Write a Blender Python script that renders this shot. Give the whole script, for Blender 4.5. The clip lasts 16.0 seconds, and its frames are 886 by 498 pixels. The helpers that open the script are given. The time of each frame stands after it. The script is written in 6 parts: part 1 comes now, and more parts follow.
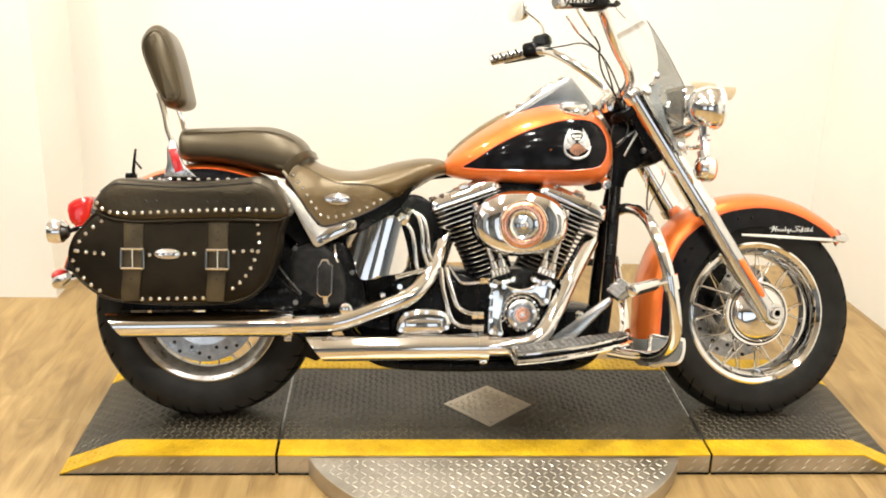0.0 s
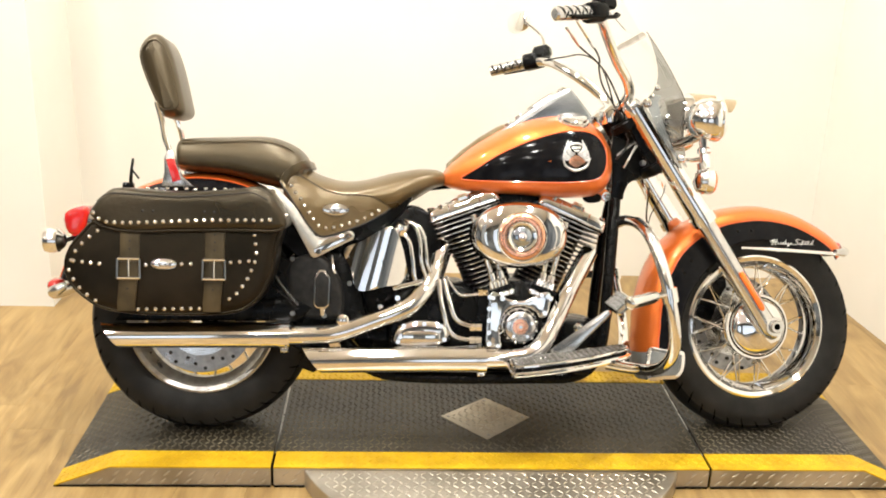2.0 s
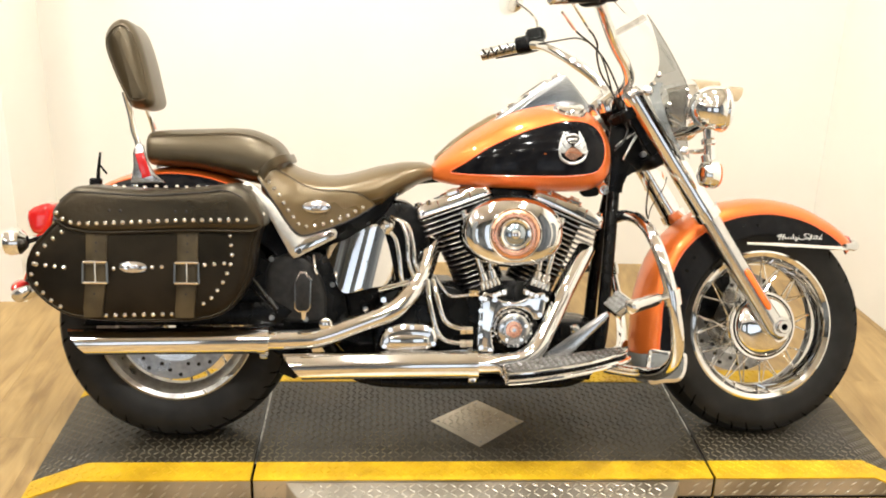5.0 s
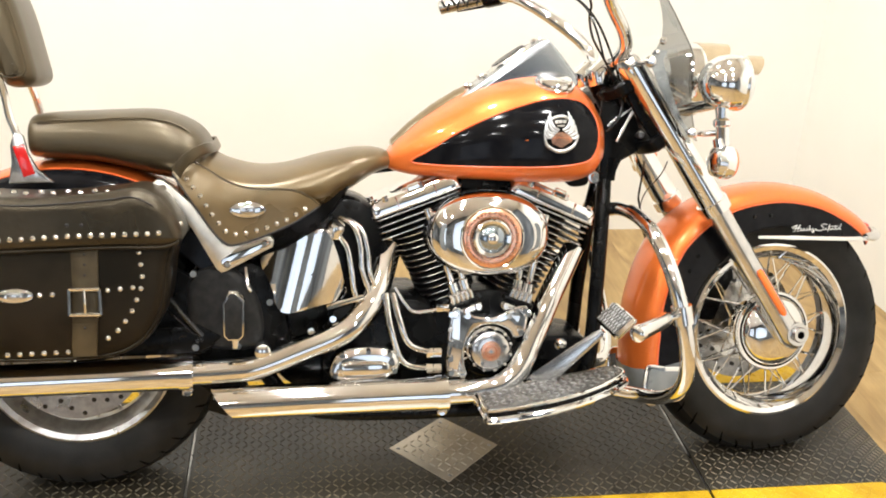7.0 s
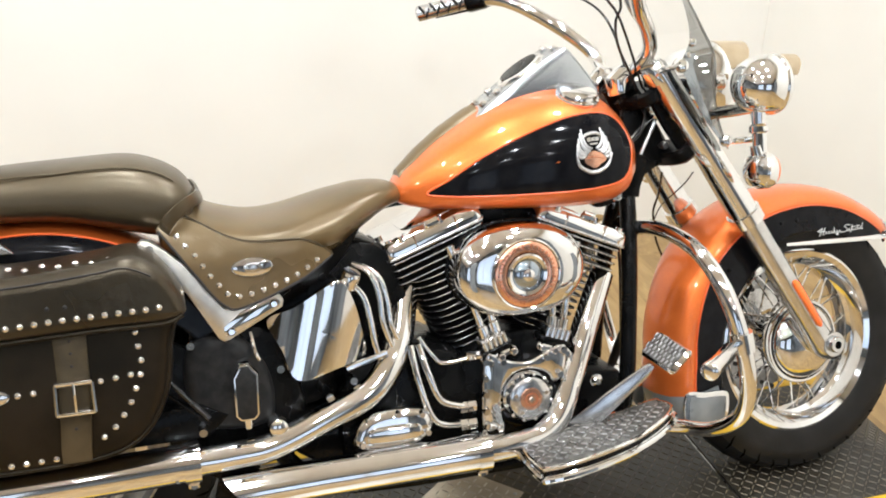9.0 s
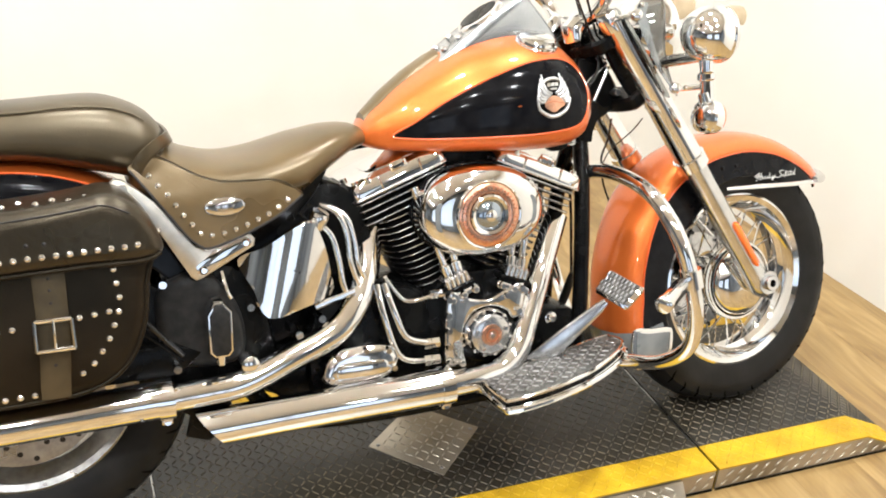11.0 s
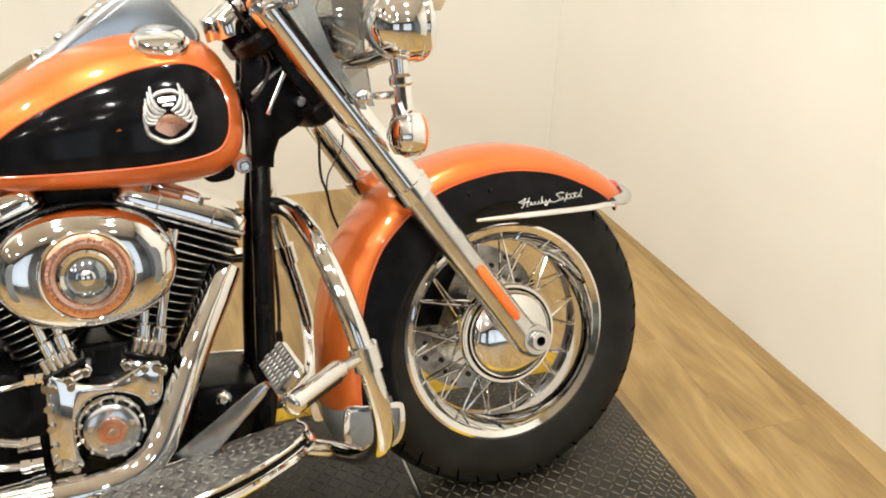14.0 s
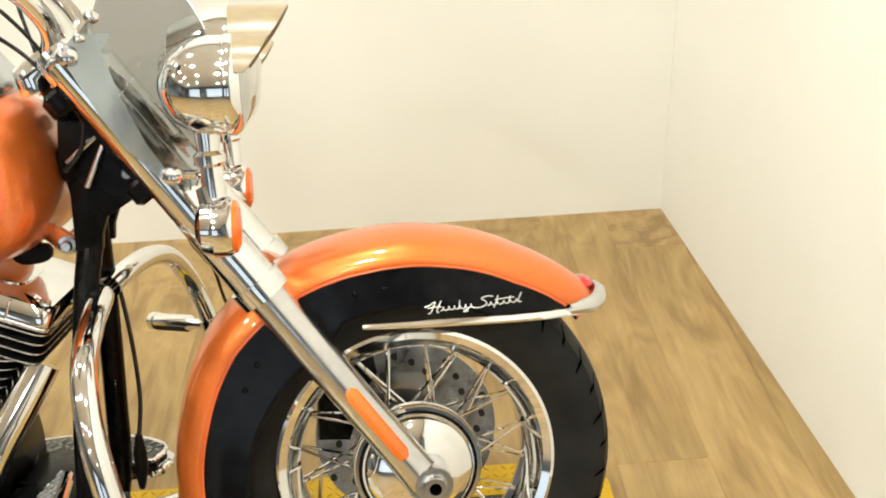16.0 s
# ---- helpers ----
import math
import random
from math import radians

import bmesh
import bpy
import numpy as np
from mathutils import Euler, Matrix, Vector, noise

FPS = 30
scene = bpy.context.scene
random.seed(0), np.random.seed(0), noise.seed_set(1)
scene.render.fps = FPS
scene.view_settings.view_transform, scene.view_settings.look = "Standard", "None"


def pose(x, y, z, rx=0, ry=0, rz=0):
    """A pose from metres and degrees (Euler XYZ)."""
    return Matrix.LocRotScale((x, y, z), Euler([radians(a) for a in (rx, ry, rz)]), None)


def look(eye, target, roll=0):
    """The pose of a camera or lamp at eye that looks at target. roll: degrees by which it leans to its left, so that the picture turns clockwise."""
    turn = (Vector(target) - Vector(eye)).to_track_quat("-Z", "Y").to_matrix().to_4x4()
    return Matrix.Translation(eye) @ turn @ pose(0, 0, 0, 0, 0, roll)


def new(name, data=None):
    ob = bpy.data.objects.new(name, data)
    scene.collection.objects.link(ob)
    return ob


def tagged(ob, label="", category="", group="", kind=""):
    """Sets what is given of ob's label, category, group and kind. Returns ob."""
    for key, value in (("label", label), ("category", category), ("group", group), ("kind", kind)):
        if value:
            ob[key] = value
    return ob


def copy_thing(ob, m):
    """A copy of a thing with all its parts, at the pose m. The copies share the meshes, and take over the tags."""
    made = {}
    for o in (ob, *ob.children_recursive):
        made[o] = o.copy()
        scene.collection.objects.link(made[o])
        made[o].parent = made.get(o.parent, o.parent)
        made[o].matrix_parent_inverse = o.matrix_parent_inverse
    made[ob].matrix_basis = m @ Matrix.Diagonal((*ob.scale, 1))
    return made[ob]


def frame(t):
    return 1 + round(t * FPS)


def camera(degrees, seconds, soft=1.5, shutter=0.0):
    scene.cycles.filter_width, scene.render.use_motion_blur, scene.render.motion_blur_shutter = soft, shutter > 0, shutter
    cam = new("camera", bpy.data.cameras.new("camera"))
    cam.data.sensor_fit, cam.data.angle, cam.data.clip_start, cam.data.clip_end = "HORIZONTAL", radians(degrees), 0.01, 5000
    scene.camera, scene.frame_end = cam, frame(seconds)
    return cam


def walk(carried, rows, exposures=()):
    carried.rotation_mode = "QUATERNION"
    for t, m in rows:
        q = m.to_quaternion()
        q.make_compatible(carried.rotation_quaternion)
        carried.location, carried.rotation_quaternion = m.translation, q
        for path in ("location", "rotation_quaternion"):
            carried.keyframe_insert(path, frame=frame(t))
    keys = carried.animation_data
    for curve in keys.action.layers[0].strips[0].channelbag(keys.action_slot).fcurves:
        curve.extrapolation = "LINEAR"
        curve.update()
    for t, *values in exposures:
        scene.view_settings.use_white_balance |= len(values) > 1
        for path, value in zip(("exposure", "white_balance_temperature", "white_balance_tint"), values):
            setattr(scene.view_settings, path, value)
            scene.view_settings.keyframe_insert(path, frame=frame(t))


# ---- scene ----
cam = camera(47.9, 16.0, soft=1.9)
PATH = [
    (0, (0.495, -2.585, 1.462), (0.604, -0.697, 0.81), 1.7),
    (0.5, (0.509, -2.574, 1.458), (0.611, -0.676, 0.835), 1.4),
    (1, (0.504, -2.575, 1.459), (0.61, -0.679, 0.833), 1.6),
    (1.5, (0.501, -2.572, 1.462), (0.609, -0.678, 0.83), 2.3),
    (2, (0.503, -2.57, 1.463), (0.61, -0.677, 0.829), 2.0),
    (2.5, (0.499, -2.568, 1.465), (0.608, -0.674, 0.831), 1.7),
    (3, (0.489, -2.563, 1.458), (0.604, -0.667, 0.834), 1.5),
    (3.5, (0.515, -2.565, 1.448), (0.624, -0.662, 0.843), 1.4),
    (4, (0.496, -2.524, 1.468), (0.624, -0.627, 0.849), 1.7),
    (4.2, (0.5, -2.508, 1.467), (0.629, -0.611, 0.846), 1.8),
    (6.3, (0.532, -2.054, 1.509), (0.65, -0.235, 0.685), 1.9),
    (6.5, (0.499, -1.99, 1.511), (0.688, -0.178, 0.685), 2.6),
    (7, (0.475, -1.896, 1.498), (0.745, -0.1, 0.661), 2.8),
    (7.5, (0.464, -1.811, 1.461), (0.731, -0.033, 0.586), 3.6),
    (8, (0.444, -1.67, 1.457), (0.732, 0.131, 0.639), 4.5),
    (8.5, (0.37, -1.582, 1.455), (0.705, 0.193, 0.596), 4.4),
    (9, (0.216, -1.572, 1.481), (0.75, 0.157, 0.629), 1.9),
    (9.2, (0.161, -1.575, 1.496), (0.744, 0.121, 0.611), 1.3),
    (11.5, (0.096, -1.608, 1.467), (0.81, 0.019, 0.549), 4.3),
    (12, (0.231, -1.613, 1.47), (0.945, 0.017, 0.557), 3.0),
    (12.5, (0.452, -1.607, 1.467), (1.104, 0.062, 0.579), 2.0),
    (13, (0.621, -1.542, 1.448), (1.313, 0.088, 0.52), -0.8),
    (13.5, (0.778, -1.438, 1.421), (1.475, 0.202, 0.513), 3.9),
    (14, (0.919, -1.358, 1.4), (1.517, 0.285, 0.428), 2.0),
    (14.5, (1.122, -1.319, 1.364), (1.495, 0.358, 0.341), 2.0),
    (15, (1.302, -1.29, 1.324), (1.566, 0.395, 0.279), -1.6),
    (15.5, (1.438, -1.192, 1.337), (1.635, 0.507, 0.301), -1.6),
    (16, (1.572, -1.058, 1.368), (1.647, 0.674, 0.372), -2.5),
]
EXPOSURES = [(0, -0.34, 6200, 10), (4, -0.34, 6200, 10), (7, -0.34, 5850, 10), (8, -0.37, 5650, 10), (9, -0.52, 5500, 10), (11.5, -0.28, 5700, 10), (12.5, -0.36, 5700, 10), (13.5, -0.52, 5900, 9), (14.5, -0.80, 6200, 8), (15.5, -0.53, 6000, 5), (16, -0.53, 6000, 4)]
walk(cam, [(t, look(eye, target, roll)) for t, eye, target, roll in PATH], EXPOSURES)

# ---- light ----
world = bpy.data.worlds.new("world")
scene.world = world
world.use_nodes = True
world.node_tree.nodes["Background"].inputs[0].default_value = (0.9, 0.92, 1.0, 1)
world.node_tree.nodes["Background"].inputs[1].default_value = 0.05
LAMP_POWER = 37.0
LAMP_COLOUR = (1.0, 0.94, 0.83)
# the last three are unseen lamps added to brighten the far ceiling and walls
LAMPS = [(-1.2, 0.5), (0.3, 0.5), (1.5, 0.5), (-1.2, -0.7), (0.3, -0.7), (1.5, -0.7), (-1.2, -1.9), (0.3, -1.9), (1.5, -1.9), (-2.9, -0.4), (-2.9, -2.6), (-2.2, -4.3), (-0.3, -3.6), (1.6, -4.3)]
CEILING = 3.0

# ---- materials ----


def mat(name, colour=(0.5, 0.5, 0.5), rough=0.5, metal=0.0, coat=0.0, spec=0.5):
    m = bpy.data.materials.new(name)
    m.use_nodes = True
    p = m.node_tree.nodes["Principled BSDF"]
    p.inputs["Base Color"].default_value = (*colour, 1)
    p.inputs["Roughness"].default_value = rough
    p.inputs["Metallic"].default_value = metal
    p.inputs["Coat Weight"].default_value = coat
    p.inputs["Coat Roughness"].default_value = 0.04
    p.inputs["Specular IOR Level"].default_value = spec
    return m


def tinted(m, colour):
    """A golden specular tint that puts the lamps' warm light into the sheen."""
    m.node_tree.nodes["Principled BSDF"].inputs["Specular Tint"].default_value = (*colour, 1)
    return m


def vary(m, c0, c1, scale, detail=5, stretch=(1, 1, 1), lo=0.35, hi=0.65, rough=None, bump=0.0, bump_scale=None, distance=0.002):
    """Two-scale colour, gloss and relief from noise in the object's own metres."""
    t = m.node_tree
    n, l = t.nodes, t.links
    p = n["Principled BSDF"]
    co = n.new("ShaderNodeTexCoord")
    mp = n.new("ShaderNodeMapping")
    mp.inputs["Scale"].default_value = stretch
    l.new(co.outputs["Object"], mp.inputs["Vector"])
    a = n.new("ShaderNodeTexNoise")
    a.inputs["Scale"].default_value, a.inputs["Detail"].default_value = scale, detail
    l.new(mp.outputs["Vector"], a.inputs["Vector"])
    r = n.new("ShaderNodeValToRGB")
    r.color_ramp.elements[0].position, r.color_ramp.elements[1].position = lo, hi
    r.color_ramp.elements[0].color, r.color_ramp.elements[1].color = (*c0, 1), (*c1, 1)
    l.new(a.outputs["Fac"], r.inputs["Fac"])
    l.new(r.outputs["Color"], p.inputs["Base Color"])
    if rough:
        k = n.new("ShaderNodeMapRange")
        k.inputs["From Min"].default_value, k.inputs["From Max"].default_value = 0.3, 0.7
        k.inputs["To Min"].default_value, k.inputs["To Max"].default_value = rough
        b2 = n.new("ShaderNodeTexNoise")
        b2.inputs["Scale"].default_value, b2.inputs["Detail"].default_value = scale * 0.37, 3
        l.new(mp.outputs["Vector"], b2.inputs["Vector"])
        l.new(b2.outputs["Fac"], k.inputs["Value"])
        l.new(k.outputs["Result"], p.inputs["Roughness"])
    if bump:
        g = n.new("ShaderNodeTexNoise")
        g.inputs["Scale"].default_value, g.inputs["Detail"].default_value = bump_scale or scale * 4, 4
        l.new(mp.outputs["Vector"], g.inputs["Vector"])
        u = n.new("ShaderNodeBump")
        u.inputs["Strength"].default_value, u.inputs["Distance"].default_value = bump, distance
        l.new(g.outputs["Fac"], u.inputs["Height"])
        l.new(u.outputs["Normal"], p.inputs["Normal"])
    return m


CHROME = vary(mat("chrome", (0.86, 0.86, 0.86), 0.05, 1.0), (0.80, 0.80, 0.80), (0.88, 0.88, 0.88), 18, rough=(0.025, 0.07))
SATIN = vary(mat("satin_metal", (0.68, 0.68, 0.68), 0.2, 1.0), (0.62, 0.62, 0.62), (0.72, 0.72, 0.72), 30, rough=(0.16, 0.24))
CONSOLE = vary(mat("satin_chrome", (0.56, 0.59, 0.62), 0.22, 1.0), (0.52, 0.55, 0.58), (0.60, 0.63, 0.66), 20, rough=(0.16, 0.26))
BRUSHED = vary(mat("brushed_aluminium", (0.72, 0.69, 0.62), 0.36, 1.0), (0.64, 0.61, 0.54), (0.78, 0.75, 0.68), 40, rough=(0.30, 0.44))
STEEL = vary(mat("brushed_steel", (0.36, 0.36, 0.36), 0.3, 1.0), (0.30, 0.30, 0.30), (0.42, 0.42, 0.42), 60, rough=(0.25, 0.4))
COPPER = vary(mat("copper_finish", (0.90, 0.50, 0.34), 0.22, 1.0), (0.87, 0.45, 0.29), (0.94, 0.56, 0.39), 90, rough=(0.17, 0.28))
COPPER_DARK = mat("copper_engraving", (0.48, 0.16, 0.07), 0.4, 0.6)
ORANGE = vary(mat("orange_paint", (0.7, 0.15, 0.025), 0.38, 0.55, 0.8, 0.3), (0.70, 0.150, 0.022), (0.80, 0.195, 0.034), 700, 2, rough=(0.34, 0.42))
BLACK = vary(mat("black_paint", (0.005, 0.005, 0.006), 0.12, 0.0, 0.06, 0.10), (0.004, 0.004, 0.005), (0.008, 0.008, 0.009), 40, rough=(0.08, 0.16))
PINSTRIPE = mat("pinstripe", (0.75, 0.12, 0.02), 0.3, 0.0, 1.0)
BLACK_METAL = vary(mat("black_metal", (0.004, 0.004, 0.004), 0.25, 0, 0, 0.12), (0.0015, 0.0015, 0.0015), (0.005, 0.005, 0.0048), 25, rough=(0.15, 0.34))
FIN = vary(mat("black_fin", (0.004, 0.004, 0.004), 0.4, 0, 0, 0.1), (0.003, 0.003, 0.003), (0.007, 0.007, 0.0068), 50, rough=(0.3, 0.5))
FIN_EDGE = vary(mat("machined_edge", (0.75, 0.75, 0.75), 0.25, 1.0), (0.66, 0.66, 0.66), (0.80, 0.80, 0.80), 80, rough=(0.2, 0.32))
LEATHER = vary(mat("black_leather", (0.008, 0.006, 0.004), 0.36, 0, 0, 0.2), (0.0035, 0.0028, 0.002), (0.013, 0.0095, 0.006), 9, rough=(0.28, 0.44), bump=0.25, bump_scale=260, distance=0.001)
LID_LEATHER = vary(mat("dark_brown_leather", (0.016, 0.012, 0.007), 0.34, 0, 0, 0.55), (0.009, 0.0068, 0.004), (0.024, 0.018, 0.011), 8, rough=(0.24, 0.40), bump=0.45, bump_scale=55, distance=0.003)
SEAT_LEATHER = vary(mat("seat_leather", (0.086, 0.056, 0.022), 0.30, 0, 0, 0.95), (0.064, 0.041, 0.015), (0.108, 0.071, 0.029), 7, rough=(0.25, 0.36), bump=0.18, bump_scale=320, distance=0.001)
PILLION_LEATHER = vary(mat("pillion_leather", (0.034, 0.025, 0.013), 0.30, 0, 0, 0.85), (0.024, 0.0175, 0.009), (0.046, 0.034, 0.018), 7, rough=(0.25, 0.38), bump=0.18, bump_scale=320, distance=0.001)
STRAP_LEATHER = vary(mat("strap_leather", (0.040, 0.030, 0.016), 0.36, 0, 0, 0.5), (0.022, 0.017, 0.010), (0.060, 0.045, 0.024), 16, rough=(0.28, 0.42), bump=0.3, bump_scale=160, distance=0.001)
for hide in (LEATHER, LID_LEATHER, SEAT_LEATHER, PILLION_LEATHER, STRAP_LEATHER):
    tinted(hide, (1.0, 0.86, 0.62))
# near-black for the shade inside grooves and sockets that are not cut
RECESS_SHADE = mat("recess_shade", (0.0012, 0.0012, 0.0012), 0.9, 0, 0, 0.0)
STITCH = mat("dark_stitching", (0.012, 0.010, 0.009), 0.7)
WIRE = vary(mat("black_wire", (0.008, 0.008, 0.008), 0.22, 0, 0, 0.5), (0.006, 0.006, 0.006), (0.012, 0.012, 0.012), 40, rough=(0.18, 0.3))
RUBBER = vary(mat("tyre_rubber", (0.011, 0.011, 0.011), 0.6, 0, 0, 0.2), (0.007, 0.0066, 0.006), (0.015, 0.0142, 0.013), 14, rough=(0.42, 0.62), bump=0.15, bump_scale=180)
PLASTIC = vary(mat("black_plastic", (0.012, 0.012, 0.012), 0.45, 0, 0, 0.2), (0.011, 0.011, 0.011), (0.022, 0.021, 0.020), 60, rough=(0.38, 0.55))
GREY_PLATE = vary(mat("grey_panel", (0.16, 0.17, 0.17), 0.3), (0.13, 0.14, 0.145), (0.20, 0.21, 0.21), 20, rough=(0.2, 0.4))
RED_LENS = mat("red_lens", (0.46, 0.012, 0.010), 0.12, 0.0, 1.0)
AMBER = mat("orange_reflector", (0.95, 0.16, 0.01), 0.2, 0.0, 0.6)
SMOKE_LENS = mat("smoked_amber_lens", (0.30, 0.17, 0.09), 0.12, 0.0, 1.0)
PAD = vary(mat("worn_pad", (0.10, 0.095, 0.085), 0.45, 0.3), (0.05, 0.047, 0.042), (0.14, 0.135, 0.12), 60, rough=(0.35, 0.5))
# tan base colour paints the floor's reflection onto the chrome visors
VISOR = vary(mat("visor_floor_tint", (0.27, 0.205, 0.12), 0.32), (0.23, 0.17, 0.095), (0.31, 0.24, 0.145), 20, rough=(0.22, 0.34))
BADGE = vary(mat("matt_silver", (0.6, 0.6, 0.6), 0.3, 0.9), (0.48, 0.48, 0.48), (0.70, 0.70, 0.70), 160, rough=(0.35, 0.5))
WHITE_LETTER = mat("silver_script", (0.8, 0.8, 0.78), 0.3, 0.6)
LENS_BLUE = mat("dark_blue_glass", (0.34, 0.39, 0.45), 0.07, 0.9, 0.6)

WALL = vary(mat("wall_paint", (0.80, 0.78, 0.72), 0.7), (0.775, 0.755, 0.695), (0.815, 0.795, 0.735), 1.6, bump=0.05, bump_scale=140)
CEILING_PAINT = vary(mat("ceiling_paint", (0.86, 0.83, 0.77), 0.8), (0.83, 0.80, 0.74), (0.88, 0.85, 0.79), 2)
# dark colour stands in for the dim light on the unseen showroom walls
FAR_WALL_DIMMED = vary(mat("showroom_wall_dimmed", (0.26, 0.29, 0.32), 0.7), (0.06, 0.07, 0.08), (0.27, 0.30, 0.33), 0.8)
MAT_BLACK = vary(mat("worn_black_tread", (0.016, 0.0135, 0.010), 0.42, 0, 0, 0.55), (0.007, 0.006, 0.0045), (0.034, 0.028, 0.018), 2.6, rough=(0.30, 0.52), bump=0.2, bump_scale=220)
TREAD = vary(mat("tread_bar", (0.05, 0.045, 0.034), 0.45, 0.1), (0.045, 0.037, 0.024), (0.17, 0.142, 0.090), 6, rough=(0.3, 0.5))
ALU = vary(mat("tread_plate_aluminium", (0.46, 0.42, 0.35), 0.4, 0.8), (0.30, 0.265, 0.205), (0.56, 0.51, 0.43), 5, rough=(0.3, 0.5), bump=0.1, bump_scale=150)
ALU_BAR = vary(mat("polished_tread", (0.5, 0.47, 0.41), 0.38, 0.85), (0.40, 0.37, 0.31), (0.60, 0.56, 0.48), 30, rough=(0.3, 0.45))
YELLOW = vary(mat("yellow_paint", (0.56, 0.35, 0.008), 0.5, 0, 0, 0.3), (0.45, 0.27, 0.006), (0.62, 0.395, 0.010), 9, rough=(0.38, 0.55), bump=0.15, bump_scale=120)


def wood_material():
    m = mat("oak_plank", (0.4, 0.25, 0.12), 0.4)
    t = m.node_tree
    n, l = t.nodes, t.links
    p = n["Principled BSDF"]
    co = n.new("ShaderNodeTexCoord")
    info = n.new("ShaderNodeObjectInfo")
    off = n.new("ShaderNodeVectorMath")
    off.operation = "SCALE"
    off.inputs[0].default_value = (13.0, 29.0, 7.0)
    l.new(info.outputs["Random"], off.inputs["Scale"])
    add = n.new("ShaderNodeVectorMath")
    l.new(co.outputs["Object"], add.inputs[0])
    l.new(off.outputs["Vector"], add.inputs[1])
    mp = n.new("ShaderNodeMapping")
    mp.inputs["Scale"].default_value = (6.5, 1.5, 1.0)
    l.new(add.outputs["Vector"], mp.inputs["Vector"])
    a = n.new("ShaderNodeTexNoise")
    a.inputs["Scale"].default_value, a.inputs["Detail"].default_value, a.inputs["Distortion"].default_value = 1.6, 7, 2.0
    l.new(mp.outputs["Vector"], a.inputs["Vector"])
    r = n.new("ShaderNodeValToRGB")
    r.color_ramp.elements[0].position, r.color_ramp.elements[1].position = 0.30, 0.70
    r.color_ramp.elements[0].color, r.color_ramp.elements[1].color = (0.215, 0.130, 0.047, 1), (0.395, 0.267, 0.108, 1)
    mid = r.color_ramp.elements.new(0.5)
    mid.color = (0.306, 0.198, 0.073, 1)
    l.new(a.outputs["Fac"], r.inputs["Fac"])
    mp2 = n.new("ShaderNodeMapping")
    mp2.inputs["Scale"].default_value = (120.0, 5.0, 1.0)
    l.new(add.outputs["Vector"], mp2.inputs["Vector"])
    g = n.new("ShaderNodeTexNoise")
    g.inputs["Scale"].default_value, g.inputs["Detail"].default_value = 1.0, 4
    l.new(mp2.outputs["Vector"], g.inputs["Vector"])
    mix = n.new("ShaderNodeMix")
    mix.data_type, mix.blend_type = "RGBA", "MULTIPLY"
    mix.inputs["Factor"].default_value = 0.55
    gr = n.new("ShaderNodeMapRange")
    gr.inputs["From Min"].default_value, gr.inputs["From Max"].default_value = 0.3, 0.7
    gr.inputs["To Min"].default_value, gr.inputs["To Max"].default_value = 0.80, 1.10
    l.new(g.outputs["Fac"], gr.inputs["Value"])
    tone = n.new("ShaderNodeMapRange")
    tone.inputs["To Min"].default_value, tone.inputs["To Max"].default_value = 0.88, 1.10
    l.new(info.outputs["Random"], tone.inputs["Value"])
    mul = n.new("ShaderNodeMath")
    mul.operation = "MULTIPLY"
    l.new(gr.outputs["Result"], mul.inputs[0])
    l.new(tone.outputs["Result"], mul.inputs[1])
    l.new(r.outputs["Color"], mix.inputs[6])
    l.new(mul.outputs["Value"], mix.inputs[7])
    l.new(mix.outputs[2], p.inputs["Base Color"])
    u = n.new("ShaderNodeBump")
    u.inputs["Strength"].default_value, u.inputs["Distance"].default_value = 0.12, 0.001
    l.new(g.outputs["Fac"], u.inputs["Height"])
    l.new(u.outputs["Normal"], p.inputs["Normal"])
    return m


WOOD = wood_material()


def clear_material(name, colour, amount, rough=0.03, gloss=(0.05, 0.55)):
    m = bpy.data.materials.new(name)
    m.use_nodes = True
    t = m.node_tree
    n, l = t.nodes, t.links
    n.remove(n["Principled BSDF"])
    tr = n.new("ShaderNodeBsdfTransparent")
    tr.inputs["Color"].default_value = (*colour, 1)
    gl = n.new("ShaderNodeBsdfGlossy")
    gl.inputs["Roughness"].default_value = rough
    lw = n.new("ShaderNodeLayerWeight")
    lw.inputs["Blend"].default_value = amount
    fr = n.new("ShaderNodeMapRange")
    fr.inputs["To Min"].default_value, fr.inputs["To Max"].default_value = gloss
    l.new(lw.outputs["Facing"], fr.inputs["Value"])
    mx = n.new("ShaderNodeMixShader")
    l.new(fr.outputs["Result"], mx.inputs["Fac"])
    l.new(tr.outputs["BSDF"], mx.inputs[1])
    l.new(gl.outputs["BSDF"], mx.inputs[2])
    l.new(mx.outputs["Shader"], n["Material Output"].inputs["Surface"])
    return m


SCREEN = clear_material("clear_screen_plastic", (0.985, 0.985, 0.98), 0.15, 0.03, (0.01, 0.22))
SCREEN_SIDE = clear_material("smoked_screen_plastic", (0.38, 0.39, 0.385), 0.25, 0.08, (0.05, 0.35))
SIDE_PLATE = vary(mat("grey_side_plate", (0.30, 0.33, 0.35), 0.25, 0.75), (0.26, 0.285, 0.30), (0.36, 0.39, 0.41), 14, rough=(0.2, 0.32))


def glow_material(name, colour, strength):
    m = bpy.data.materials.new(name)
    m.use_nodes = True
    p = m.node_tree.nodes["Principled BSDF"]
    p.inputs["Base Color"].default_value = (0.8, 0.8, 0.78, 1)
    p.inputs["Emission Color"].default_value = (*colour, 1)
    p.inputs["Emission Strength"].default_value = strength
    return m


DIFFUSER = glow_material("lamp_diffuser", LAMP_COLOUR, 1.0)
DAYLIGHT = glow_material("daylight_outside", (0.80, 0.90, 1.0), 1.4)

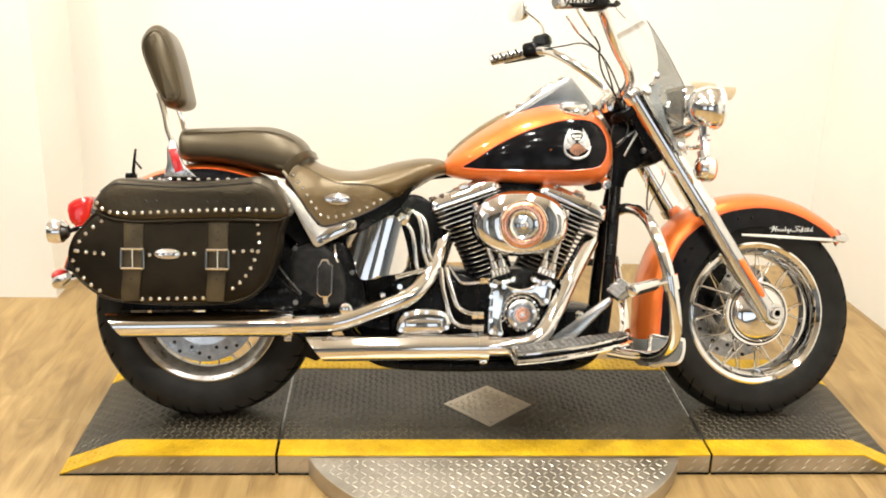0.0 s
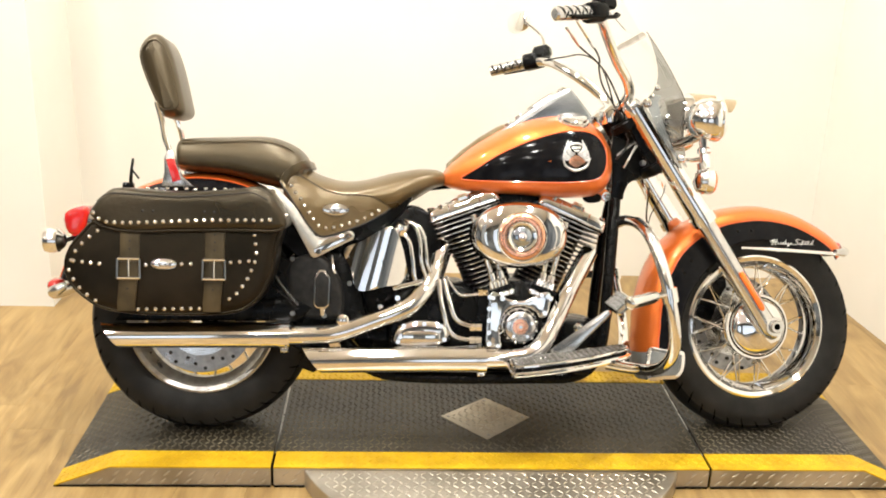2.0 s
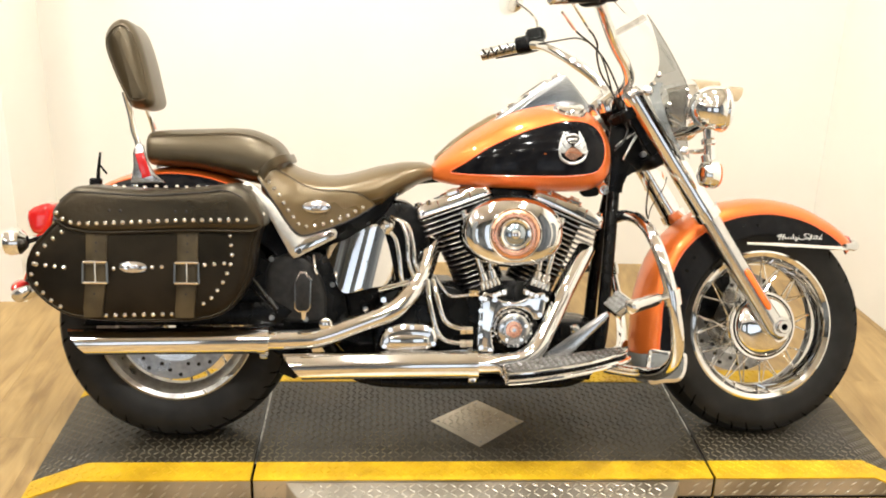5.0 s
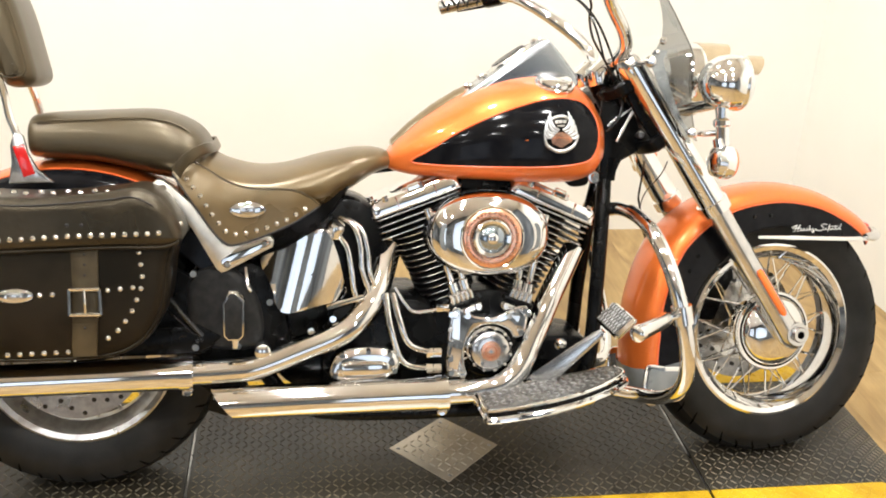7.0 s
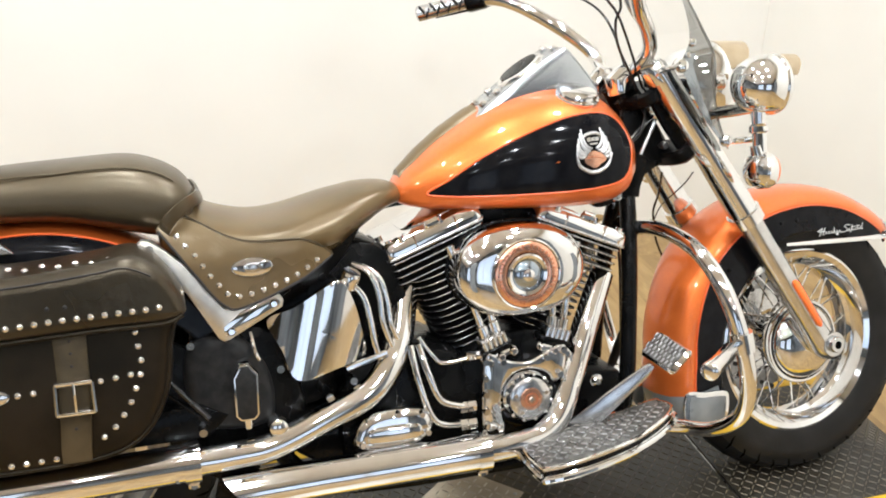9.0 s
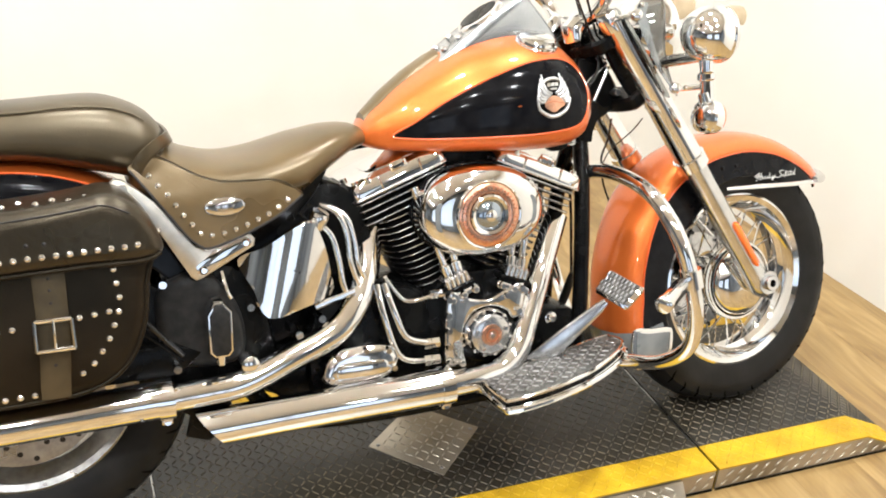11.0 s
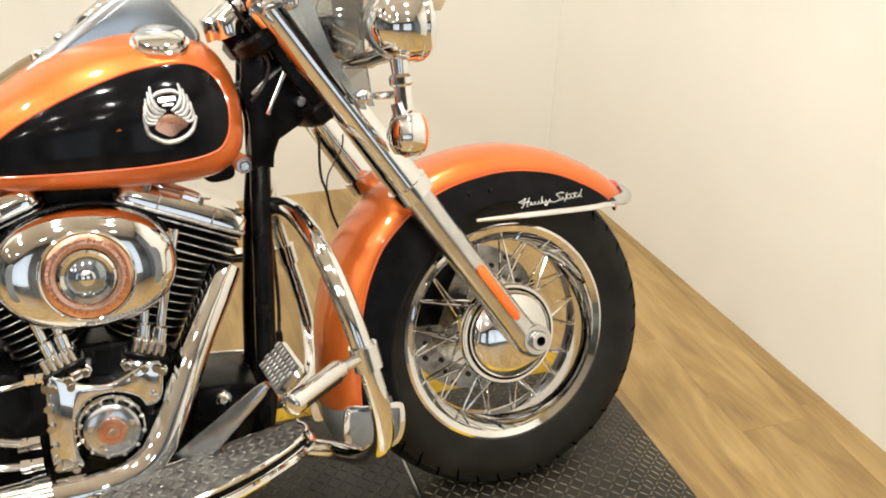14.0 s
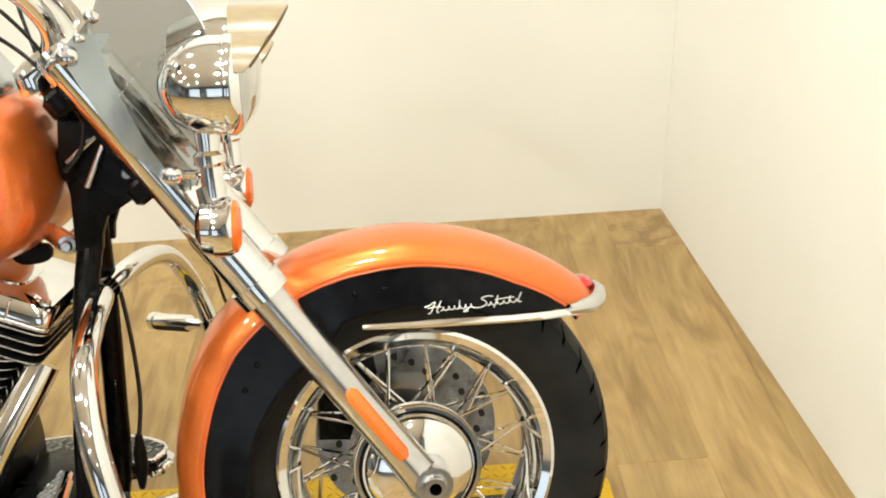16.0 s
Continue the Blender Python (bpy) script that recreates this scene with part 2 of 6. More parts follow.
# ---- shapes: each gives (corners, faces) ----


def merge(*geos):
    vs, fs = [], []
    for v, f in geos:
        k = len(vs)
        vs.extend(v)
        fs.extend([tuple(i + k for i in q) for q in f])
    return vs, fs


def moved(geo, m):
    return [tuple(m @ Vector(v)) for v in geo[0]], geo[1]


def curve(pts, steps=6, closed=False):
    """A smooth line through the points."""
    pts = [Vector(p) for p in pts]
    n, out = len(pts), []
    for i in range(n if closed else n - 1):
        p0 = pts[(i - 1) % n] if closed or i else pts[0]
        p1, p2 = pts[i], pts[(i + 1) % n]
        p3 = pts[(i + 2) % n] if closed or i + 2 < n else pts[-1]
        for k in range(steps):
            t = k / steps
            out.append(0.5 * (2 * p1 + (p2 - p0) * t + (2 * p0 - 5 * p1 + 4 * p2 - p3) * t * t + (3 * p1 - p0 - 3 * p2 + p3) * t ** 3))
    if not closed:
        out.append(pts[-1])
    return out


def loft(rings, cap=True, closed=False, around=True):
    n = len(rings[0])
    vs = [tuple(p) for r in rings for p in r]
    fs = []
    m = len(rings)
    for i in range(m if closed else m - 1):
        a, b = i * n, ((i + 1) % m) * n
        for k in range(n if around else n - 1):
            j = (k + 1) % n
            fs.append((a + k, a + j, b + j, b + k))
    if cap and not closed:
        fs.append(tuple(range(n - 1, -1, -1)))
        fs.append(tuple(range((m - 1) * n, m * n)))
    return vs, fs


def tube(pts, r, n=12, steps=6, cap=True, flat=1.0):
    """A round bar along a smooth line; r is one radius or one for each point."""
    line = curve(pts, steps) if steps > 1 and len(pts) > 2 else [Vector(p) for p in pts]
    m = len(line)
    if not isinstance(r, (int, float)):
        r = [float(v) for v in np.interp(np.linspace(0, 1, m), np.linspace(0, 1, len(r)), r)]
    else:
        r = [r] * m
    rings, up = [], None
    for i, p in enumerate(line):
        d = (line[min(i + 1, m - 1)] - line[max(i - 1, 0)]).normalized()
        if up is None:
            up = d.orthogonal().normalized()
        up = (up - d * up.dot(d)).normalized()
        side = d.cross(up)
        rings.append([p + r[i] * (math.cos(a) * up + flat * math.sin(a) * side) for a in (2 * math.pi * k / n for k in range(n))])
    return loft(rings, cap)


def lathe(profile, centre, n=48, axis=(0, 1, 0), closed=False):
    """Turns (radius, distance along the axis) pairs round an axis through the centre."""
    ax = Vector(axis).normalized()
    u = ax.orthogonal().normalized()
    if abs(ax.y) > 0.99:
        u = Vector((1, 0, 0))
    w = ax.cross(u)
    c = Vector(centre)
    cols = []
    for k in range(n):
        a = 2 * math.pi * k / n
        d = math.cos(a) * u + math.sin(a) * w
        cols.append([c + r * d + s * ax for r, s in profile])
    return loft(cols, cap=False, closed=True, around=closed)


def inset(poly, d):
    n = len(poly)
    area = sum(poly[i][0] * poly[(i + 1) % n][1] - poly[(i + 1) % n][0] * poly[i][1] for i in range(n))
    sgn = 1 if area > 0 else -1
    out = []
    for i in range(n):
        a, b, c = (Vector(poly[(i + k) % n]) for k in (-1, 0, 1))
        e1, e2 = (b - a).normalized(), (c - b).normalized()
        n1, n2 = Vector((-e1.y, e1.x)) * sgn, Vector((-e2.y, e2.x)) * sgn
        v = n1 + n2
        v = v / max(v.length_squared / 2, 0.35)
        out.append(tuple(b + v * d))
    return out


def slab(poly, b0, b1, bevel=0.004, steps=2):
    """A plate of that outline in (x, z), from b0 to b1 across, with rounded rims."""
    if b0 > b1:
        b0, b1 = b1, b0
    rings = []
    for k in range(steps + 1):
        a = math.pi / 2 * k / steps
        q = inset(poly, bevel * (1 - math.sin(a)))
        rings.append([(x, b0 + bevel * (1 - math.cos(a)), z) for x, z in q])
    for k in range(steps, -1, -1):
        a = math.pi / 2 * k / steps
        q = inset(poly, bevel * (1 - math.sin(a)))
        rings.append([(x, b1 - bevel * (1 - math.cos(a)), z) for x, z in q])
    return loft(rings)


def flat_slab(poly, z0, z1, bevel=0.003):
    """A plate of that outline in (x, y), from z0 to z1 up."""
    v, f = slab(poly, z0, z1, bevel, 1)
    return [(a, c, b) for a, b, c in v], f


def smooth_poly(pts, steps=5):
    return [(p.x, p.y) for p in curve([(x, y, 0) for x, y in pts], steps, True)]


def block(c, s, bevel=0.004, m=None):
    """A box with rounded rims about c, of size s."""
    hx, hz = s[0] / 2, s[2] / 2
    r = min(bevel, hx * 0.9, hz * 0.9, s[1] * 0.45)
    poly = [(hx - r, -hz), (hx, -hz + r), (hx, hz - r), (hx - r, hz), (-hx + r, hz), (-hx, hz - r), (-hx, -hz + r), (-hx + r, -hz)]
    g = slab(poly, -s[1] / 2, s[1] / 2, r, 1)
    t = Matrix.Translation(c)
    return moved(g, t @ m if m else t)


def ball(c, r, n=16, m=10, low=-1.0):
    """A sphere, or the part of it above low."""
    rx, ry, rz = (r, r, r) if isinstance(r, (int, float)) else r
    rings = []
    for i in range(m + 1):
        z = max(-0.999, min(0.999, low + (1 - low) * (1 - math.cos(math.pi * i / m)) / 2))
        q = math.sqrt(1 - z * z)
        rings.append([(c[0] + rx * q * math.cos(2 * math.pi * k / n), c[1] + ry * q * math.sin(2 * math.pi * k / n), c[2] + rz * z) for k in range(n)])
    return loft(rings)


def pillow(poly, centre, front, back, bevel, steps=5, rings=9):
    """A padded shape of that outline in (x, z): a soft rim, then a face that follows front(x, z)."""
    out = [[(x, -back, z) for x, z in poly]]
    for k in range(steps + 1):
        a = math.pi / 2 * k / steps
        out.append([(x, -(front(x, z) - bevel * (1 - math.sin(a))), z) for x, z in inset(poly, bevel * (1 - math.cos(a)))])
    inner = inset(poly, bevel)
    for k in range(1, rings + 1):
        q = 1 - 0.98 * k / rings
        ring = [(centre[0] + (x - centre[0]) * q, centre[1] + (z - centre[1]) * q) for x, z in inner]
        out.append([(x, -front(x, z), z) for x, z in ring])
    return loft(out)


def ribbon(line, surface, lift, thick):
    """A strap laid on a face: rows of (z, middle x, half width), lift above the face."""
    rings = []
    for z, x, w in line:
        b0, b1 = -(surface(x, z) + lift), -(surface(x, z) + lift + thick)
        rings.append([(x - w, b0, z), (x - w, b1 + 0.0012, z), (x - w + 0.002, b1, z), (x + w - 0.002, b1, z), (x + w, b1 + 0.0012, z), (x + w, b0, z)])
    return loft(rings)


def oval(cx, cz, a, b, n=40, power=2.0, turn=0.0):
    out = []
    for k in range(n):
        t = 2 * math.pi * k / n
        c, s = math.cos(t), math.sin(t)
        x = a * math.copysign(abs(c) ** (2 / power), c)
        z = b * math.copysign(abs(s) ** (2 / power), s)
        out.append((cx + x * math.cos(turn) - z * math.sin(turn), cz + x * math.sin(turn) + z * math.cos(turn)))
    return out


def along(pts, step):
    """Points at even steps along a line."""
    pts = [Vector(p) for p in pts]
    out, left = [], 0.0
    for a, b in zip(pts, pts[1:]):
        d = (b - a).length
        while left <= d:
            out.append(a.lerp(b, left / d if d else 0))
            left += step
        left -= d
    return out


def mesh_of(name, geo, material, sharp=35):
    me = bpy.data.meshes.new(name)
    me.from_pydata([tuple(v) for v in geo[0]], [], geo[1])
    bm = bmesh.new()
    bm.from_mesh(me)
    bmesh.ops.remove_doubles(bm, verts=bm.verts, dist=1e-5)
    bmesh.ops.recalc_face_normals(bm, faces=bm.faces)
    bm.to_mesh(me)
    bm.free()
    me.materials.append(material)
    me.shade_smooth()
    me.set_sharp_from_angle(angle=radians(sharp))
    return me


def part(name, geo, material, parent, label="", pose_=None, kind="", sharp=35):
    """One mesh object under a thing or under a part."""
    ob = new(name, mesh_of(name, geo, material, sharp))
    ob.parent = parent
    if pose_ is not None:
        ob.matrix_basis = pose_
    return tagged(ob, label, kind=kind)


def repeat(name, me, parent, places):
    """Alike pieces that share one mesh."""
    for m in places:
        ob = new(name, me)
        ob.parent = parent
        ob.matrix_basis = m


def structure(name, geo, material, label, category, sharp=35):
    return tagged(new(name, mesh_of(name, geo, material, sharp)), label, category, kind="structure")


# ---- the room ----
BACK, SIDE0, SIDE1 = 1.475, (2.425, -0.45), (2.32, 1.47)
SLOPE = (SIDE1[0] - SIDE0[0]) / (SIDE1[1] - SIDE0[1])
WEST, SOUTH = -4.6, -6.2


def side_x(y):
    return SIDE0[0] + SLOPE * (y - SIDE0[1])


def wall(name, poly, label, material=WALL):
    return structure(name, flat_slab(poly, -0.02, CEILING, 0.001), material, label, "wall")


wall("wall_north", [(-0.77, BACK), (2.6, BACK), (2.6, BACK + 0.15), (-0.77, BACK + 0.15)], "plain warm white painted wall behind the motorcycle")
wall("wall_northwest", [(WEST, 1.03), (-0.77, 1.03), (-0.77, 1.66), (WEST, 1.66)], "plain warm white wall that juts forward")
wall("wall_east", [(side_x(BACK) + 0.001, BACK - 0.001), (side_x(-2.6), -2.6), (side_x(-2.6) + 0.15, -2.6), (side_x(BACK) + 0.15, BACK - 0.001)], "plain warm white wall ahead of the motorcycle")
wall("wall_southeast", [(side_x(-2.6), -2.601), (side_x(SOUTH), SOUTH), (side_x(SOUTH) + 0.15, SOUTH), (side_x(-2.6) + 0.15, -2.601)], "unseen side wall of the showroom, its dimness painted in", FAR_WALL_DIMMED)
GLASS_Z0, GLASS_Z1 = 0.45, 2.45
OPENINGS = [(-3.2, -0.9), (0.4, 2.2)]
edges = [WEST, OPENINGS[0][0], OPENINGS[0][1], OPENINGS[1][0], OPENINGS[1][1], 3.0]
pieces = [flat_slab([(a, SOUTH - 0.15), (b, SOUTH - 0.15), (b, SOUTH), (a, SOUTH)], -0.02, CEILING, 0.001) for a, b in ((edges[0], edges[1]), (edges[2], edges[3]), (edges[4], edges[5]))]
for a, b in OPENINGS:
    pieces.append(flat_slab([(a, SOUTH - 0.15), (b, SOUTH - 0.15), (b, SOUTH), (a, SOUTH)], -0.02, GLASS_Z0, 0.001))
    pieces.append(flat_slab([(a, SOUTH - 0.15), (b, SOUTH - 0.15), (b, SOUTH), (a, SOUTH)], GLASS_Z1, CEILING, 0.001))
structure("wall_south", merge(*pieces), FAR_WALL_DIMMED, "unseen far wall of the showroom with two windows, its dimness painted in", "wall")
for k, (a, b) in enumerate(OPENINGS):
    win = tagged(new("window_" + str(k + 1)), "white-framed showroom window with daylight outside", "window", kind="structure")
    for bar in [((a + b) / 2, GLASS_Z0 + 0.03, b - a, 0.06), ((a + b) / 2, GLASS_Z1 - 0.03, b - a, 0.06), (a + 0.03, (GLASS_Z0 + GLASS_Z1) / 2, 0.06, GLASS_Z1 - GLASS_Z0 - 0.12), (b - 0.03, (GLASS_Z0 + GLASS_Z1) / 2, 0.06, GLASS_Z1 - GLASS_Z0 - 0.12), ((a + b) / 2, (GLASS_Z0 + GLASS_Z1) / 2, 0.05, GLASS_Z1 - GLASS_Z0 - 0.12)]:
        part("window_frame", block((bar[0], SOUTH - 0.08, bar[1]), (bar[2], 0.06, bar[3]), 0.004), WALL, win)
structure("backdrop", slab([(WEST, -0.5), (3.2, -0.5), (3.2, 3.6), (WEST, 3.6)], SOUTH - 1.3, SOUTH - 1.25, 0.001), DAYLIGHT, "plain bright daylight outside the windows", "backdrop")
wall("wall_west", [(WEST - 0.15, SOUTH), (WEST, SOUTH), (WEST, 1.66), (WEST - 0.15, 1.66)], "unseen side wall of the showroom, its dimness painted in", FAR_WALL_DIMMED)
structure("ceiling", flat_slab([(WEST, SOUTH), (3.2, SOUTH), (3.2, 1.7), (WEST, 1.7)], CEILING, CEILING + 0.1, 0.001), CEILING_PAINT, "plain pale painted ceiling", "ceiling")

fixture = None
for lx, ly in LAMPS:
    at = pose(lx, ly, CEILING)
    if fixture is None:
        fixture = tagged(new("ceiling_light"), "round white downlight fixed to the ceiling", "ceiling light", "ceiling lights")
        part("frame", lathe([(0.085, 0.0), (0.105, 0.0), (0.105, -0.03), (0.098, -0.045), (0.088, -0.045), (0.085, -0.035)], (0, 0, 0), 32, axis=(0, 0, 1), closed=True), CEILING_PAINT, fixture)
        part("diffuser", lathe([(0.0001, -0.012), (0.084, -0.012)], (0, 0, 0), 32, axis=(0, 0, 1)), DIFFUSER, fixture, "white lamp diffuser")
        fixture.matrix_basis = at
    else:
        copy_thing(fixture, at)
    lamp = new("lamp", bpy.data.lights.new("lamp", "AREA"))
    lamp.data.shape, lamp.data.size = "DISK", 0.165
    lamp.data.energy, lamp.data.color = LAMP_POWER, LAMP_COLOUR
    lamp.matrix_basis = pose(lx, ly, CEILING - 0.03)

# ---- the platform ----
TOP, Y0, Y1 = 0.06, -0.224, 0.378
SEAM_L, SEAM_R = 0.201, 1.385
END_L, FLAT_L, FLAT_R, END_R = -0.372, -0.222, 1.811, 1.935
BAND0, BAND1 = -0.147, 0.298


def section(poly_x, y0, y1, name, parent, material, label="", lift=0.0):
    """A strip that follows the section's profile: flat, with its ends sloping to the floor."""
    rings = []
    for x, z in poly_x:
        rings.append([(x, y0, 0.0), (x, y1, 0.0), (x, y1, z + lift), (x, y0, z + lift)])
    return part(name, loft(rings), material, parent, label)


def deck_z(x):
    if x < FLAT_L:
        return 0.004 + (TOP - 0.004) * (x - END_L) / (FLAT_L - END_L)
    if x > FLAT_R:
        return 0.004 + (TOP - 0.004) * (END_R - x) / (END_R - FLAT_R)
    return TOP


def tread_bars(x0, x1, y0, y1, step, size, keep=None, lift=0.0):
    """Raised bars of a tread plate, turned left and right by turns."""
    vs, fs = [], []
    nx, ny = int((x1 - x0) / step), int((y1 - y0) / step)
    for i in range(nx):
        for j in range(ny):
            x, y = x0 + (i + 0.5) * (x1 - x0) / nx, y0 + (j + 0.5) * (y1 - y0) / ny
            if keep and not keep(x, y):
                continue
            a = radians(45 if (i + j) % 2 else -45)
            c, s, k = math.cos(a), math.sin(a), len(vs)
            for u, v, w in ((-1, 0, 0), (-0.5, -1, 0), (0.5, -1, 0), (1, 0, 0), (0.5, 1, 0), (-0.5, 1, 0), (-0.6, 0, 1), (0.6, 0, 1)):
                px, py = x + size * (u * c - 0.22 * v * s), y + size * (u * s + 0.22 * v * c)
                vs.append((px, py, deck_z(px) + lift - 0.0004 + w * 0.0022))
            fs += [(k, k + 1, k + 6), (k + 1, k + 2, k + 7, k + 6), (k + 2, k + 3, k + 7), (k + 3, k + 4, k + 7), (k + 4, k + 5, k + 6, k + 7), (k + 5, k, k + 6)]
    return vs, fs


GAP = 0.004
DIAMOND = [(0.789, -0.074), (0.926, 0.060), (0.804, 0.184), (0.662, 0.063)]


def in_diamond(x, y):
    cx, cy = 0.795, 0.058
    return abs(x - cx) / 0.134 + abs(y - cy) / 0.128 < 1.0


def platform_section(name, xs, label, disc=False):
    thing = tagged(new(name), label, "platform", "sections of the service platform")
    prof = [(x, deck_z(x)) for x in xs]
    section(prof, BAND0, BAND1, "deck", thing, MAT_BLACK, "black tread-plate deck with worn grey bars")
    section(prof, Y0, BAND0 - 0.0005, "edge_band", thing, YELLOW, "yellow painted edge", 0.0015)
    section(prof, BAND1 + 0.0005, Y1, "edge_band", thing, YELLOW, "yellow painted edge", 0.0015)
    skirt = [[(x, Y0 - 0.004, 0.0), (x, Y0 - 0.0005, 0.0), (x, Y0 - 0.0005, z - 0.003), (x, Y0 - 0.004, z - 0.003)] for x, z in prof]
    sk = part("skirt", loft(skirt), ALU, thing, "aluminium tread-plate skirt")
    # black strip paints the dark gap between skirt and floor
    part("foot", loft([[(x, Y0 - 0.0065, 0.0), (x, Y0 - 0.004, 0.0), (x, Y0 - 0.004, min(0.0055, z)), (x, Y0 - 0.0065, min(0.0055, z))] for x, z in prof]), BLACK_METAL, thing, "dark strip in place of the shaded gap under the skirt")
    part("nosing", loft([[(x, Y0 - 0.0055, max(0.001, z - 0.003)), (x, Y0 + 0.001, max(0.001, z - 0.003)), (x, Y0 + 0.001, z + 0.002), (x, Y0 - 0.0055, z + 0.0012)] for x, z in prof]), YELLOW, thing, "yellow painted nosing")
    x0, x1 = xs[0] + 0.004, xs[-1] - 0.004
    bars = tread_bars(x0, x1, BAND0, BAND1, 0.0172, 0.0098, (lambda x, y: not in_diamond(x, y)) if disc else None)
    part("tread", bars, TREAD, thing, kind="stuff")
    for y0, y1 in ((Y0, BAND0), (BAND1, Y1)):
        part("band_tread", tread_bars(x0, x1, y0, y1, 0.0172, 0.0090, None, 0.0015), YELLOW, thing, kind="stuff")
    # slanting bars on the upright skirt
    places = []
    n = int((x1 - x0) / 0.032)
    for i in range(n):
        x = x0 + (i + 0.5) * (x1 - x0) / n
        for r, z in enumerate((0.016, 0.040)):
            if z + 0.012 < deck_z(x) and not (disc and 0.27 < x < 1.31):
                places.append(Matrix.Translation((x + r * 0.012, Y0 - 0.0045, z)) @ Matrix.Rotation(radians(-42), 4, "Y"))
    repeat("skirt_bar", BAR_MESH, sk, places)
    return thing


BAR_MESH = mesh_of("skirt_bar", ball((0, 0, 0), (0.0135, 0.0018, 0.0028), 8, 4), ALU_BAR)
middle = platform_section("platform_middle", [SEAM_L + GAP, 0.8, SEAM_R - GAP], "black tread-plate platform with yellow edges and an aluminium diamond", True)
platform_section("platform_ramp", [END_L, FLAT_L, 0.0, SEAM_L - GAP], "black tread-plate ramp with yellow edges under the rear tyre")
platform_section("platform_ramp", [SEAM_R + GAP, 1.6, FLAT_R, END_R], "black tread-plate ramp with yellow edges under the front tyre")
dia = part("inlay", flat_slab(DIAMOND, TOP - 0.002, TOP + 0.0015, 0.0008), ALU, middle, "worn aluminium diamond-shaped inlay")
part("inlay_tread", tread_bars(0.655, 0.935, -0.075, 0.19, 0.0180, 0.0098, lambda x, y: abs(x - 0.795) / 0.134 + abs(y - 0.058) / 0.128 < 0.9, 0.0015), ALU_BAR, dia, kind="stuff")
for x, y in ((0.794, -0.05), (0.905, 0.059), (0.799, 0.162), (0.685, 0.061)):
    part("rivet", ball((x, y, TOP + 0.0015), (0.005, 0.005, 0.002), 10, 4, 0.0), STEEL, dia)
for x in (SEAM_L, SEAM_R):
    part("gap", block((x, (Y0 + BAND0) / 2 - 0.001, 0.029), (0.0075, BAND0 - Y0 - 0.004, 0.058), 0.001), BLACK_METAL, middle, "dark gap between the sections")
    part("seam_strip", block((x, (BAND0 + BAND1) / 2, 0.028), (0.006, BAND1 - BAND0, 0.058), 0.001), STEEL, middle, "steel strip between the sections")

# the half-round step in front of the middle
DISC_C, DISC_R = (0.79, -0.02), 0.545
arc = [(DISC_C[0] + DISC_R * math.cos(a), DISC_C[1] + DISC_R * math.sin(a)) for a in np.linspace(math.pi + 0.395, 2 * math.pi - 0.395, 60)]
arc = [(arc[0][0], Y0 - 0.006)] + arc[1:-1] + [(arc[-1][0], Y0 - 0.006)]
step = tagged(new("platform_step", mesh_of("platform_step", flat_slab(arc, 0.0, 0.053, 0.002), ALU)), "half-round aluminium tread-plate step on the floor against the platform", "step")
part("tread", tread_bars(0.26, 1.32, -0.565, Y0 - 0.012, 0.0205, 0.0112, lambda x, y: math.hypot(x - DISC_C[0], y - DISC_C[1]) < DISC_R - 0.018 and 0.27 < x < 1.31, 0.053 - TOP), ALU_BAR, step, kind="stuff")

# ---- the motorcycle ----
# built upright, x ahead from the rear axle, y to its left, z up from the tyres; then leaned on its stand
LEAN_TO, STEER_BY = 15.0, 7.0
bike = tagged(new("motorcycle"), "orange and black cruiser motorcycle with studded leather saddlebag, standing leaned", "motorcycle")
bike.matrix_basis = pose(0, 0, TOP - 0.001, -LEAN_TO)
NECK, RAKE = Vector((1.19, 0, 0.80)), Vector((-0.558, 0, 0.83)).normalized()
STEER = Matrix.Translation(NECK) @ Matrix.Rotation(radians(STEER_BY), 4, RAKE) @ Matrix.Translation(-NECK)
REAR, FRONT = Vector((-0.015, 0, 0.312)), Vector((1.567, 0.030, 0.306))


def add(name, geo, material, label="", parent=None, steer=False, sharp=35):
    return part(name, geo, material, parent or bike, label, STEER if steer else None, sharp=sharp)


# wheels
SPOKE = mesh_of("spoke", tube([(0, 0, 0), (0, 0, 1)], 1.0, 6, 1), CHROME)


def spoke_places(c, hub_r, rim_r, side, n):
    out = []
    for k in range(n):
        a = 2 * math.pi * (k + 0.5) / n
        twist = (0.62 if k % 2 else -0.62)
        s = side * (0.040 if k % 4 < 2 else 0.030)
        p = Vector((c.x + hub_r * math.cos(a + twist), c.y + s, c.z + hub_r * math.sin(a + twist)))
        q = Vector((c.x + rim_r * math.cos(a), c.y + side * 0.006, c.z + rim_r * math.sin(a)))
        d = q - p
        out.append(Matrix.Translation(p) @ d.to_track_quat("Z", "Y").to_matrix().to_4x4() @ Matrix.Diagonal((0.0021, 0.0021, d.length, 1)))
    return out


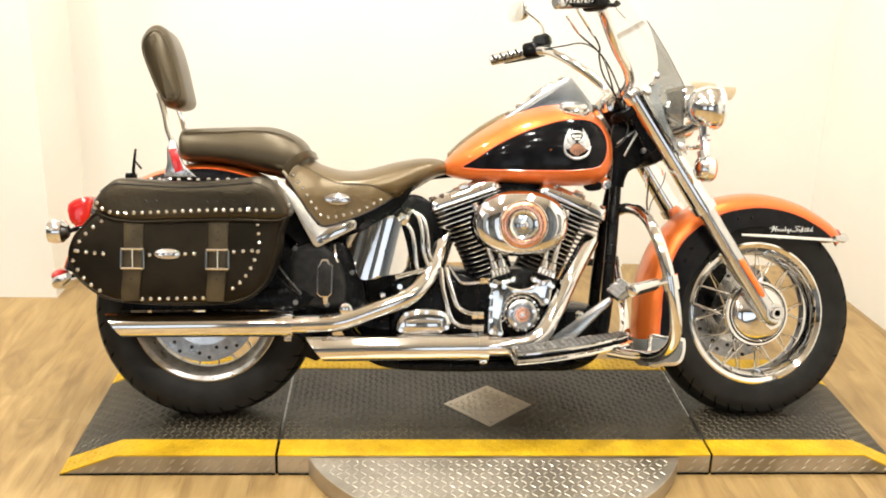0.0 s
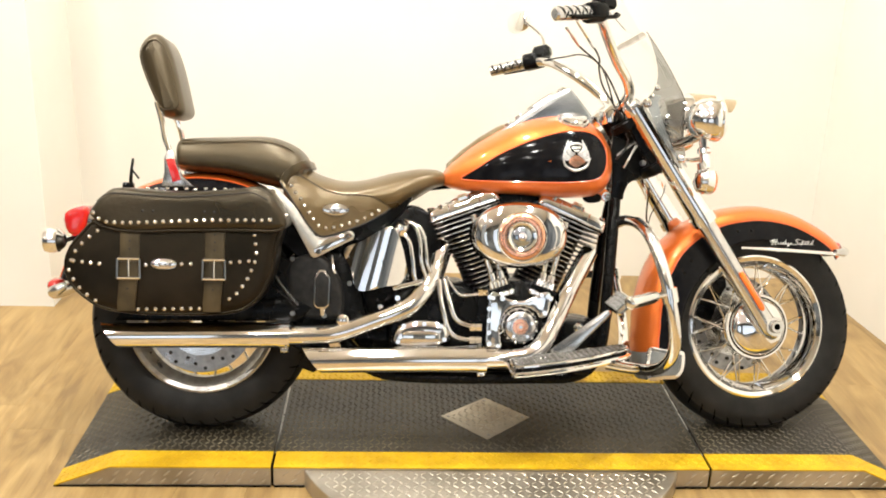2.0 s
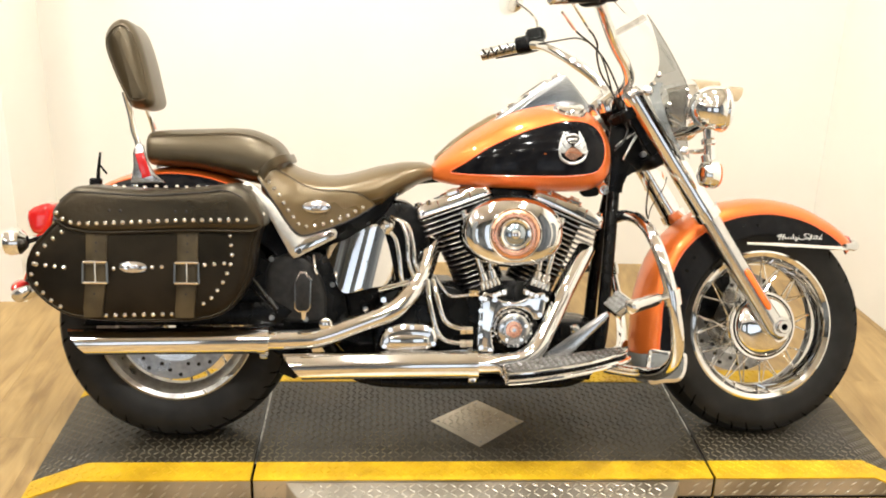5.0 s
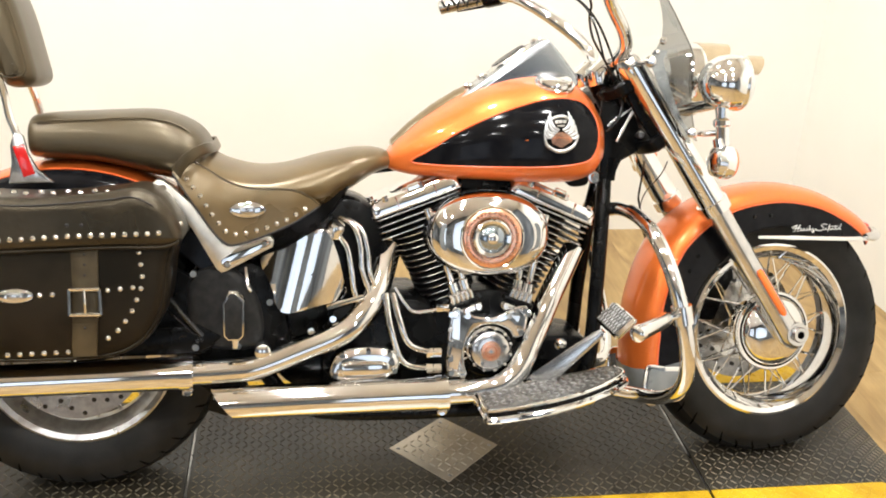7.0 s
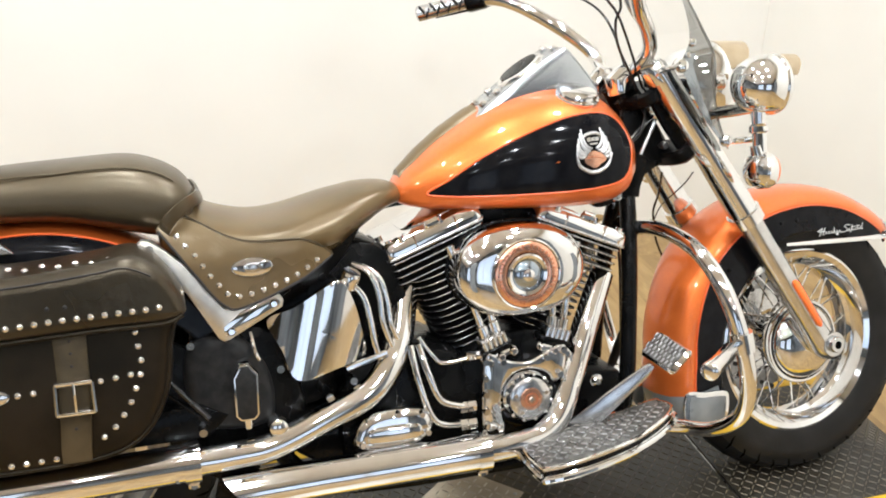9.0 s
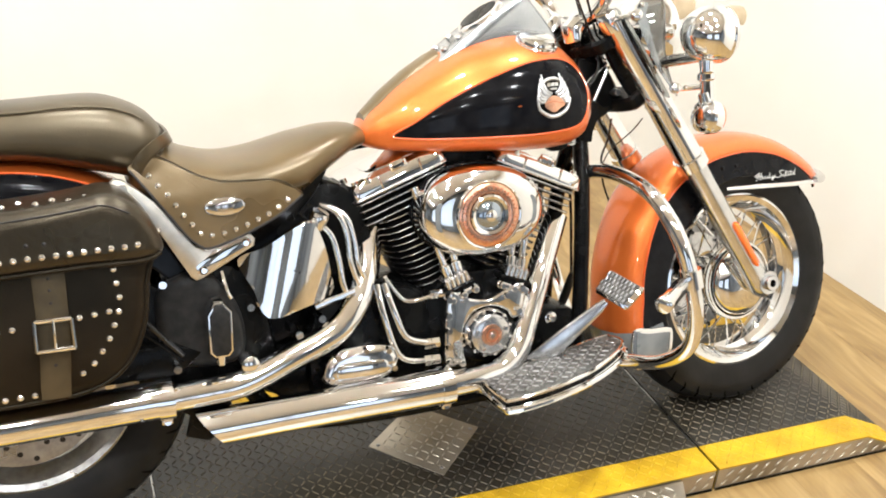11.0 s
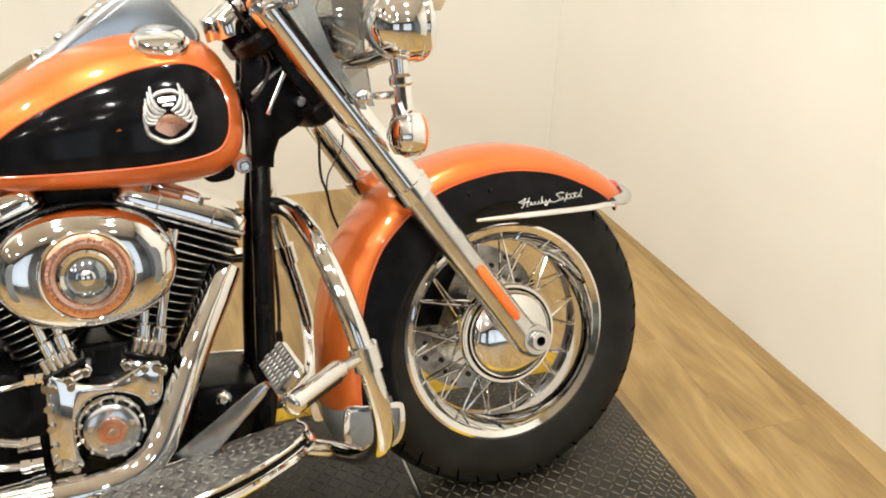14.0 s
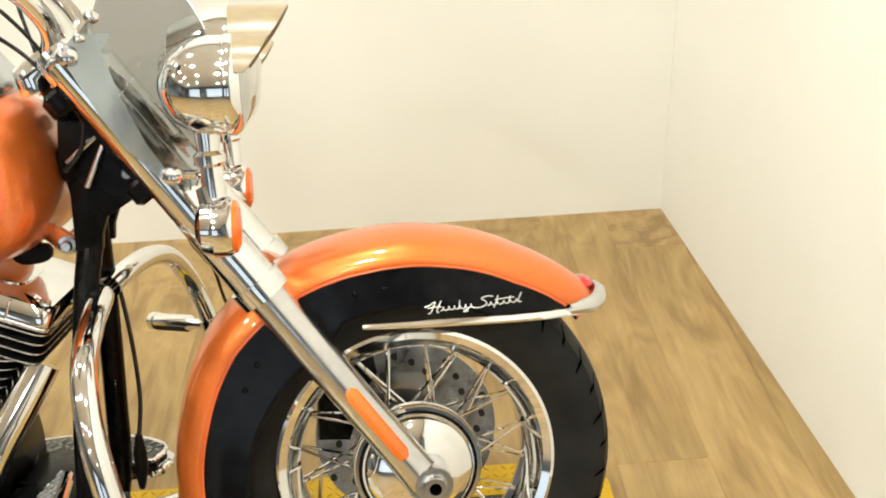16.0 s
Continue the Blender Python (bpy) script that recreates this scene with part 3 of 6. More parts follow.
def wheel(name, c, width, steer, cap):
    R = 0.304 if steer else c.z
    w = add(name, lathe([(0.030, -0.05), (0.038, -0.048), (0.042, -0.036), (0.034, -0.03), (0.034, 0.03), (0.042, 0.036), (0.038, 0.05), (0.03, 0.05)], c, 32, closed=True), CHROME, "spoked wheel with a chrome rim and black tyre", steer=steer)
    h = width / 2
    prof = [(0.196, -0.045), (0.205, -0.053), (0.222, -h * 0.90), (0.250, -h), (0.268, -h * 0.99), (R - 0.026, -h * 0.90), (R - 0.018, -h * 0.86), (R - 0.007, -h * 0.55), (R - 0.001, -h * 0.2), (R, 0),
            (R - 0.001, h * 0.2), (R - 0.007, h * 0.55), (R - 0.018, h * 0.86), (R - 0.026, h * 0.90), (0.268, h * 0.99), (0.250, h), (0.222, h * 0.90), (0.205, 0.053), (0.196, 0.045)]
    tyre = part("tyre", lathe(prof, c, 96), RUBBER, w, "black rubber tyre")
    # darker steel on the rear rim stands in for the saddlebag's shade
    rim_mat = CHROME if steer else STEEL
    rim = [(0.198, -0.046), (0.206, -0.050), (0.207, -0.054), (0.202, -0.056), (0.191, -0.050), (0.183, -0.030), (0.170, -0.016), (0.168, 0.0), (0.170, 0.016), (0.183, 0.030), (0.191, 0.050), (0.202, 0.056), (0.207, 0.054), (0.198, 0.046)]
    part("rim", lathe(rim, c, 96), rim_mat, w, "polished metal rim")
    for side in (-1, 1):
        part("hub_flange", lathe([(0.03, side * 0.028), (0.056, side * 0.032), (0.060, side * 0.038), (0.056, side * 0.044), (0.03, side * 0.046)], c, 32), CHROME, w)
        repeat("spoke", SPOKE, w, spoke_places(c, 0.054, 0.173, side, 20))
    # tread cuts: strips laid on the tyre, the grooves' shade in their near-black colour
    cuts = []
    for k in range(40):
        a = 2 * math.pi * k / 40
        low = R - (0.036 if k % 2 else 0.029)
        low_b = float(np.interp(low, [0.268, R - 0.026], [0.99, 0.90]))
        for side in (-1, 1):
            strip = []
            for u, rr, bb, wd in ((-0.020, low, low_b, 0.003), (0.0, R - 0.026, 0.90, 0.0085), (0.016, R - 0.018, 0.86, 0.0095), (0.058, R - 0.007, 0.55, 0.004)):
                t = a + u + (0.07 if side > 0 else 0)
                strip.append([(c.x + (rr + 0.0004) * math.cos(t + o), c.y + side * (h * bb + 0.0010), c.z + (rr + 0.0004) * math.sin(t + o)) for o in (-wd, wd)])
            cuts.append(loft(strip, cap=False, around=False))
    part("tread_pattern", merge(*cuts), RECESS_SHADE, tyre, "tread grooves as strips of painted shade", kind="stuff")
    return w


def brake_disc(c, b, parent, material=STEEL):
    ring = [(0.098, b - 0.0025), (0.145, b - 0.0025), (0.146, b), (0.145, b + 0.0025), (0.098, b + 0.0025)]
    d = part("brake_disc", lathe(ring, c, 64, closed=True), material, parent, "drilled steel brake disc")
    part("disc_carrier", lathe([(0.03, b - 0.002), (0.104, b - 0.002), (0.104, b + 0.002), (0.03, b + 0.002)], c, 5 * 8, closed=True), SATIN, d)
    hole = mesh_of("hole", lathe([(0.0001, -0.0002), (0.0052, 0.0)], (0, 0, 0), 12), STITCH)
    places = []
    for k in range(30):
        a = 2 * math.pi * k / 30
        r = (0.110, 0.122, 0.134)[k % 3]
        for s in (-1, 1):
            places.append(Matrix.Translation((c.x + r * math.cos(a), b + s * 0.0031, c.z + r * math.sin(a))))
    repeat("hole", hole, d, places)
    return d


rear_wheel = wheel("rear_wheel", REAR, 0.142, False, False)
brake_disc(REAR, -0.072, rear_wheel)
front_wheel = wheel("front_wheel", FRONT, 0.130, True, True)
brake_disc(FRONT, FRONT.y + 0.062, front_wheel)
part("hub_cap", lathe([(0.0, -0.098), (0.018, -0.098), (0.024, -0.096), (0.055, -0.090), (0.076, -0.080), (0.085, -0.066), (0.086, -0.050)], FRONT, 48), CHROME, front_wheel, "domed chrome hub cap")
part("hub_ring", lathe([(0.082, -0.066), (0.0875, -0.066), (0.0885, -0.062), (0.0885, -0.046), (0.082, -0.046)], FRONT, 48), BLACK_METAL, front_wheel, "dark ring round the hub cap")
part("hub_trim", lathe([(0.088, -0.064), (0.093, -0.064), (0.0955, -0.060), (0.0955, -0.046), (0.088, -0.046)], FRONT, 48), CHROME, front_wheel, "chrome ring round the hub")
axle_c = FRONT + Vector((0.012, 0, 0.006))
part("axle", lathe([(0.0, -0.150), (0.008, -0.150), (0.009, -0.160), (0.016, -0.160), (0.018, -0.157), (0.018, -0.125), (0.012, -0.12), (0.012, 0.15), (0.0, 0.15)], axle_c, 20), SATIN, front_wheel)
part("axle_socket", lathe([(0.0, -0.1512), (0.0078, -0.1512), (0.0080, -0.1500)], axle_c, 16), RECESS_SHADE, front_wheel, "axle end socket as a disc of painted shade")

# fenders: skins swept round the wheel
def fender(name, c, angles, radius, half, edge, split, steer, label):
    """radius(a) of the crown, edge(a) of the lower rim, split(a): where the black side begins, in parts of the way down."""
    crown, side = [], []
    rows = 22
    grid = []
    for a in angles:
        R, E, col = radius(a), edge(a), []
        hw = half(a)
        for k in range(rows + 1):
            u = k / rows
            # crown to shoulder to skirt
            if u < 0.5:
                t = u / 0.5 * math.pi / 2
                b, r = hw * math.sin(t) ** 0.9, R - 0.045 * (1 - math.cos(t))
            else:
                v = (u - 0.5) / 0.5
                b, r = hw + 0.004 * v, (R - 0.045) + (min(E, R - 0.047) - (R - 0.045)) * v
            col.append((b, r, a))
        grid.append(col)
    def at(b, r, a):
        return (c.x + r * math.cos(a), c.y + b, c.z + r * math.sin(a))
    geos = {0: [], 1: []}
    n = len(grid)
    cut = split
    for key in (0, 1):
        ks = list(range(0, cut + 1)) if key == 0 else list(range(cut, rows + 1))
        for sgn in (-1, 1):
            outer = [[at(sgn * b, r, a) for b, r, a in (col[k] for k in ks)] for col in grid]
            inner = [[at(sgn * (b - 0.003 * min(1, k / 8)), r - 0.003, a) for k, (b, r, a) in ((k, col[k]) for k in ks)] for col in grid]
            geos[key].append(loft(outer, cap=False, around=False))
            geos[key].append(loft(inner, cap=False, around=False))
            rim0 = [[o[-1], i[-1]] for o, i in zip(outer, inner)]
            geos[key].append(loft(rim0, cap=False, around=False))
    f = part(name, merge(*geos[0]), ORANGE, bike, label, STEER if steer else None, sharp=60)
    part("side_panel", merge(*geos[1]), BLACK, f, "black painted side", sharp=60)
    # fine line where the colours meet
    for sgn in (-1, 1):
        line = [at(sgn * (col[cut][0] + 0.001), col[cut][1], col[cut][2]) for col in grid]
        part("pinstripe", tube(line, 0.0018, 6, 1), PINSTRIPE, f, "thin orange-red line")
    return f, grid, at


LINE_H = 0.527
fr_angles = [radians(a) for a in np.linspace(38.5, 196, 74)]


def fr_radius(a):
    d = math.degrees(a)
    return float(np.interp(d, [43, 60, 80, 100, 120, 140, 160, 180, 197], [0.366, 0.354, 0.351, 0.353, 0.361, 0.363, 0.353, 0.350, 0.366]))


def fr_edge(a):
    d = math.degrees(a)
    if d < 112:
        return max(0.252, (LINE_H - FRONT.z) / max(math.sin(a), 0.1))
    return float(np.interp(d, [112, 130, 150, 197], [0.246, 0.232, 0.236, 0.250]))


def fr_half(a):
    d = math.degrees(a)
    return float(np.interp(d, [38, 46, 62, 90, 197], [0.052, 0.068, 0.083, 0.088, 0.090]))


front_fender, fr_grid, fr_at = fender("front_fender", FRONT, fr_angles, fr_radius, fr_half, fr_edge, 11, True, "orange front fender with black sides and chrome trim")
FY = FRONT.y
for sgn in (-1, 1):
    trim = [(1.500, FY + sgn * 0.095, LINE_H + 0.007), (1.60, FY + sgn * 0.097, LINE_H + 0.003), (1.74, FY + sgn * 0.088, LINE_H - 0.004), (1.825, FY + sgn * 0.064, LINE_H - 0.008)]
    part("trim_strip", tube(trim, [0.004, 0.0062, 0.0062, 0.006], 8, 6, flat=0.7), CHROME, front_fender, "thin chrome trim strip")
    rows = [[(FRONT.x + r * math.cos(a), FY + sgn * b, FRONT.z + r * math.sin(a)) for b, r in ((0.0, fr_radius(a) + 0.003), (0.05, fr_radius(a) - 0.003), (0.080, fr_radius(a) - 0.021), (0.0935, fr_radius(a) - 0.05), (0.096, 0.29), (0.096, 0.262))] for a in [radians(d) for d in np.linspace(192, 205, 10)]]
    rt = part("rear_trim", loft(rows, cap=False, around=False), GREY_PLATE, front_fender, "chrome band at the fender's lower end")
    plate_p = smooth_poly([(1.222, 0.246), (1.27, 0.245), (1.322, 0.240), (1.331, 0.222), (1.326, 0.185), (1.308, 0.163), (1.27, 0.160), (1.222, 0.162)], 4)
    part("guard_plate", slab(plate_p, FY + sgn * 0.100, FY + sgn * 0.106, 0.0025), CHROME, rt, "chrome guard plate")
    part("guard_panel", slab(inset(plate_p, 0.011), FY + sgn * 0.107, FY + sgn * 0.109, 0.0008), GREY_PLATE, rt, "dark grey inset panel")
tip = part("tip_trim", tube([(1.800, FY - 0.074, LINE_H - 0.002), (1.842, FY - 0.052, LINE_H - 0.002), (1.862, FY, LINE_H + 0.004), (1.842, FY + 0.052, LINE_H - 0.002), (1.800, FY + 0.074, LINE_H - 0.002)], [0.008, 0.013, 0.014, 0.013, 0.008], 10, 6), SATIN, front_fender, "chrome fender tip")
part("tip_lens", ball((1.838, FY, LINE_H + 0.018), (0.020, 0.026, 0.012), 16, 8), RED_LENS, front_fender, "red lens on the fender's tip")


def fender_b(x, z):
    r, a = math.hypot(x - FRONT.x, z - FRONT.z), math.atan2(z - FRONT.z, x - FRONT.x)
    R, hw, E = fr_radius(a), fr_half(a), min(fr_edge(a), fr_radius(a) - 0.047)
    if r > R - 0.045:
        t = math.acos(max(-1, min(1, 1 - (R - r) / 0.045)))
        return hw * math.sin(t) ** 0.9
    return hw + 0.004 * (R - 0.045 - r) / max(0.001, R - 0.045 - E)


# a raised script, drawn as plain looping strokes
def script(x0, z0, width, height, surface):
    def waves(a, b, n, low=0.16, tall=0.30):
        return [(a + (b - a) * k / (n * 8) + 0.012 * math.sin(2 * math.pi * k / 8), low + tall * (0.5 - 0.5 * math.cos(2 * math.pi * k / 8))) for k in range(n * 8 + 1)]
    strokes = [[(0.00, 0.62), (0.05, 0.72), (0.11, 0.98), (0.09, 0.60), (0.06, 0.10), (0.03, 0.02)], [(0.17, 1.0), (0.14, 0.55), (0.12, 0.10), (0.14, 0.06)], [(0.03, 0.48), (0.10, 0.52), (0.17, 0.50)],
               waves(0.16, 0.50, 6), [(0.36, 0.90), (0.35, 0.45), (0.34, 0.18)], [(0.44, 0.20), (0.43, -0.10), (0.39, -0.12), (0.44, 0.14)],
               [(0.70, 0.92), (0.64, 1.0), (0.58, 0.84), (0.62, 0.58), (0.63, 0.30), (0.56, 0.08), (0.48, 0.16)], waves(0.64, 0.98, 5), [(0.75, 0.95), (0.73, 0.40), (0.70, -0.08)], [(0.88, 0.80), (0.86, 0.20)], [(1.0, 0.98), (0.97, 0.40), (0.97, 0.16), (1.0, 0.14)], [(0.72, 0.60), (0.82, 0.64), (0.92, 0.62)]]
    geos = []
    for line in strokes:
        pts = []
        for u, v in line:
            x, z = x0 + width * u, z0 + height * v
            pts.append((x, FRONT.y - surface(x, z) - 0.0012, z))
        geos.append(tube(pts, 0.0009, 6, 3))
    return merge(*geos)


part("script_emblem", script(1.588, 0.5430, 0.141, 0.0165, fender_b), WHITE_LETTER, front_fender, "raised silver script emblem")
for x, z in ((1.493, 0.581), (1.534, 0.583), (1.352, 0.494), (1.332, 0.460), (1.400, 0.465)):
    part("bolt", ball((x, FRONT.y - fender_b(x, z) - 0.0005, z), (0.0046, 0.0032, 0.0046), 12, 6), BLACK_METAL, front_fender)

rr_angles = [radians(a) for a in np.linspace(28, 163, 60)]
rear_fender, _, _ = fender("rear_fender", REAR, rr_angles, lambda a: 0.408, lambda a: 0.115, lambda a: float(np.interp(math.degrees(a), [28, 60, 120, 200], [0.335, 0.30, 0.30, 0.33])), 6, False, "orange rear fender with black sides")

# fork
fork_dir = RAKE
for side in (-1, 1):
    base = Vector((FRONT.x + 0.004, FRONT.y + side * 0.121, FRONT.z + 0.002))
    head_ = Vector((FRONT.x + 0.004, side * 0.108, FRONT.z + 0.002)) + RAKE * 0.735
    fork_dir = (head_ - base).normalized()
    lower = add("fork_leg", tube([base - fork_dir * 0.035, base - fork_dir * 0.020, base, base + fork_dir * 0.06, base + fork_dir * 0.20, base + fork_dir * 0.355, base + fork_dir * 0.365], [0.012, 0.022, 0.029, 0.0265, 0.0265, 0.0275, 0.033], 20, 4), SATIN, "polished fork slider", steer=True)
    part("upper_cover", tube([base + fork_dir * 0.36, base + fork_dir * 0.375, base + fork_dir * 0.53, base + fork_dir * 0.735], [0.033, 0.0315, 0.0285, 0.0275], 20, 1), CHROME, lower, "chrome fork tube cover")
    part("collar", tube([base + fork_dir * 0.352, base + fork_dir * 0.378], 0.0362, 20, 1), CHROME, lower)
    if side < 0:
        p, q = base + fork_dir * 0.058, base + fork_dir * 0.185
        off = Vector((0.004, -0.0265, 0.003))
        part("reflector", tube([p + off, p + off + fork_dir * 0.008, q + off - fork_dir * 0.008, q + off], [0.006, 0.0115, 0.0115, 0.006], 10, 1, flat=0.6), AMBER, lower, "orange reflector strip")
    part("axle_clamp", tube([base + Vector((0.008, -0.028, 0.004)), base + Vector((0.008, 0.028, 0.004))], 0.027, 18, 1), SATIN, lower)
fork_dir = RAKE
caliper = add("brake_caliper", slab([(1.425, 0.32), (1.475, 0.315), (1.50, 0.38), (1.525, 0.42), (1.52, 0.45), (1.45, 0.465), (1.43, 0.41)], 0.075, 0.125, 0.008), BLACK_METAL, "black front brake caliper", steer=True)
for s in (0.70, 0.555):
    c = Vector((FRONT.x, 0, FRONT.z)) + fork_dir * s - Vector((0.022, 0, 0.015))
    plate_xy = [(x, y) for y, x in oval(0, 0, 0.112 if s > 0.6 else 0.098, 0.038 if s > 0.6 else 0.030, 36, 3)]
    add("fork_clamp", moved(flat_slab(plate_xy, -0.016, 0.016, 0.006), Matrix.Translation(c) @ Matrix.Rotation(radians(-33.9), 4, "Y")), BLACK_METAL, steer=True)
add("steering_stem", tube([Vector((1.222, 0, 0.745)), Vector((1.13, 0, 0.90))], 0.034, 18, 1), BLACK_METAL, steer=False)

# fuel tank
TANK_X = [0.645, 0.66, 0.69, 0.72, 0.78, 0.84, 0.90, 0.963, 1.01, 1.045, 1.075, 1.099, 1.112, 1.118]
TANK_TOP = [0.722, 0.747, 0.776, 0.802, 0.842, 0.875, 0.895, 0.905, 0.902, 0.893, 0.876, 0.848, 0.815, 0.78]
TANK_BOT = [0.702, 0.694, 0.686, 0.682, 0.678, 0.675, 0.672, 0.669, 0.669, 0.671, 0.679, 0.698, 0.726, 0.755]
TANK_W = [0.030, 0.058, 0.085, 0.105, 0.136, 0.156, 0.168, 0.173, 0.172, 0.167, 0.158, 0.141, 0.112, 0.055]


TANK_LINES = [(ys, [float(v) for v in np.gradient(np.array(ys), np.array(TANK_X))]) for ys in (TANK_TOP, TANK_BOT, TANK_W)]


def eased(x, xs, ys, slope):
    """A smooth line through the stations, with no kink at any of them."""
    x = min(max(x, xs[0]), xs[-1])
    i = min(max(int(np.searchsorted(xs, x)) - 1, 0), len(xs) - 2)
    h = xs[i + 1] - xs[i]
    u = (x - xs[i]) / h
    return (1 + 2 * u) * (1 - u) ** 2 * ys[i] + u * (1 - u) ** 2 * h * slope[i] + u * u * (3 - 2 * u) * ys[i + 1] + u * u * (u - 1) * h * slope[i + 1]


def tank_at(x):
    return tuple(eased(x, TANK_X, ys, slope) for ys, slope in TANK_LINES)


def tank_b(x, z):
    top, bot, w = tank_at(x)
    mid = bot + 0.42 * (top - bot)
    u, p = ((z - mid) / (top - mid), 2.1) if z > mid else ((mid - z) / (mid - bot), 3.8)
    return w * max(0.0, 1 - min(1, abs(u)) ** p) ** (1 / p)


def tank_ring(x):
    top, bot, w = tank_at(x)
    mid, out = bot + 0.42 * (top - bot), []
    for k in range(56):
        a = 2 * math.pi * k / 56
        c, s = math.cos(a), math.sin(a)
        p = 2.1 if s > 0 else 3.8
        z = mid + (top - mid if s > 0 else mid - bot) * math.copysign(abs(s) ** (2 / p), s)
        out.append((x, w * math.copysign(abs(c) ** (2 / p), c), z))
    return out


xs = sorted(set([float(v) for v in np.linspace(0.645, 1.114, 60)] + TANK_X))
tank = add("fuel_tank", loft([tank_ring(x) for x in xs]), ORANGE, "orange teardrop fuel tank with black side panels", sharp=60)


def decal(poly, centre, surface, off, s0=0.0, s1=1.0, side=-1, rings=14):
    """A thin skin of that outline laid on a curved surface."""
    out = []
    for i in range(rings + 1):
        s = s0 + (s1 - s0) * i / rings
        ring = []
        for x, z in poly:
            px, pz = centre[0] + (x - centre[0]) * s, centre[1] + (z - centre[1]) * s
            ring.append((px, side * (surface(px, pz) + off), pz))
        out.append(ring)
    return loft(out, cap=False)


PANEL = smooth_poly([(0.697, 0.7185), (0.735, 0.744), (0.79, 0.781), (0.85, 0.811), (0.91, 0.834), (0.97, 0.850), (1.028, 0.853), (1.064, 0.840), (1.084, 0.811), (1.089, 0.775), (1.081, 0.740), (1.055, 0.720), (0.98, 0.7115), (0.88, 0.7105), (0.79, 0.711), (0.73, 0.7125)], 6)
PANEL_C = (0.93, 0.768)
for side in (-1, 1):
    panel = part("side_panel", decal(PANEL, PANEL_C, tank_b, 0.0012, 0.02, 1.0, side, 24), BLACK, tank, "glossy black teardrop panel", sharp=60)
    part("pinstripe", tube([(x, side * (tank_b(x, z) + 0.0012), z) for x, z in PANEL + PANEL[:1]], 0.0022, 6, 1), PINSTRIPE, tank, "orange-red pinstripe")
# winged badge: a ring, two feathered wings, an arch over a dark oval, a copper shield
def curve_flat(pts):
    return [(p.x, p.y) for p in curve([(x, z, 0) for x, z in pts], 5)]


def on_tank(pts, lift):
    return [(x, -(tank_b(x, z) + lift), z) for x, z in pts]


def flat_on_tank(outline, lift):
    mid = (sum(x for x, z in outline) / len(outline), sum(z for x, z in outline) / len(outline))
    return merge(decal(outline, mid, tank_b, lift, 0.02, 1.0, -1, 5), loft([[(x, -(tank_b(x, z) + o), z) for x, z in outline] for o in (lift, -0.001)], cap=False))


badge = part("badge", flat_on_tank(smooth_poly([(0.979, 0.823), (0.983, 0.813), (1.000, 0.818), (1.016, 0.814), (1.020, 0.824), (1.028, 0.811), (1.035, 0.794), (1.039, 0.779), (1.031, 0.758), (1.015, 0.747), (0.999, 0.744), (0.986, 0.747), (0.971, 0.759), (0.966, 0.779), (0.968, 0.798), (0.974, 0.814)], 4), 0.0018), BLACK_METAL, tank, "chrome and copper winged badge on a dark field", sharp=50)
part("badge_ring", tube(on_tank(curve_flat([(0.966, 0.782), (0.970, 0.760), (0.986, 0.748), (0.999, 0.745), (1.015, 0.748), (1.031, 0.759), (1.039, 0.779)]), 0.0030), [0.0022, 0.0036, 0.0040, 0.0040, 0.0036, 0.0022], 8, 1), BADGE, badge, "silver ring")
part("badge_arch", tube(on_tank(curve_flat([(0.983, 0.811), (0.989, 0.815), (1.001, 0.817), (1.011, 0.816), (1.019, 0.811)]), 0.0034), [0.0026, 0.0034, 0.0034, 0.0026], 8, 1), BADGE, badge, "silver arch")
for wing in ([[(0.979, 0.825), (0.980, 0.809), (0.986, 0.794), (0.997, 0.789)], [(0.975, 0.818), (0.976, 0.802), (0.982, 0.789), (0.993, 0.785)], [(0.971, 0.809), (0.971, 0.793), (0.978, 0.783), (0.989, 0.782)], [(0.968, 0.799), (0.969, 0.786), (0.975, 0.778), (0.985, 0.778)], [(0.966, 0.789), (0.968, 0.778), (0.974, 0.773), (0.982, 0.774)]], [[(1.019, 0.826), (1.021, 0.809), (1.015, 0.795), (1.005, 0.789)], [(1.024, 0.818), (1.025, 0.801), (1.019, 0.788), (1.009, 0.785)], [(1.029, 0.810), (1.029, 0.793), (1.023, 0.783), (1.014, 0.781)], [(1.033, 0.799), (1.033, 0.785), (1.026, 0.777), (1.019, 0.777)], [(1.035, 0.789), (1.035, 0.777), (1.029, 0.772), (1.023, 0.773)]]):
    for line, r in zip(wing, (0.0030, 0.0030, 0.0029, 0.0027, 0.0025)):
        part("feather", tube(on_tank(curve_flat(line), 0.0036), [0.0014, r, r * 1.15, r * 0.8], 8, 1), BADGE, badge)
part("badge_shield", flat_on_tank(smooth_poly([(0.982, 0.773), (0.992, 0.783), (1.001, 0.785), (1.010, 0.782), (1.023, 0.774), (1.025, 0.766), (1.014, 0.760), (1.008, 0.755), (1.000, 0.753), (0.993, 0.756), (0.984, 0.761), (0.980, 0.767)], 3), 0.0048), COPPER, badge, "copper-coloured shield", sharp=50)
part("shield_line", tube(on_tank(curve_flat([(0.985, 0.771), (0.994, 0.774), (1.003, 0.773), (1.022, 0.770)]), 0.0052), 0.0008, 6, 1), COPPER_DARK, badge)
part("badge_bar", flat_on_tank([(0.989, 0.809), (0.996, 0.810), (0.995, 0.802), (0.988, 0.802)], 0.0036), SATIN, badge)
part("badge_bar", flat_on_tank([(0.997, 0.809), (1.005, 0.810), (1.004, 0.803), (0.996, 0.803)], 0.0036), SATIN, badge)
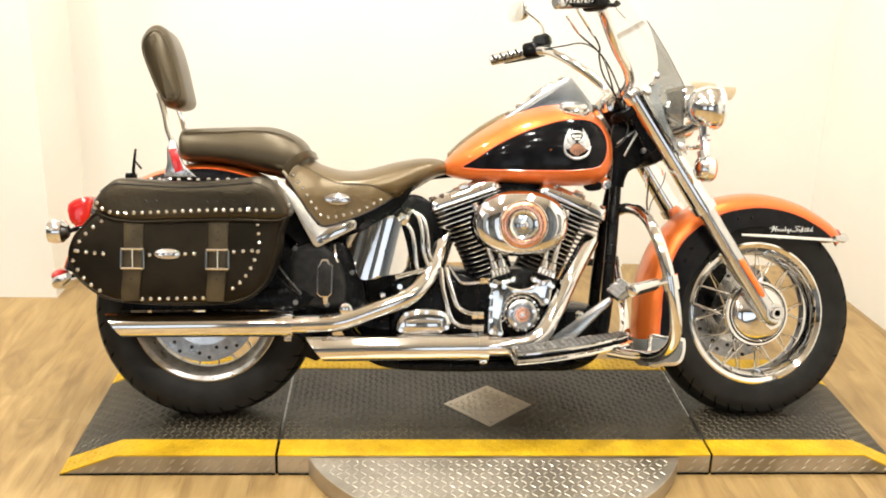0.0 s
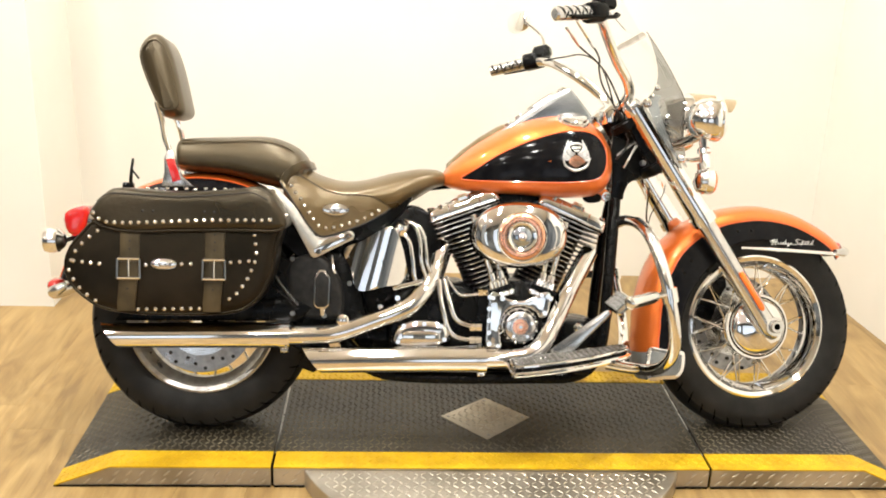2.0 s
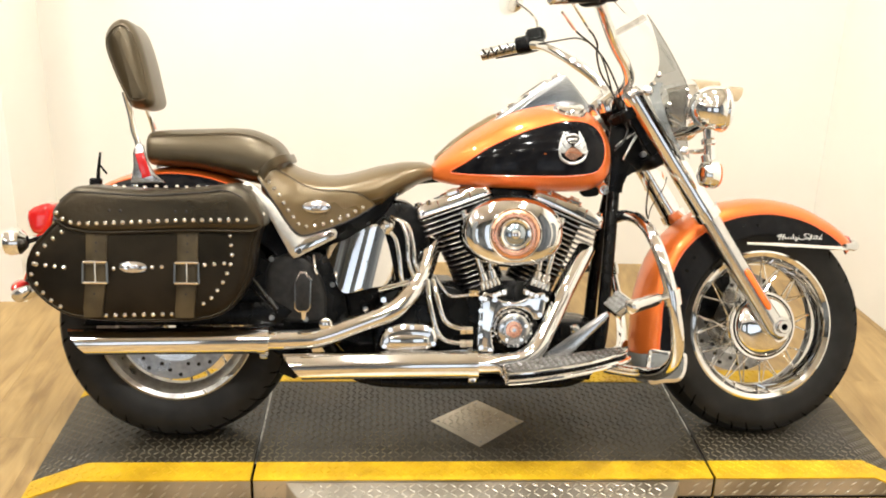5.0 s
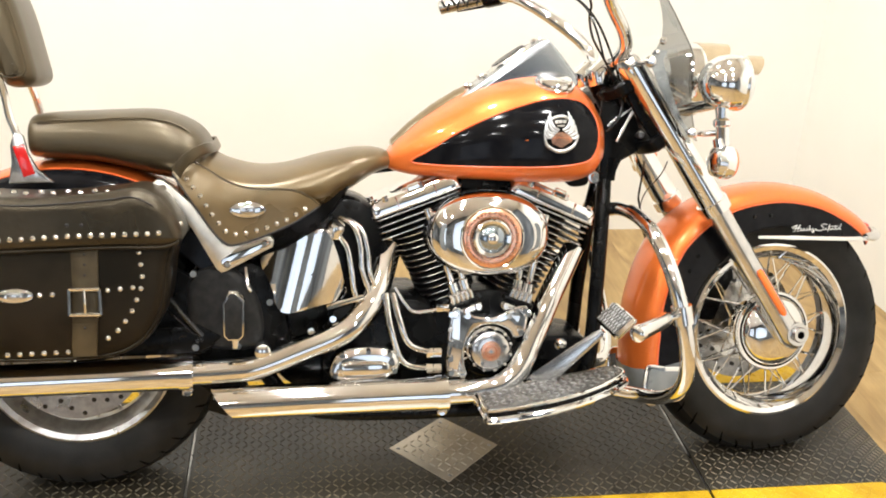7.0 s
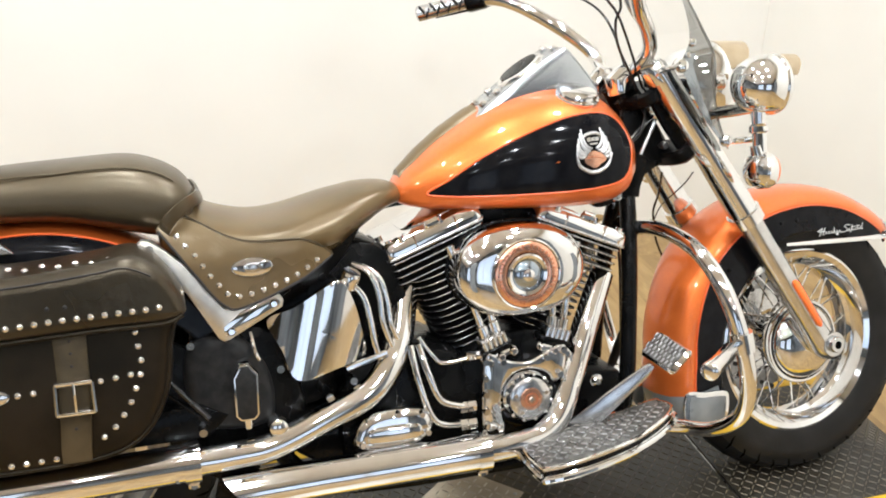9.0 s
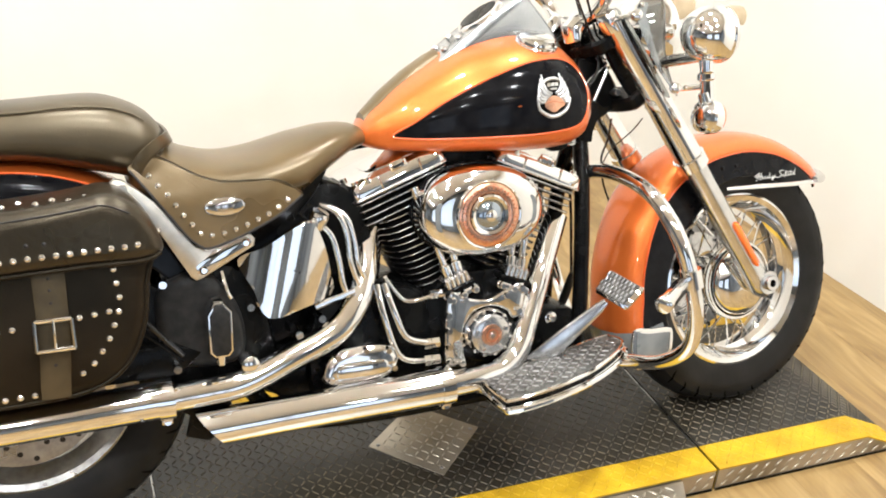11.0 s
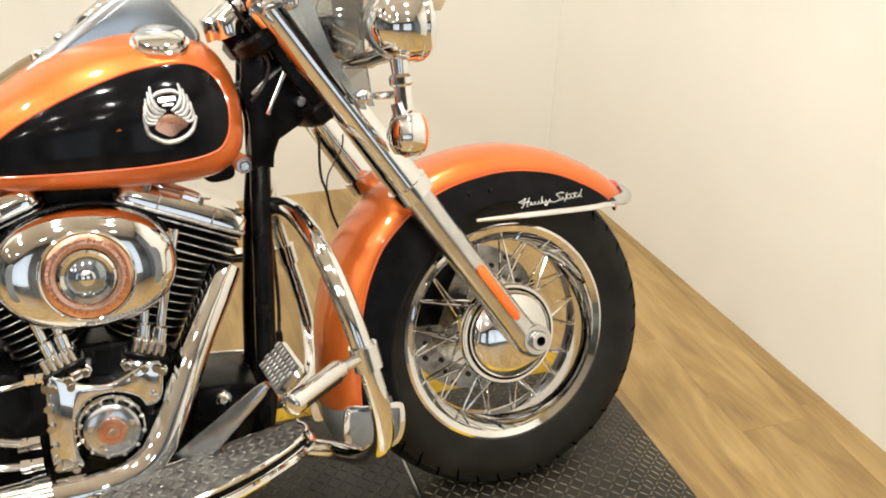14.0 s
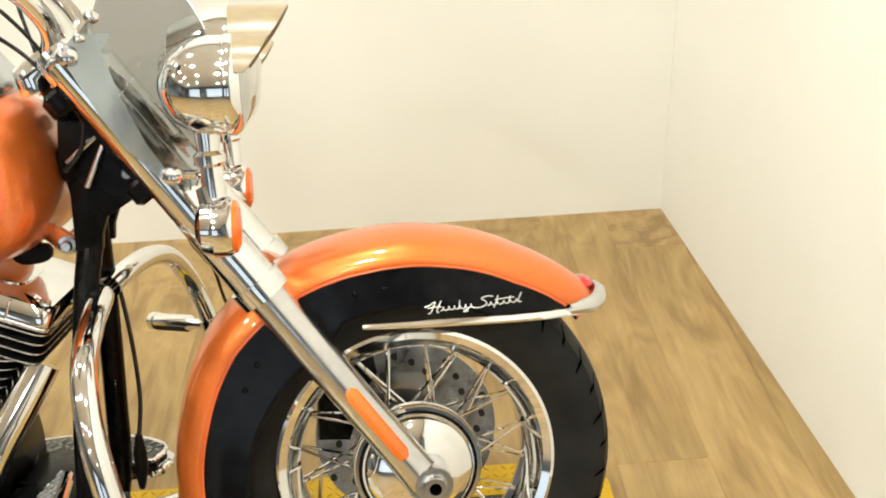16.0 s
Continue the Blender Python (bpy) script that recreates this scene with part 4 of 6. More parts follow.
part("badge_bar", flat_on_tank([(1.006, 0.810), (1.014, 0.810), (1.013, 0.803), (1.005, 0.803)], 0.0036), SATIN, badge)
part("badge_bar", flat_on_tank([(0.993, 0.799), (1.010, 0.800), (1.009, 0.796), (0.993, 0.796)], 0.0036), SATIN, badge)

part("front_bracket", slab(smooth_poly([(1.046, 0.672), (1.062, 0.684), (1.094, 0.682), (1.099, 0.668), (1.090, 0.659), (1.060, 0.657)], 3), -0.052, -0.032, 0.004), BLACK_METAL, tank, "black bracket under the tank")
# console, cap and strap on top of the tank
def top_strip(xs_, half, rise, name, material, label, n=12):
    rings = []
    for x, w, r in zip(xs_, half, rise):
        z = tank_at(x)[0]
        rings.append([(x, w * math.cos(a), z - 0.012 + (r + 0.012) * abs(math.sin(a)) ** 0.7 if math.sin(a) > 0 else z - 0.015) for a in (math.pi * k / n for k in range(n + 1))] + [(x, 0, z - 0.02)])
    return part(name, loft(rings), material, bike, label)


DASH = smooth_poly([(0.800, 0.838), (0.815, 0.858), (0.86, 0.892), (0.93, 0.940), (0.985, 0.974), (1.000, 0.976), (1.012, 0.965), (1.045, 0.925), (1.068, 0.890), (1.050, 0.872), (0.96, 0.880), (0.88, 0.865)], 3)
console = add("tank_console", slab(DASH, -0.060, 0.060, 0.008, 3), CONSOLE, "chrome dash console with a round gauge on the tank", sharp=50)
GAUGE, GAUGE_UP = (0.925, 0, 0.934), (-0.57, 0, 0.82)
part("gauge", lathe([(0.0, 0.010), (0.044, 0.010), (0.050, 0.008), (0.054, 0.002), (0.054, -0.02)], GAUGE, 32, axis=GAUGE_UP), CHROME, console, "chrome gauge rim")
part("gauge_face", lathe([(0.0, 0.0112), (0.042, 0.0112)], GAUGE, 32, axis=GAUGE_UP), BLACK_METAL, console, "dark gauge face")
for x, z in ((0.985, 0.970), (0.865, 0.892), (0.835, 0.870)):
    for s in (-1, 1):
        part("switch", ball((x, s * 0.028, z + 0.006), (0.010, 0.008, 0.007), 12, 6), CHROME, console, "small chrome switch")
top_strip([0.66, 0.70, 0.75, 0.80, 0.82], [0.028, 0.032, 0.034, 0.036, 0.036], [0.012, 0.012, 0.012, 0.012, 0.010], "tank_strap", SEAT_LEATHER, "brown-black leather strap along the tank")
for side in (-1, 1):
    capc = (1.005, side * 0.092, 0.884)
    part("fuel_cap", lathe([(0.0, 0.014), (0.030, 0.013), (0.036, 0.010), (0.038, 0.006), (0.038, 0.003), (0.043, 0.001), (0.043, -0.012)], capc, 32, axis=(0.02, side * 0.42, 0.9)), CHROME, tank, "chrome fuel cap")
part("mount_bolt", merge(lathe([(0.0, -0.040), (0.006, -0.040), (0.0078, -0.037), (0.0080, -0.033), (0.0128, -0.0325), (0.0132, -0.028), (0.0132, 0.02)], (1.117, 0, 0.676), 18)), SATIN, tank, "bright bolt and washer")
part("mount_tab", slab([(1.066, 0.705), (1.092, 0.714), (1.127, 0.686), (1.131, 0.675), (1.124, 0.664), (1.112, 0.662), (1.102, 0.670), (1.084, 0.688)], -0.030, -0.018, 0.003), ORANGE, tank)

# seats
def cushion(name, stations, material, label, n=40, power=2.15):
    """stations: x, top, bottom, half width, tilt of the ring."""
    rings = []
    for x, top, bot, w in stations:
        mid, out = bot + 0.45 * (top - bot), []
        for k in range(n):
            a = 2 * math.pi * k / n
            c, s = math.cos(a), math.sin(a)
            z = mid + (top - mid if s > 0 else mid - bot) * math.copysign(abs(s) ** (2 / power), s)
            out.append((x, w * math.copysign(abs(c) ** (2 / power), c), z))
        rings.append(out)
    return add(name, loft(rings), material, label, sharp=60)


def stations(keys, n=30):
    line = curve([(k[0], k[1], k[2]) for k in keys], 5)
    ws = curve([(k[0], k[3], 0) for k in keys], 5)
    return [(p.x, p.y, p.z, max(0.004, q.y)) for p, q in zip(line, ws)]


pillion = cushion("pillion_seat", stations([(-0.086, 0.790, 0.750, 0.05), (-0.080, 0.806, 0.730, 0.09), (-0.06, 0.814, 0.721, 0.108), (0.05, 0.820, 0.713, 0.116), (0.155, 0.823, 0.688, 0.122), (0.206, 0.812, 0.676, 0.125), (0.245, 0.792, 0.668, 0.122), (0.266, 0.770, 0.680, 0.106), (0.278, 0.745, 0.700, 0.05)]), PILLION_LEATHER, "brown-black leather pillion seat", power=2.8)
part("piping", tube([(x, -0.100, z) for x, z in ((-0.064, 0.800), (-0.012, 0.803), (0.05, 0.804), (0.107, 0.808), (0.17, 0.806), (0.214, 0.794), (0.240, 0.778))], 0.0018, 8, 6), PILLION_LEATHER, pillion, "seam piping")


def band(keys, half, thick):
    """A flat strap: keys of (point, width direction, outward direction)."""
    rings = []
    line = curve([k[0] for k in keys], 5)
    for i, p in enumerate(line):
        u = i / (len(line) - 1) * (len(keys) - 1)
        k = min(int(u), len(keys) - 2)
        w = Vector(keys[k][1]).lerp(Vector(keys[k + 1][1]), u - k).normalized()
        o = Vector(keys[k][2]).lerp(Vector(keys[k + 1][2]), u - k).normalized()
        rings.append([p + w * half * a + o * thick * b for a, b in ((-1, 0), (-1, 0.6), (-0.85, 1), (0.85, 1), (1, 0.6), (1, 0))])
    return loft(rings)


half_strap = [((0.216, 0.146, 0.698), (-0.70, 0, 0.70), (0, 1, 0.1)), ((0.228, 0.149, 0.718), (-0.62, 0, 0.78), (0, 1, 0.25)), ((0.254, 0.141, 0.738), (-0.45, 0.2, 0.85), (0.1, 0.8, 0.5)), ((0.274, 0.112, 0.746), (-0.45, 0.1, 0.85), (0.7, 0.3, 0.6)), ((0.281, 0.050, 0.745), (-0.35, 0, 0.9), (0.9, 0, 0.3))]
keys = [tuple((v[0], side * v[1], v[2]) for v in k) for side, row in ((-1, half_strap), (1, half_strap[::-1])) for k in row]
part("strap", band(keys, 0.0115, 0.005), PILLION_LEATHER, pillion, "flat leather grab strap", sharp=50)
rider = cushion("rider_seat", stations([(0.206, 0.698, 0.66, 0.06), (0.218, 0.714, 0.640, 0.115), (0.262, 0.738, 0.62, 0.151), (0.31, 0.718, 0.61, 0.155), (0.37, 0.704, 0.615, 0.158), (0.43, 0.708, 0.618, 0.155), (0.505, 0.728, 0.614, 0.137), (0.545, 0.736, 0.638, 0.120), (0.58, 0.742, 0.660, 0.102), (0.625, 0.742, 0.687, 0.075), (0.655, 0.732, 0.697, 0.048), (0.662, 0.718, 0.705, 0.02)]), SEAT_LEATHER, "brown-black leather rider seat with a studded skirt")
SKIRT = smooth_poly([(0.204, 0.697), (0.222, 0.714), (0.250, 0.717), (0.276, 0.706), (0.300, 0.692), (0.328, 0.678), (0.365, 0.668), (0.414, 0.666), (0.444, 0.664), (0.473, 0.654), (0.503, 0.630), (0.449, 0.597), (0.387, 0.570), (0.330, 0.553), (0.307, 0.560), (0.282, 0.588), (0.256, 0.626), (0.224, 0.672)], 4)


def skirt_b(x, z):
    return float(np.interp(x, [0.2, 0.25, 0.3, 0.38, 0.45, 0.52, 0.57], [0.139, 0.155, 0.164, 0.163, 0.157, 0.136, 0.105])) - 0.0075 * min(1.0, max(0.0, (z - 0.625) / 0.045)) ** 2 - 0.9 * max(0.0, z - 0.668) ** 1.3 - 0.30 * max(0.0, z - 0.692)


# the skirt hangs from the crease of the cushion
for side in (-1, 1):
    flap = part("skirt", merge(decal(SKIRT, (0.36, 0.622), skirt_b, 0.004, 0.02, 0.97, side, 8), loft([[(0.36 + (x - 0.36) * s, side * (skirt_b(x, z) + o), 0.622 + (z - 0.622) * s) for x, z in SKIRT] for s, o in ((0.97, 0.004), (1.0, 0.0), (0.98, -0.012))], cap=False)), SEAT_LEATHER, rider, "leather skirt of the seat", sharp=60)
    if side < 0:
        right_flap = flap
part("piping", tube([(x, -skirt_b(x, z) - 0.0035, z) for x, z in ((0.252, 0.720), (0.276, 0.708), (0.300, 0.694), (0.328, 0.680), (0.365, 0.670), (0.414, 0.668), (0.444, 0.666), (0.473, 0.656), (0.503, 0.631))], 0.0016, 8, 6), STRAP_LEATHER, rider, "dark seam piping")
part("hem", tube([(x, -skirt_b(x, z) - 0.003, z) for x, z in ((0.206, 0.696), (0.226, 0.670), (0.258, 0.625), (0.283, 0.588), (0.308, 0.561), (0.330, 0.555), (0.387, 0.572), (0.449, 0.598), (0.502, 0.630))], 0.0024, 8, 5), STITCH, rider)
STUD = mesh_of("stud", ball((0, 0, 0), (0.0056, 0.0056, 0.0042), 12, 6, 0.0), CHROME)
FACE_RIGHT = Matrix.Rotation(radians(90), 4, "X")


def studs(parent, line, step, surface):
    pts = along([(x, z, 0) for x, z in line], step)
    repeat("stud", STUD, parent, [Matrix.Translation((p.x, -surface(p.x, p.y), p.y)) @ FACE_RIGHT for p in pts])


studs(right_flap, [(0.226, 0.706), (0.239, 0.682), (0.264, 0.653), (0.286, 0.617), (0.314, 0.580), (0.339, 0.576), (0.385, 0.587), (0.429, 0.602), (0.484, 0.632)], 0.0215, lambda x, z: skirt_b(x, z) + 0.0050)


def concho(parent, x, z, b, a=0.026, h=0.0135, label="small chrome oval plaque"):
    c = part("plaque", slab(oval(x, z, a, h, 28), -b - 0.006, -b, 0.004), CHROME, parent, label)
    part("plaque_motif", slab(oval(x, z, a * 0.45, h * 0.55, 16), -b - 0.0085, -b - 0.005, 0.002), SATIN, c)


concho(right_flap, 0.357, 0.627, skirt_b(0.357, 0.627) + 0.003, 0.0355, 0.0165)

# backrest
pad_prof = smooth_poly([(-0.196, 1.03), (-0.180, 1.075), (-0.145, 1.093), (-0.112, 1.075), (-0.085, 1.02), (-0.060, 0.93), (-0.052, 0.885), (-0.075, 0.868), (-0.112, 0.868), (-0.130, 0.885), (-0.165, 0.95)], 4)
backrest = add("backrest", slab([(-0.118 + (x + 0.118) * 0.86, z) for x, z in pad_prof], -0.108, 0.108, 0.048, 6), PILLION_LEATHER, "padded black leather passenger backrest on chrome bars", sharp=60)
part("piping", tube([(x * 0.70 + -0.118 * 0.30, -0.101, z * 0.82 + 0.98 * 0.18) for x, z in pad_prof + pad_prof[:1]], 0.0024, 8, 1), PILLION_LEATHER, backrest, "leather seam piping")
for side in (-1, 1):
    b = side * 0.128
    part("sissy_bar", tube([(-0.132, b * 0.75, 0.905), (-0.114, b * 0.86, 0.852), (-0.1035, b * 0.94, 0.808), (-0.093, b * 0.97, 0.778), (-0.087, b * 0.97, 0.740)], [0.0070, 0.0080, 0.0085, 0.0075, 0.0070], 10, 6), CHROME, backrest, "chrome upright bar")
    plate = part("side_plate", slab([(-0.111, 0.678), (-0.023, 0.680), (-0.054, 0.708), (-0.070, 0.739), (-0.077, 0.772), (-0.084, 0.779), (-0.096, 0.776), (-0.104, 0.755), (-0.103, 0.720)], b - 0.006, b + 0.006, 0.004), SATIN, backrest, "chrome side plate")
    part("reflector", slab([(-0.080, 0.691), (-0.058, 0.698), (-0.077, 0.757), (-0.098, 0.752)], b + side * 0.0065 - 0.003, b + side * 0.0065 + 0.003, 0.002), RED_LENS, plate, "red reflector")

# saddlebag
BODY = smooth_poly([(-0.253, 0.592), (-0.284, 0.562), (-0.312, 0.528), (-0.327, 0.490), (-0.326, 0.454), (-0.311, 0.422), (-0.275, 0.388), (-0.226, 0.361), (-0.141, 0.349), (-0.013, 0.347), (0.101, 0.354), (0.165, 0.387), (0.201, 0.449), (0.214, 0.529), (0.210, 0.600), (0.0, 0.620), (-0.19, 0.612)], 4)
LID = smooth_poly([(-0.259, 0.606), (-0.246, 0.633), (-0.221, 0.660), (-0.190, 0.675), (-0.109, 0.670), (-0.010, 0.668), (0.103, 0.677), (0.158, 0.684), (0.195, 0.668), (0.224, 0.630), (0.238, 0.597), (0.234, 0.580), (0.202, 0.571), (0.103, 0.572), (-0.039, 0.568), (-0.138, 0.564), (-0.194, 0.568), (-0.229, 0.581)], 4)


def bag_b(x, z):
    return 0.266 + 0.022 * max(0.0, 1 - ((x + 0.055) / 0.29) ** 2) * max(0.0, 1 - ((z - 0.475) / 0.16) ** 2)


def lid_b(x, z):
    return 0.284 + 0.014 * max(0.0, 1 - ((x + 0.01) / 0.26) ** 2) - 0.9 * max(0.0, z - 0.635) ** 1.6


bag = add("saddlebag", pillow(BODY, (-0.055, 0.475), bag_b, 0.150, 0.026), LEATHER, "studded black leather saddlebag with two buckled straps", sharp=60)
lid = part("lid", pillow(LID, (-0.01, 0.622), lid_b, 0.145, 0.022), LID_LEATHER, bag, "studded black leather lid", sharp=60)
part("lid_hem", tube([(x, -lid_b(x, z) + 0.008, z) for x, z in ((-0.250, 0.592), (-0.228, 0.578), (-0.194, 0.569), (-0.138, 0.565), (-0.039, 0.569), (0.103, 0.573), (0.202, 0.572), (0.233, 0.582))], 0.0042, 8, 5), LEATHER, lid, "rolled leather hem")
part("lid_seam", tube([(x, -lid_b(x, z) - 0.0004, z) for x, z in ((-0.236, 0.640), (-0.205, 0.660), (-0.14, 0.659), (-0.03, 0.655), (0.10, 0.664), (0.15, 0.669), (0.190, 0.652))], 0.0016, 6, 5), STITCH, lid, "dark seam")
rim_line = inset(BODY, 0.007)
part("piping", tube([(x, -bag_b(x, z) + 0.007, z) for x, z in rim_line + rim_line[:1]], 0.0042, 8, 1), LEATHER, bag, "leather piping")
studs(lid, [(-0.245, 0.611), (-0.232, 0.597), (-0.214, 0.589), (-0.185, 0.586), (-0.113, 0.589), (0.034, 0.597), (0.147, 0.599), (0.190, 0.599), (0.215, 0.604)], 0.0205, lambda x, z: lid_b(x, z) - 0.0005)
for x, z, b in ((0.222, 0.606, 0.270), (0.229, 0.609, 0.258), (0.234, 0.611, 0.246)):
    repeat("stud", STUD, lid, [Matrix.Translation((x, -b, z)) @ Matrix.Rotation(radians(55), 4, "Z") @ FACE_RIGHT])
studs(bag, [(-0.237, 0.565), (-0.269, 0.541), (-0.300, 0.505), (-0.311, 0.462), (-0.292, 0.427), (-0.261, 0.398), (-0.222, 0.374)], 0.0262, lambda x, z: bag_b(x, z) - 0.001)
studs(bag, [(-0.136, 0.366), (0.022, 0.370)], 0.0222, lambda x, z: bag_b(x, z) - 0.001)
studs(bag, [(0.157, 0.561), (0.162, 0.515), (0.159, 0.492), (0.142, 0.450), (0.118, 0.414), (0.092, 0.394)], 0.0235, lambda x, z: bag_b(x, z) - 0.001)
studs(bag, [(-0.298, 0.487), (-0.222, 0.480)], 0.0222, bag_b)
studs(bag, [(0.098, 0.490), (0.150, 0.494)], 0.0230, bag_b)
studs(bag, [(-0.114, 0.480), (-0.113, 0.480)], 0.02, bag_b)
studs(bag, [(-0.024, 0.484), (0.001, 0.485)], 0.0228, bag_b)
for k in range(11):
    x = -0.118 + 0.0245 * k
    repeat("stud", STUD, lid, [Matrix.Translation((x, -0.248 - 0.012 * (k % 2), 0.6745 - 0.0015 * (k % 2) + 0.010 * max(0.0, x) ** 0.7)) @ Matrix.Rotation(radians(25), 4, "X")])
for x0 in (-0.120, 0.034):
    for dx in (0.0, 0.026):
        part("rivet", moved(ball((0, 0, 0), (0.0034, 0.0034, 0.0018), 10, 4, 0.0), Matrix.Translation((x0 + dx, -lid_b(x0 + dx, 0.618), 0.618)) @ FACE_RIGHT), STITCH, lid)
concho(bag, -0.068, 0.484, bag_b(-0.068, 0.484) - 0.002, 0.033, 0.0138)
for x, foot in ((-0.154, -0.163), (0.059, 0.052)):
    strap = part("strap", merge(ribbon([(0.578, x, 0.025), (0.54, x, 0.0245), (0.50, x, 0.024), (0.452, x - 0.001, 0.023)], bag_b, -0.002, 0.006), ribbon([(0.490, x, 0.0235), (0.462, x - 0.001, 0.0235), (0.42, (x + foot) / 2, 0.0230), (0.385, foot, 0.0228), (0.362, foot - 0.001, 0.022)], bag_b, 0.003, 0.006)), STRAP_LEATHER, bag, "brown leather strap with a buckle")
    for z in (0.560, 0.541, 0.521, 0.420):
        xx = x if z > 0.45 else (x + foot) / 2
        part("strap_hole", moved(ball((0, 0, 0), (0.0026, 0.0026, 0.0008), 8, 4, 0.0), Matrix.Translation((xx, -bag_b(xx, z) - (0.0042 if z > 0.45 else 0.0092), z)) @ FACE_RIGHT), STITCH, strap)
    b = bag_b(x, 0.47) + 0.013
    frame_ = [(x - 0.0275, 0.496), (x + 0.0275, 0.496), (x + 0.0285, 0.447), (x - 0.0285, 0.447)]
    part("buckle", merge(*[tube([(a[0], -b, a[1]), (c[0], -b, c[1])], 0.0034, 8, 1) for a, c in zip(frame_, frame_[1:] + frame_[:1])], tube([(x, -b - 0.002, 0.496), (x, -b - 0.003, 0.474), (x, -b - 0.001, 0.450)], 0.0021, 6, 3)), CHROME, strap, "chrome buckle")

# rear lamps and bracket
tip_r = add("rear_fender_tip", tube([(-0.375, -0.100, 0.405), (-0.405, -0.085, 0.388), (-0.425, 0.0, 0.380), (-0.405, 0.085, 0.388), (-0.375, 0.100, 0.405)], [0.010, 0.019, 0.021, 0.019, 0.010], 12, 6), SATIN, "chrome trim at the rear fender's tip")
part("lens", ball((-0.418, -0.035, 0.402), (0.022, 0.046, 0.019), 18, 10), RED_LENS, tip_r, "red lens")
tail = add("tail_lamp", slab(smooth_poly([(-0.395, 0.60), (-0.345, 0.622), (-0.330, 0.60), (-0.345, 0.545), (-0.385, 0.545)], 3), -0.05, 0.05, 0.015, 3), RED_LENS, "red tail lamp in a chrome housing")
part("housing", tube([(-0.33, 0, 0.585), (-0.29, 0, 0.575)], [0.045, 0.055], 20, 1), CHROME, tail)
for side in (-1, 1):
    c = (-0.372, side * 0.215, 0.535)
    sig = add("rear_turn_signal", lathe([(0.0, 0.012), (0.018, 0.016), (0.030, 0.014), (0.033, 0.004), (0.030, -0.02), (0.016, -0.034), (0.0, -0.036)], c, 28, axis=(-1, 0, 0)), CHROME, "round chrome rear turn signal")
    part("lens", lathe([(0.0, 0.020), (0.016, 0.018), (0.026, 0.013), (0.028, 0.010)], c, 28, axis=(-1, 0, 0)), SMOKE_LENS, sig, "smoked amber lens")
    part("stalk", tube([(-0.345, side * 0.215, 0.535), (-0.335, side * 0.15, 0.54), (-0.32, 0, 0.545)], 0.008, 10, 4), CHROME, sig)
add("antenna_bracket", merge(tube([(-0.212, -0.05, 0.64), (-0.212, -0.05, 0.70), (-0.206, -0.05, 0.755)], [0.007, 0.005, 0.003], 8, 3), block((-0.218, -0.05, 0.675), (0.030, 0.02, 0.028), 0.004), tube([(-0.21, -0.05, 0.725), (-0.19, -0.05, 0.70)], 0.003, 6, 1)), BLACK_METAL, "small black antenna bracket")

# exhaust
up = add("upper_exhaust", tube([(-0.232, -0.170, 0.282), (0.0, -0.170, 0.285), (0.215, -0.166, 0.288)], [0.033, 0.034, 0.035], 28, 1, cap=False), CHROME, "long chrome upper muffler with a slash-cut end")
part("muffler_core", tube([(-0.205, -0.170, 0.282), (0.20, -0.166, 0.288)], 0.029, 20, 1), STITCH, up, "dark inside of the muffler")
part("clamp", tube([(0.212, -0.166, 0.288), (0.240, -0.166, 0.288)], 0.0375, 28, 1), CHROME, up, "chrome clamp")
part("header_shield", tube([(0.238, -0.166, 0.288), (0.30, -0.164, 0.289), (0.37, -0.162, 0.295), (0.46, -0.154, 0.326), (0.552, -0.142, 0.362), (0.598, -0.124, 0.405), (0.626, -0.096, 0.452), (0.645, -0.060, 0.505), (0.655, -0.045, 0.53)], [0.0265, 0.026, 0.026, 0.0265, 0.0278, 0.0285, 0.0290, 0.0290], 24, 6), CHROME, up, "chrome header heat shield")
low = add("lower_exhaust", tube([(0.300, -0.172, 0.222), (0.45, -0.174, 0.225), (0.745, -0.180, 0.231)], [0.0345, 0.035, 0.036], 28, 1, cap=False), CHROME, "long chrome lower muffler with a slash-cut end")
part("muffler_core", tube([(0.33, -0.172, 0.223), (0.73, -0.180, 0.231)], 0.031, 20, 1), STITCH, low, "dark inside of the muffler")
part("clamp", tube([(0.742, -0.180, 0.231), (0.768, -0.180, 0.232)], 0.0385, 28, 1), CHROME, low, "chrome clamp")
part("header_shield", tube([(0.764, -0.180, 0.232), (0.82, -0.178, 0.233), (0.880, -0.168, 0.240), (0.925, -0.152, 0.270), (0.962, -0.130, 0.335), (1.000, -0.105, 0.41), (1.040, -0.075, 0.475), (1.068, -0.055, 0.52)], [0.0265, 0.026, 0.0265, 0.0275, 0.027, 0.0265, 0.026, 0.0245], 24, 6), CHROME, low, "chrome header heat shield")
for o, x, b, z in ((up, 0.226, 0.166, 0.288), (low, 0.755, 0.180, 0.2315)):
    part("clamp_screw", merge(tube([(x, -b - 0.012, z - 0.040), (x, -b + 0.018, z - 0.046)], 0.0062, 8, 1), block((x, -b - 0.006, z - 0.040), (0.020, 0.012, 0.012), 0.002)), CHROME, o, "chrome clamp screw")
# slash-cut tails
for o, x_end in ((up, -0.232), (low, 0.300)):
    for v in o.data.vertices:
        if v.co.x < x_end + 0.01:
            v.co.x += 0.75 * (0.252 - v.co.z) - 0.0 if o is up else 0.75 * (0.222 - v.co.z)
            if o is up:
                v.co.x += 0.022
add("exhaust_bracket", slab([(0.20, 0.28), (0.34, 0.265), (0.36, 0.215), (0.30, 0.180), (0.26, 0.195), (0.27, 0.235)], -0.135, -0.12, 0.004), BLACK_METAL)

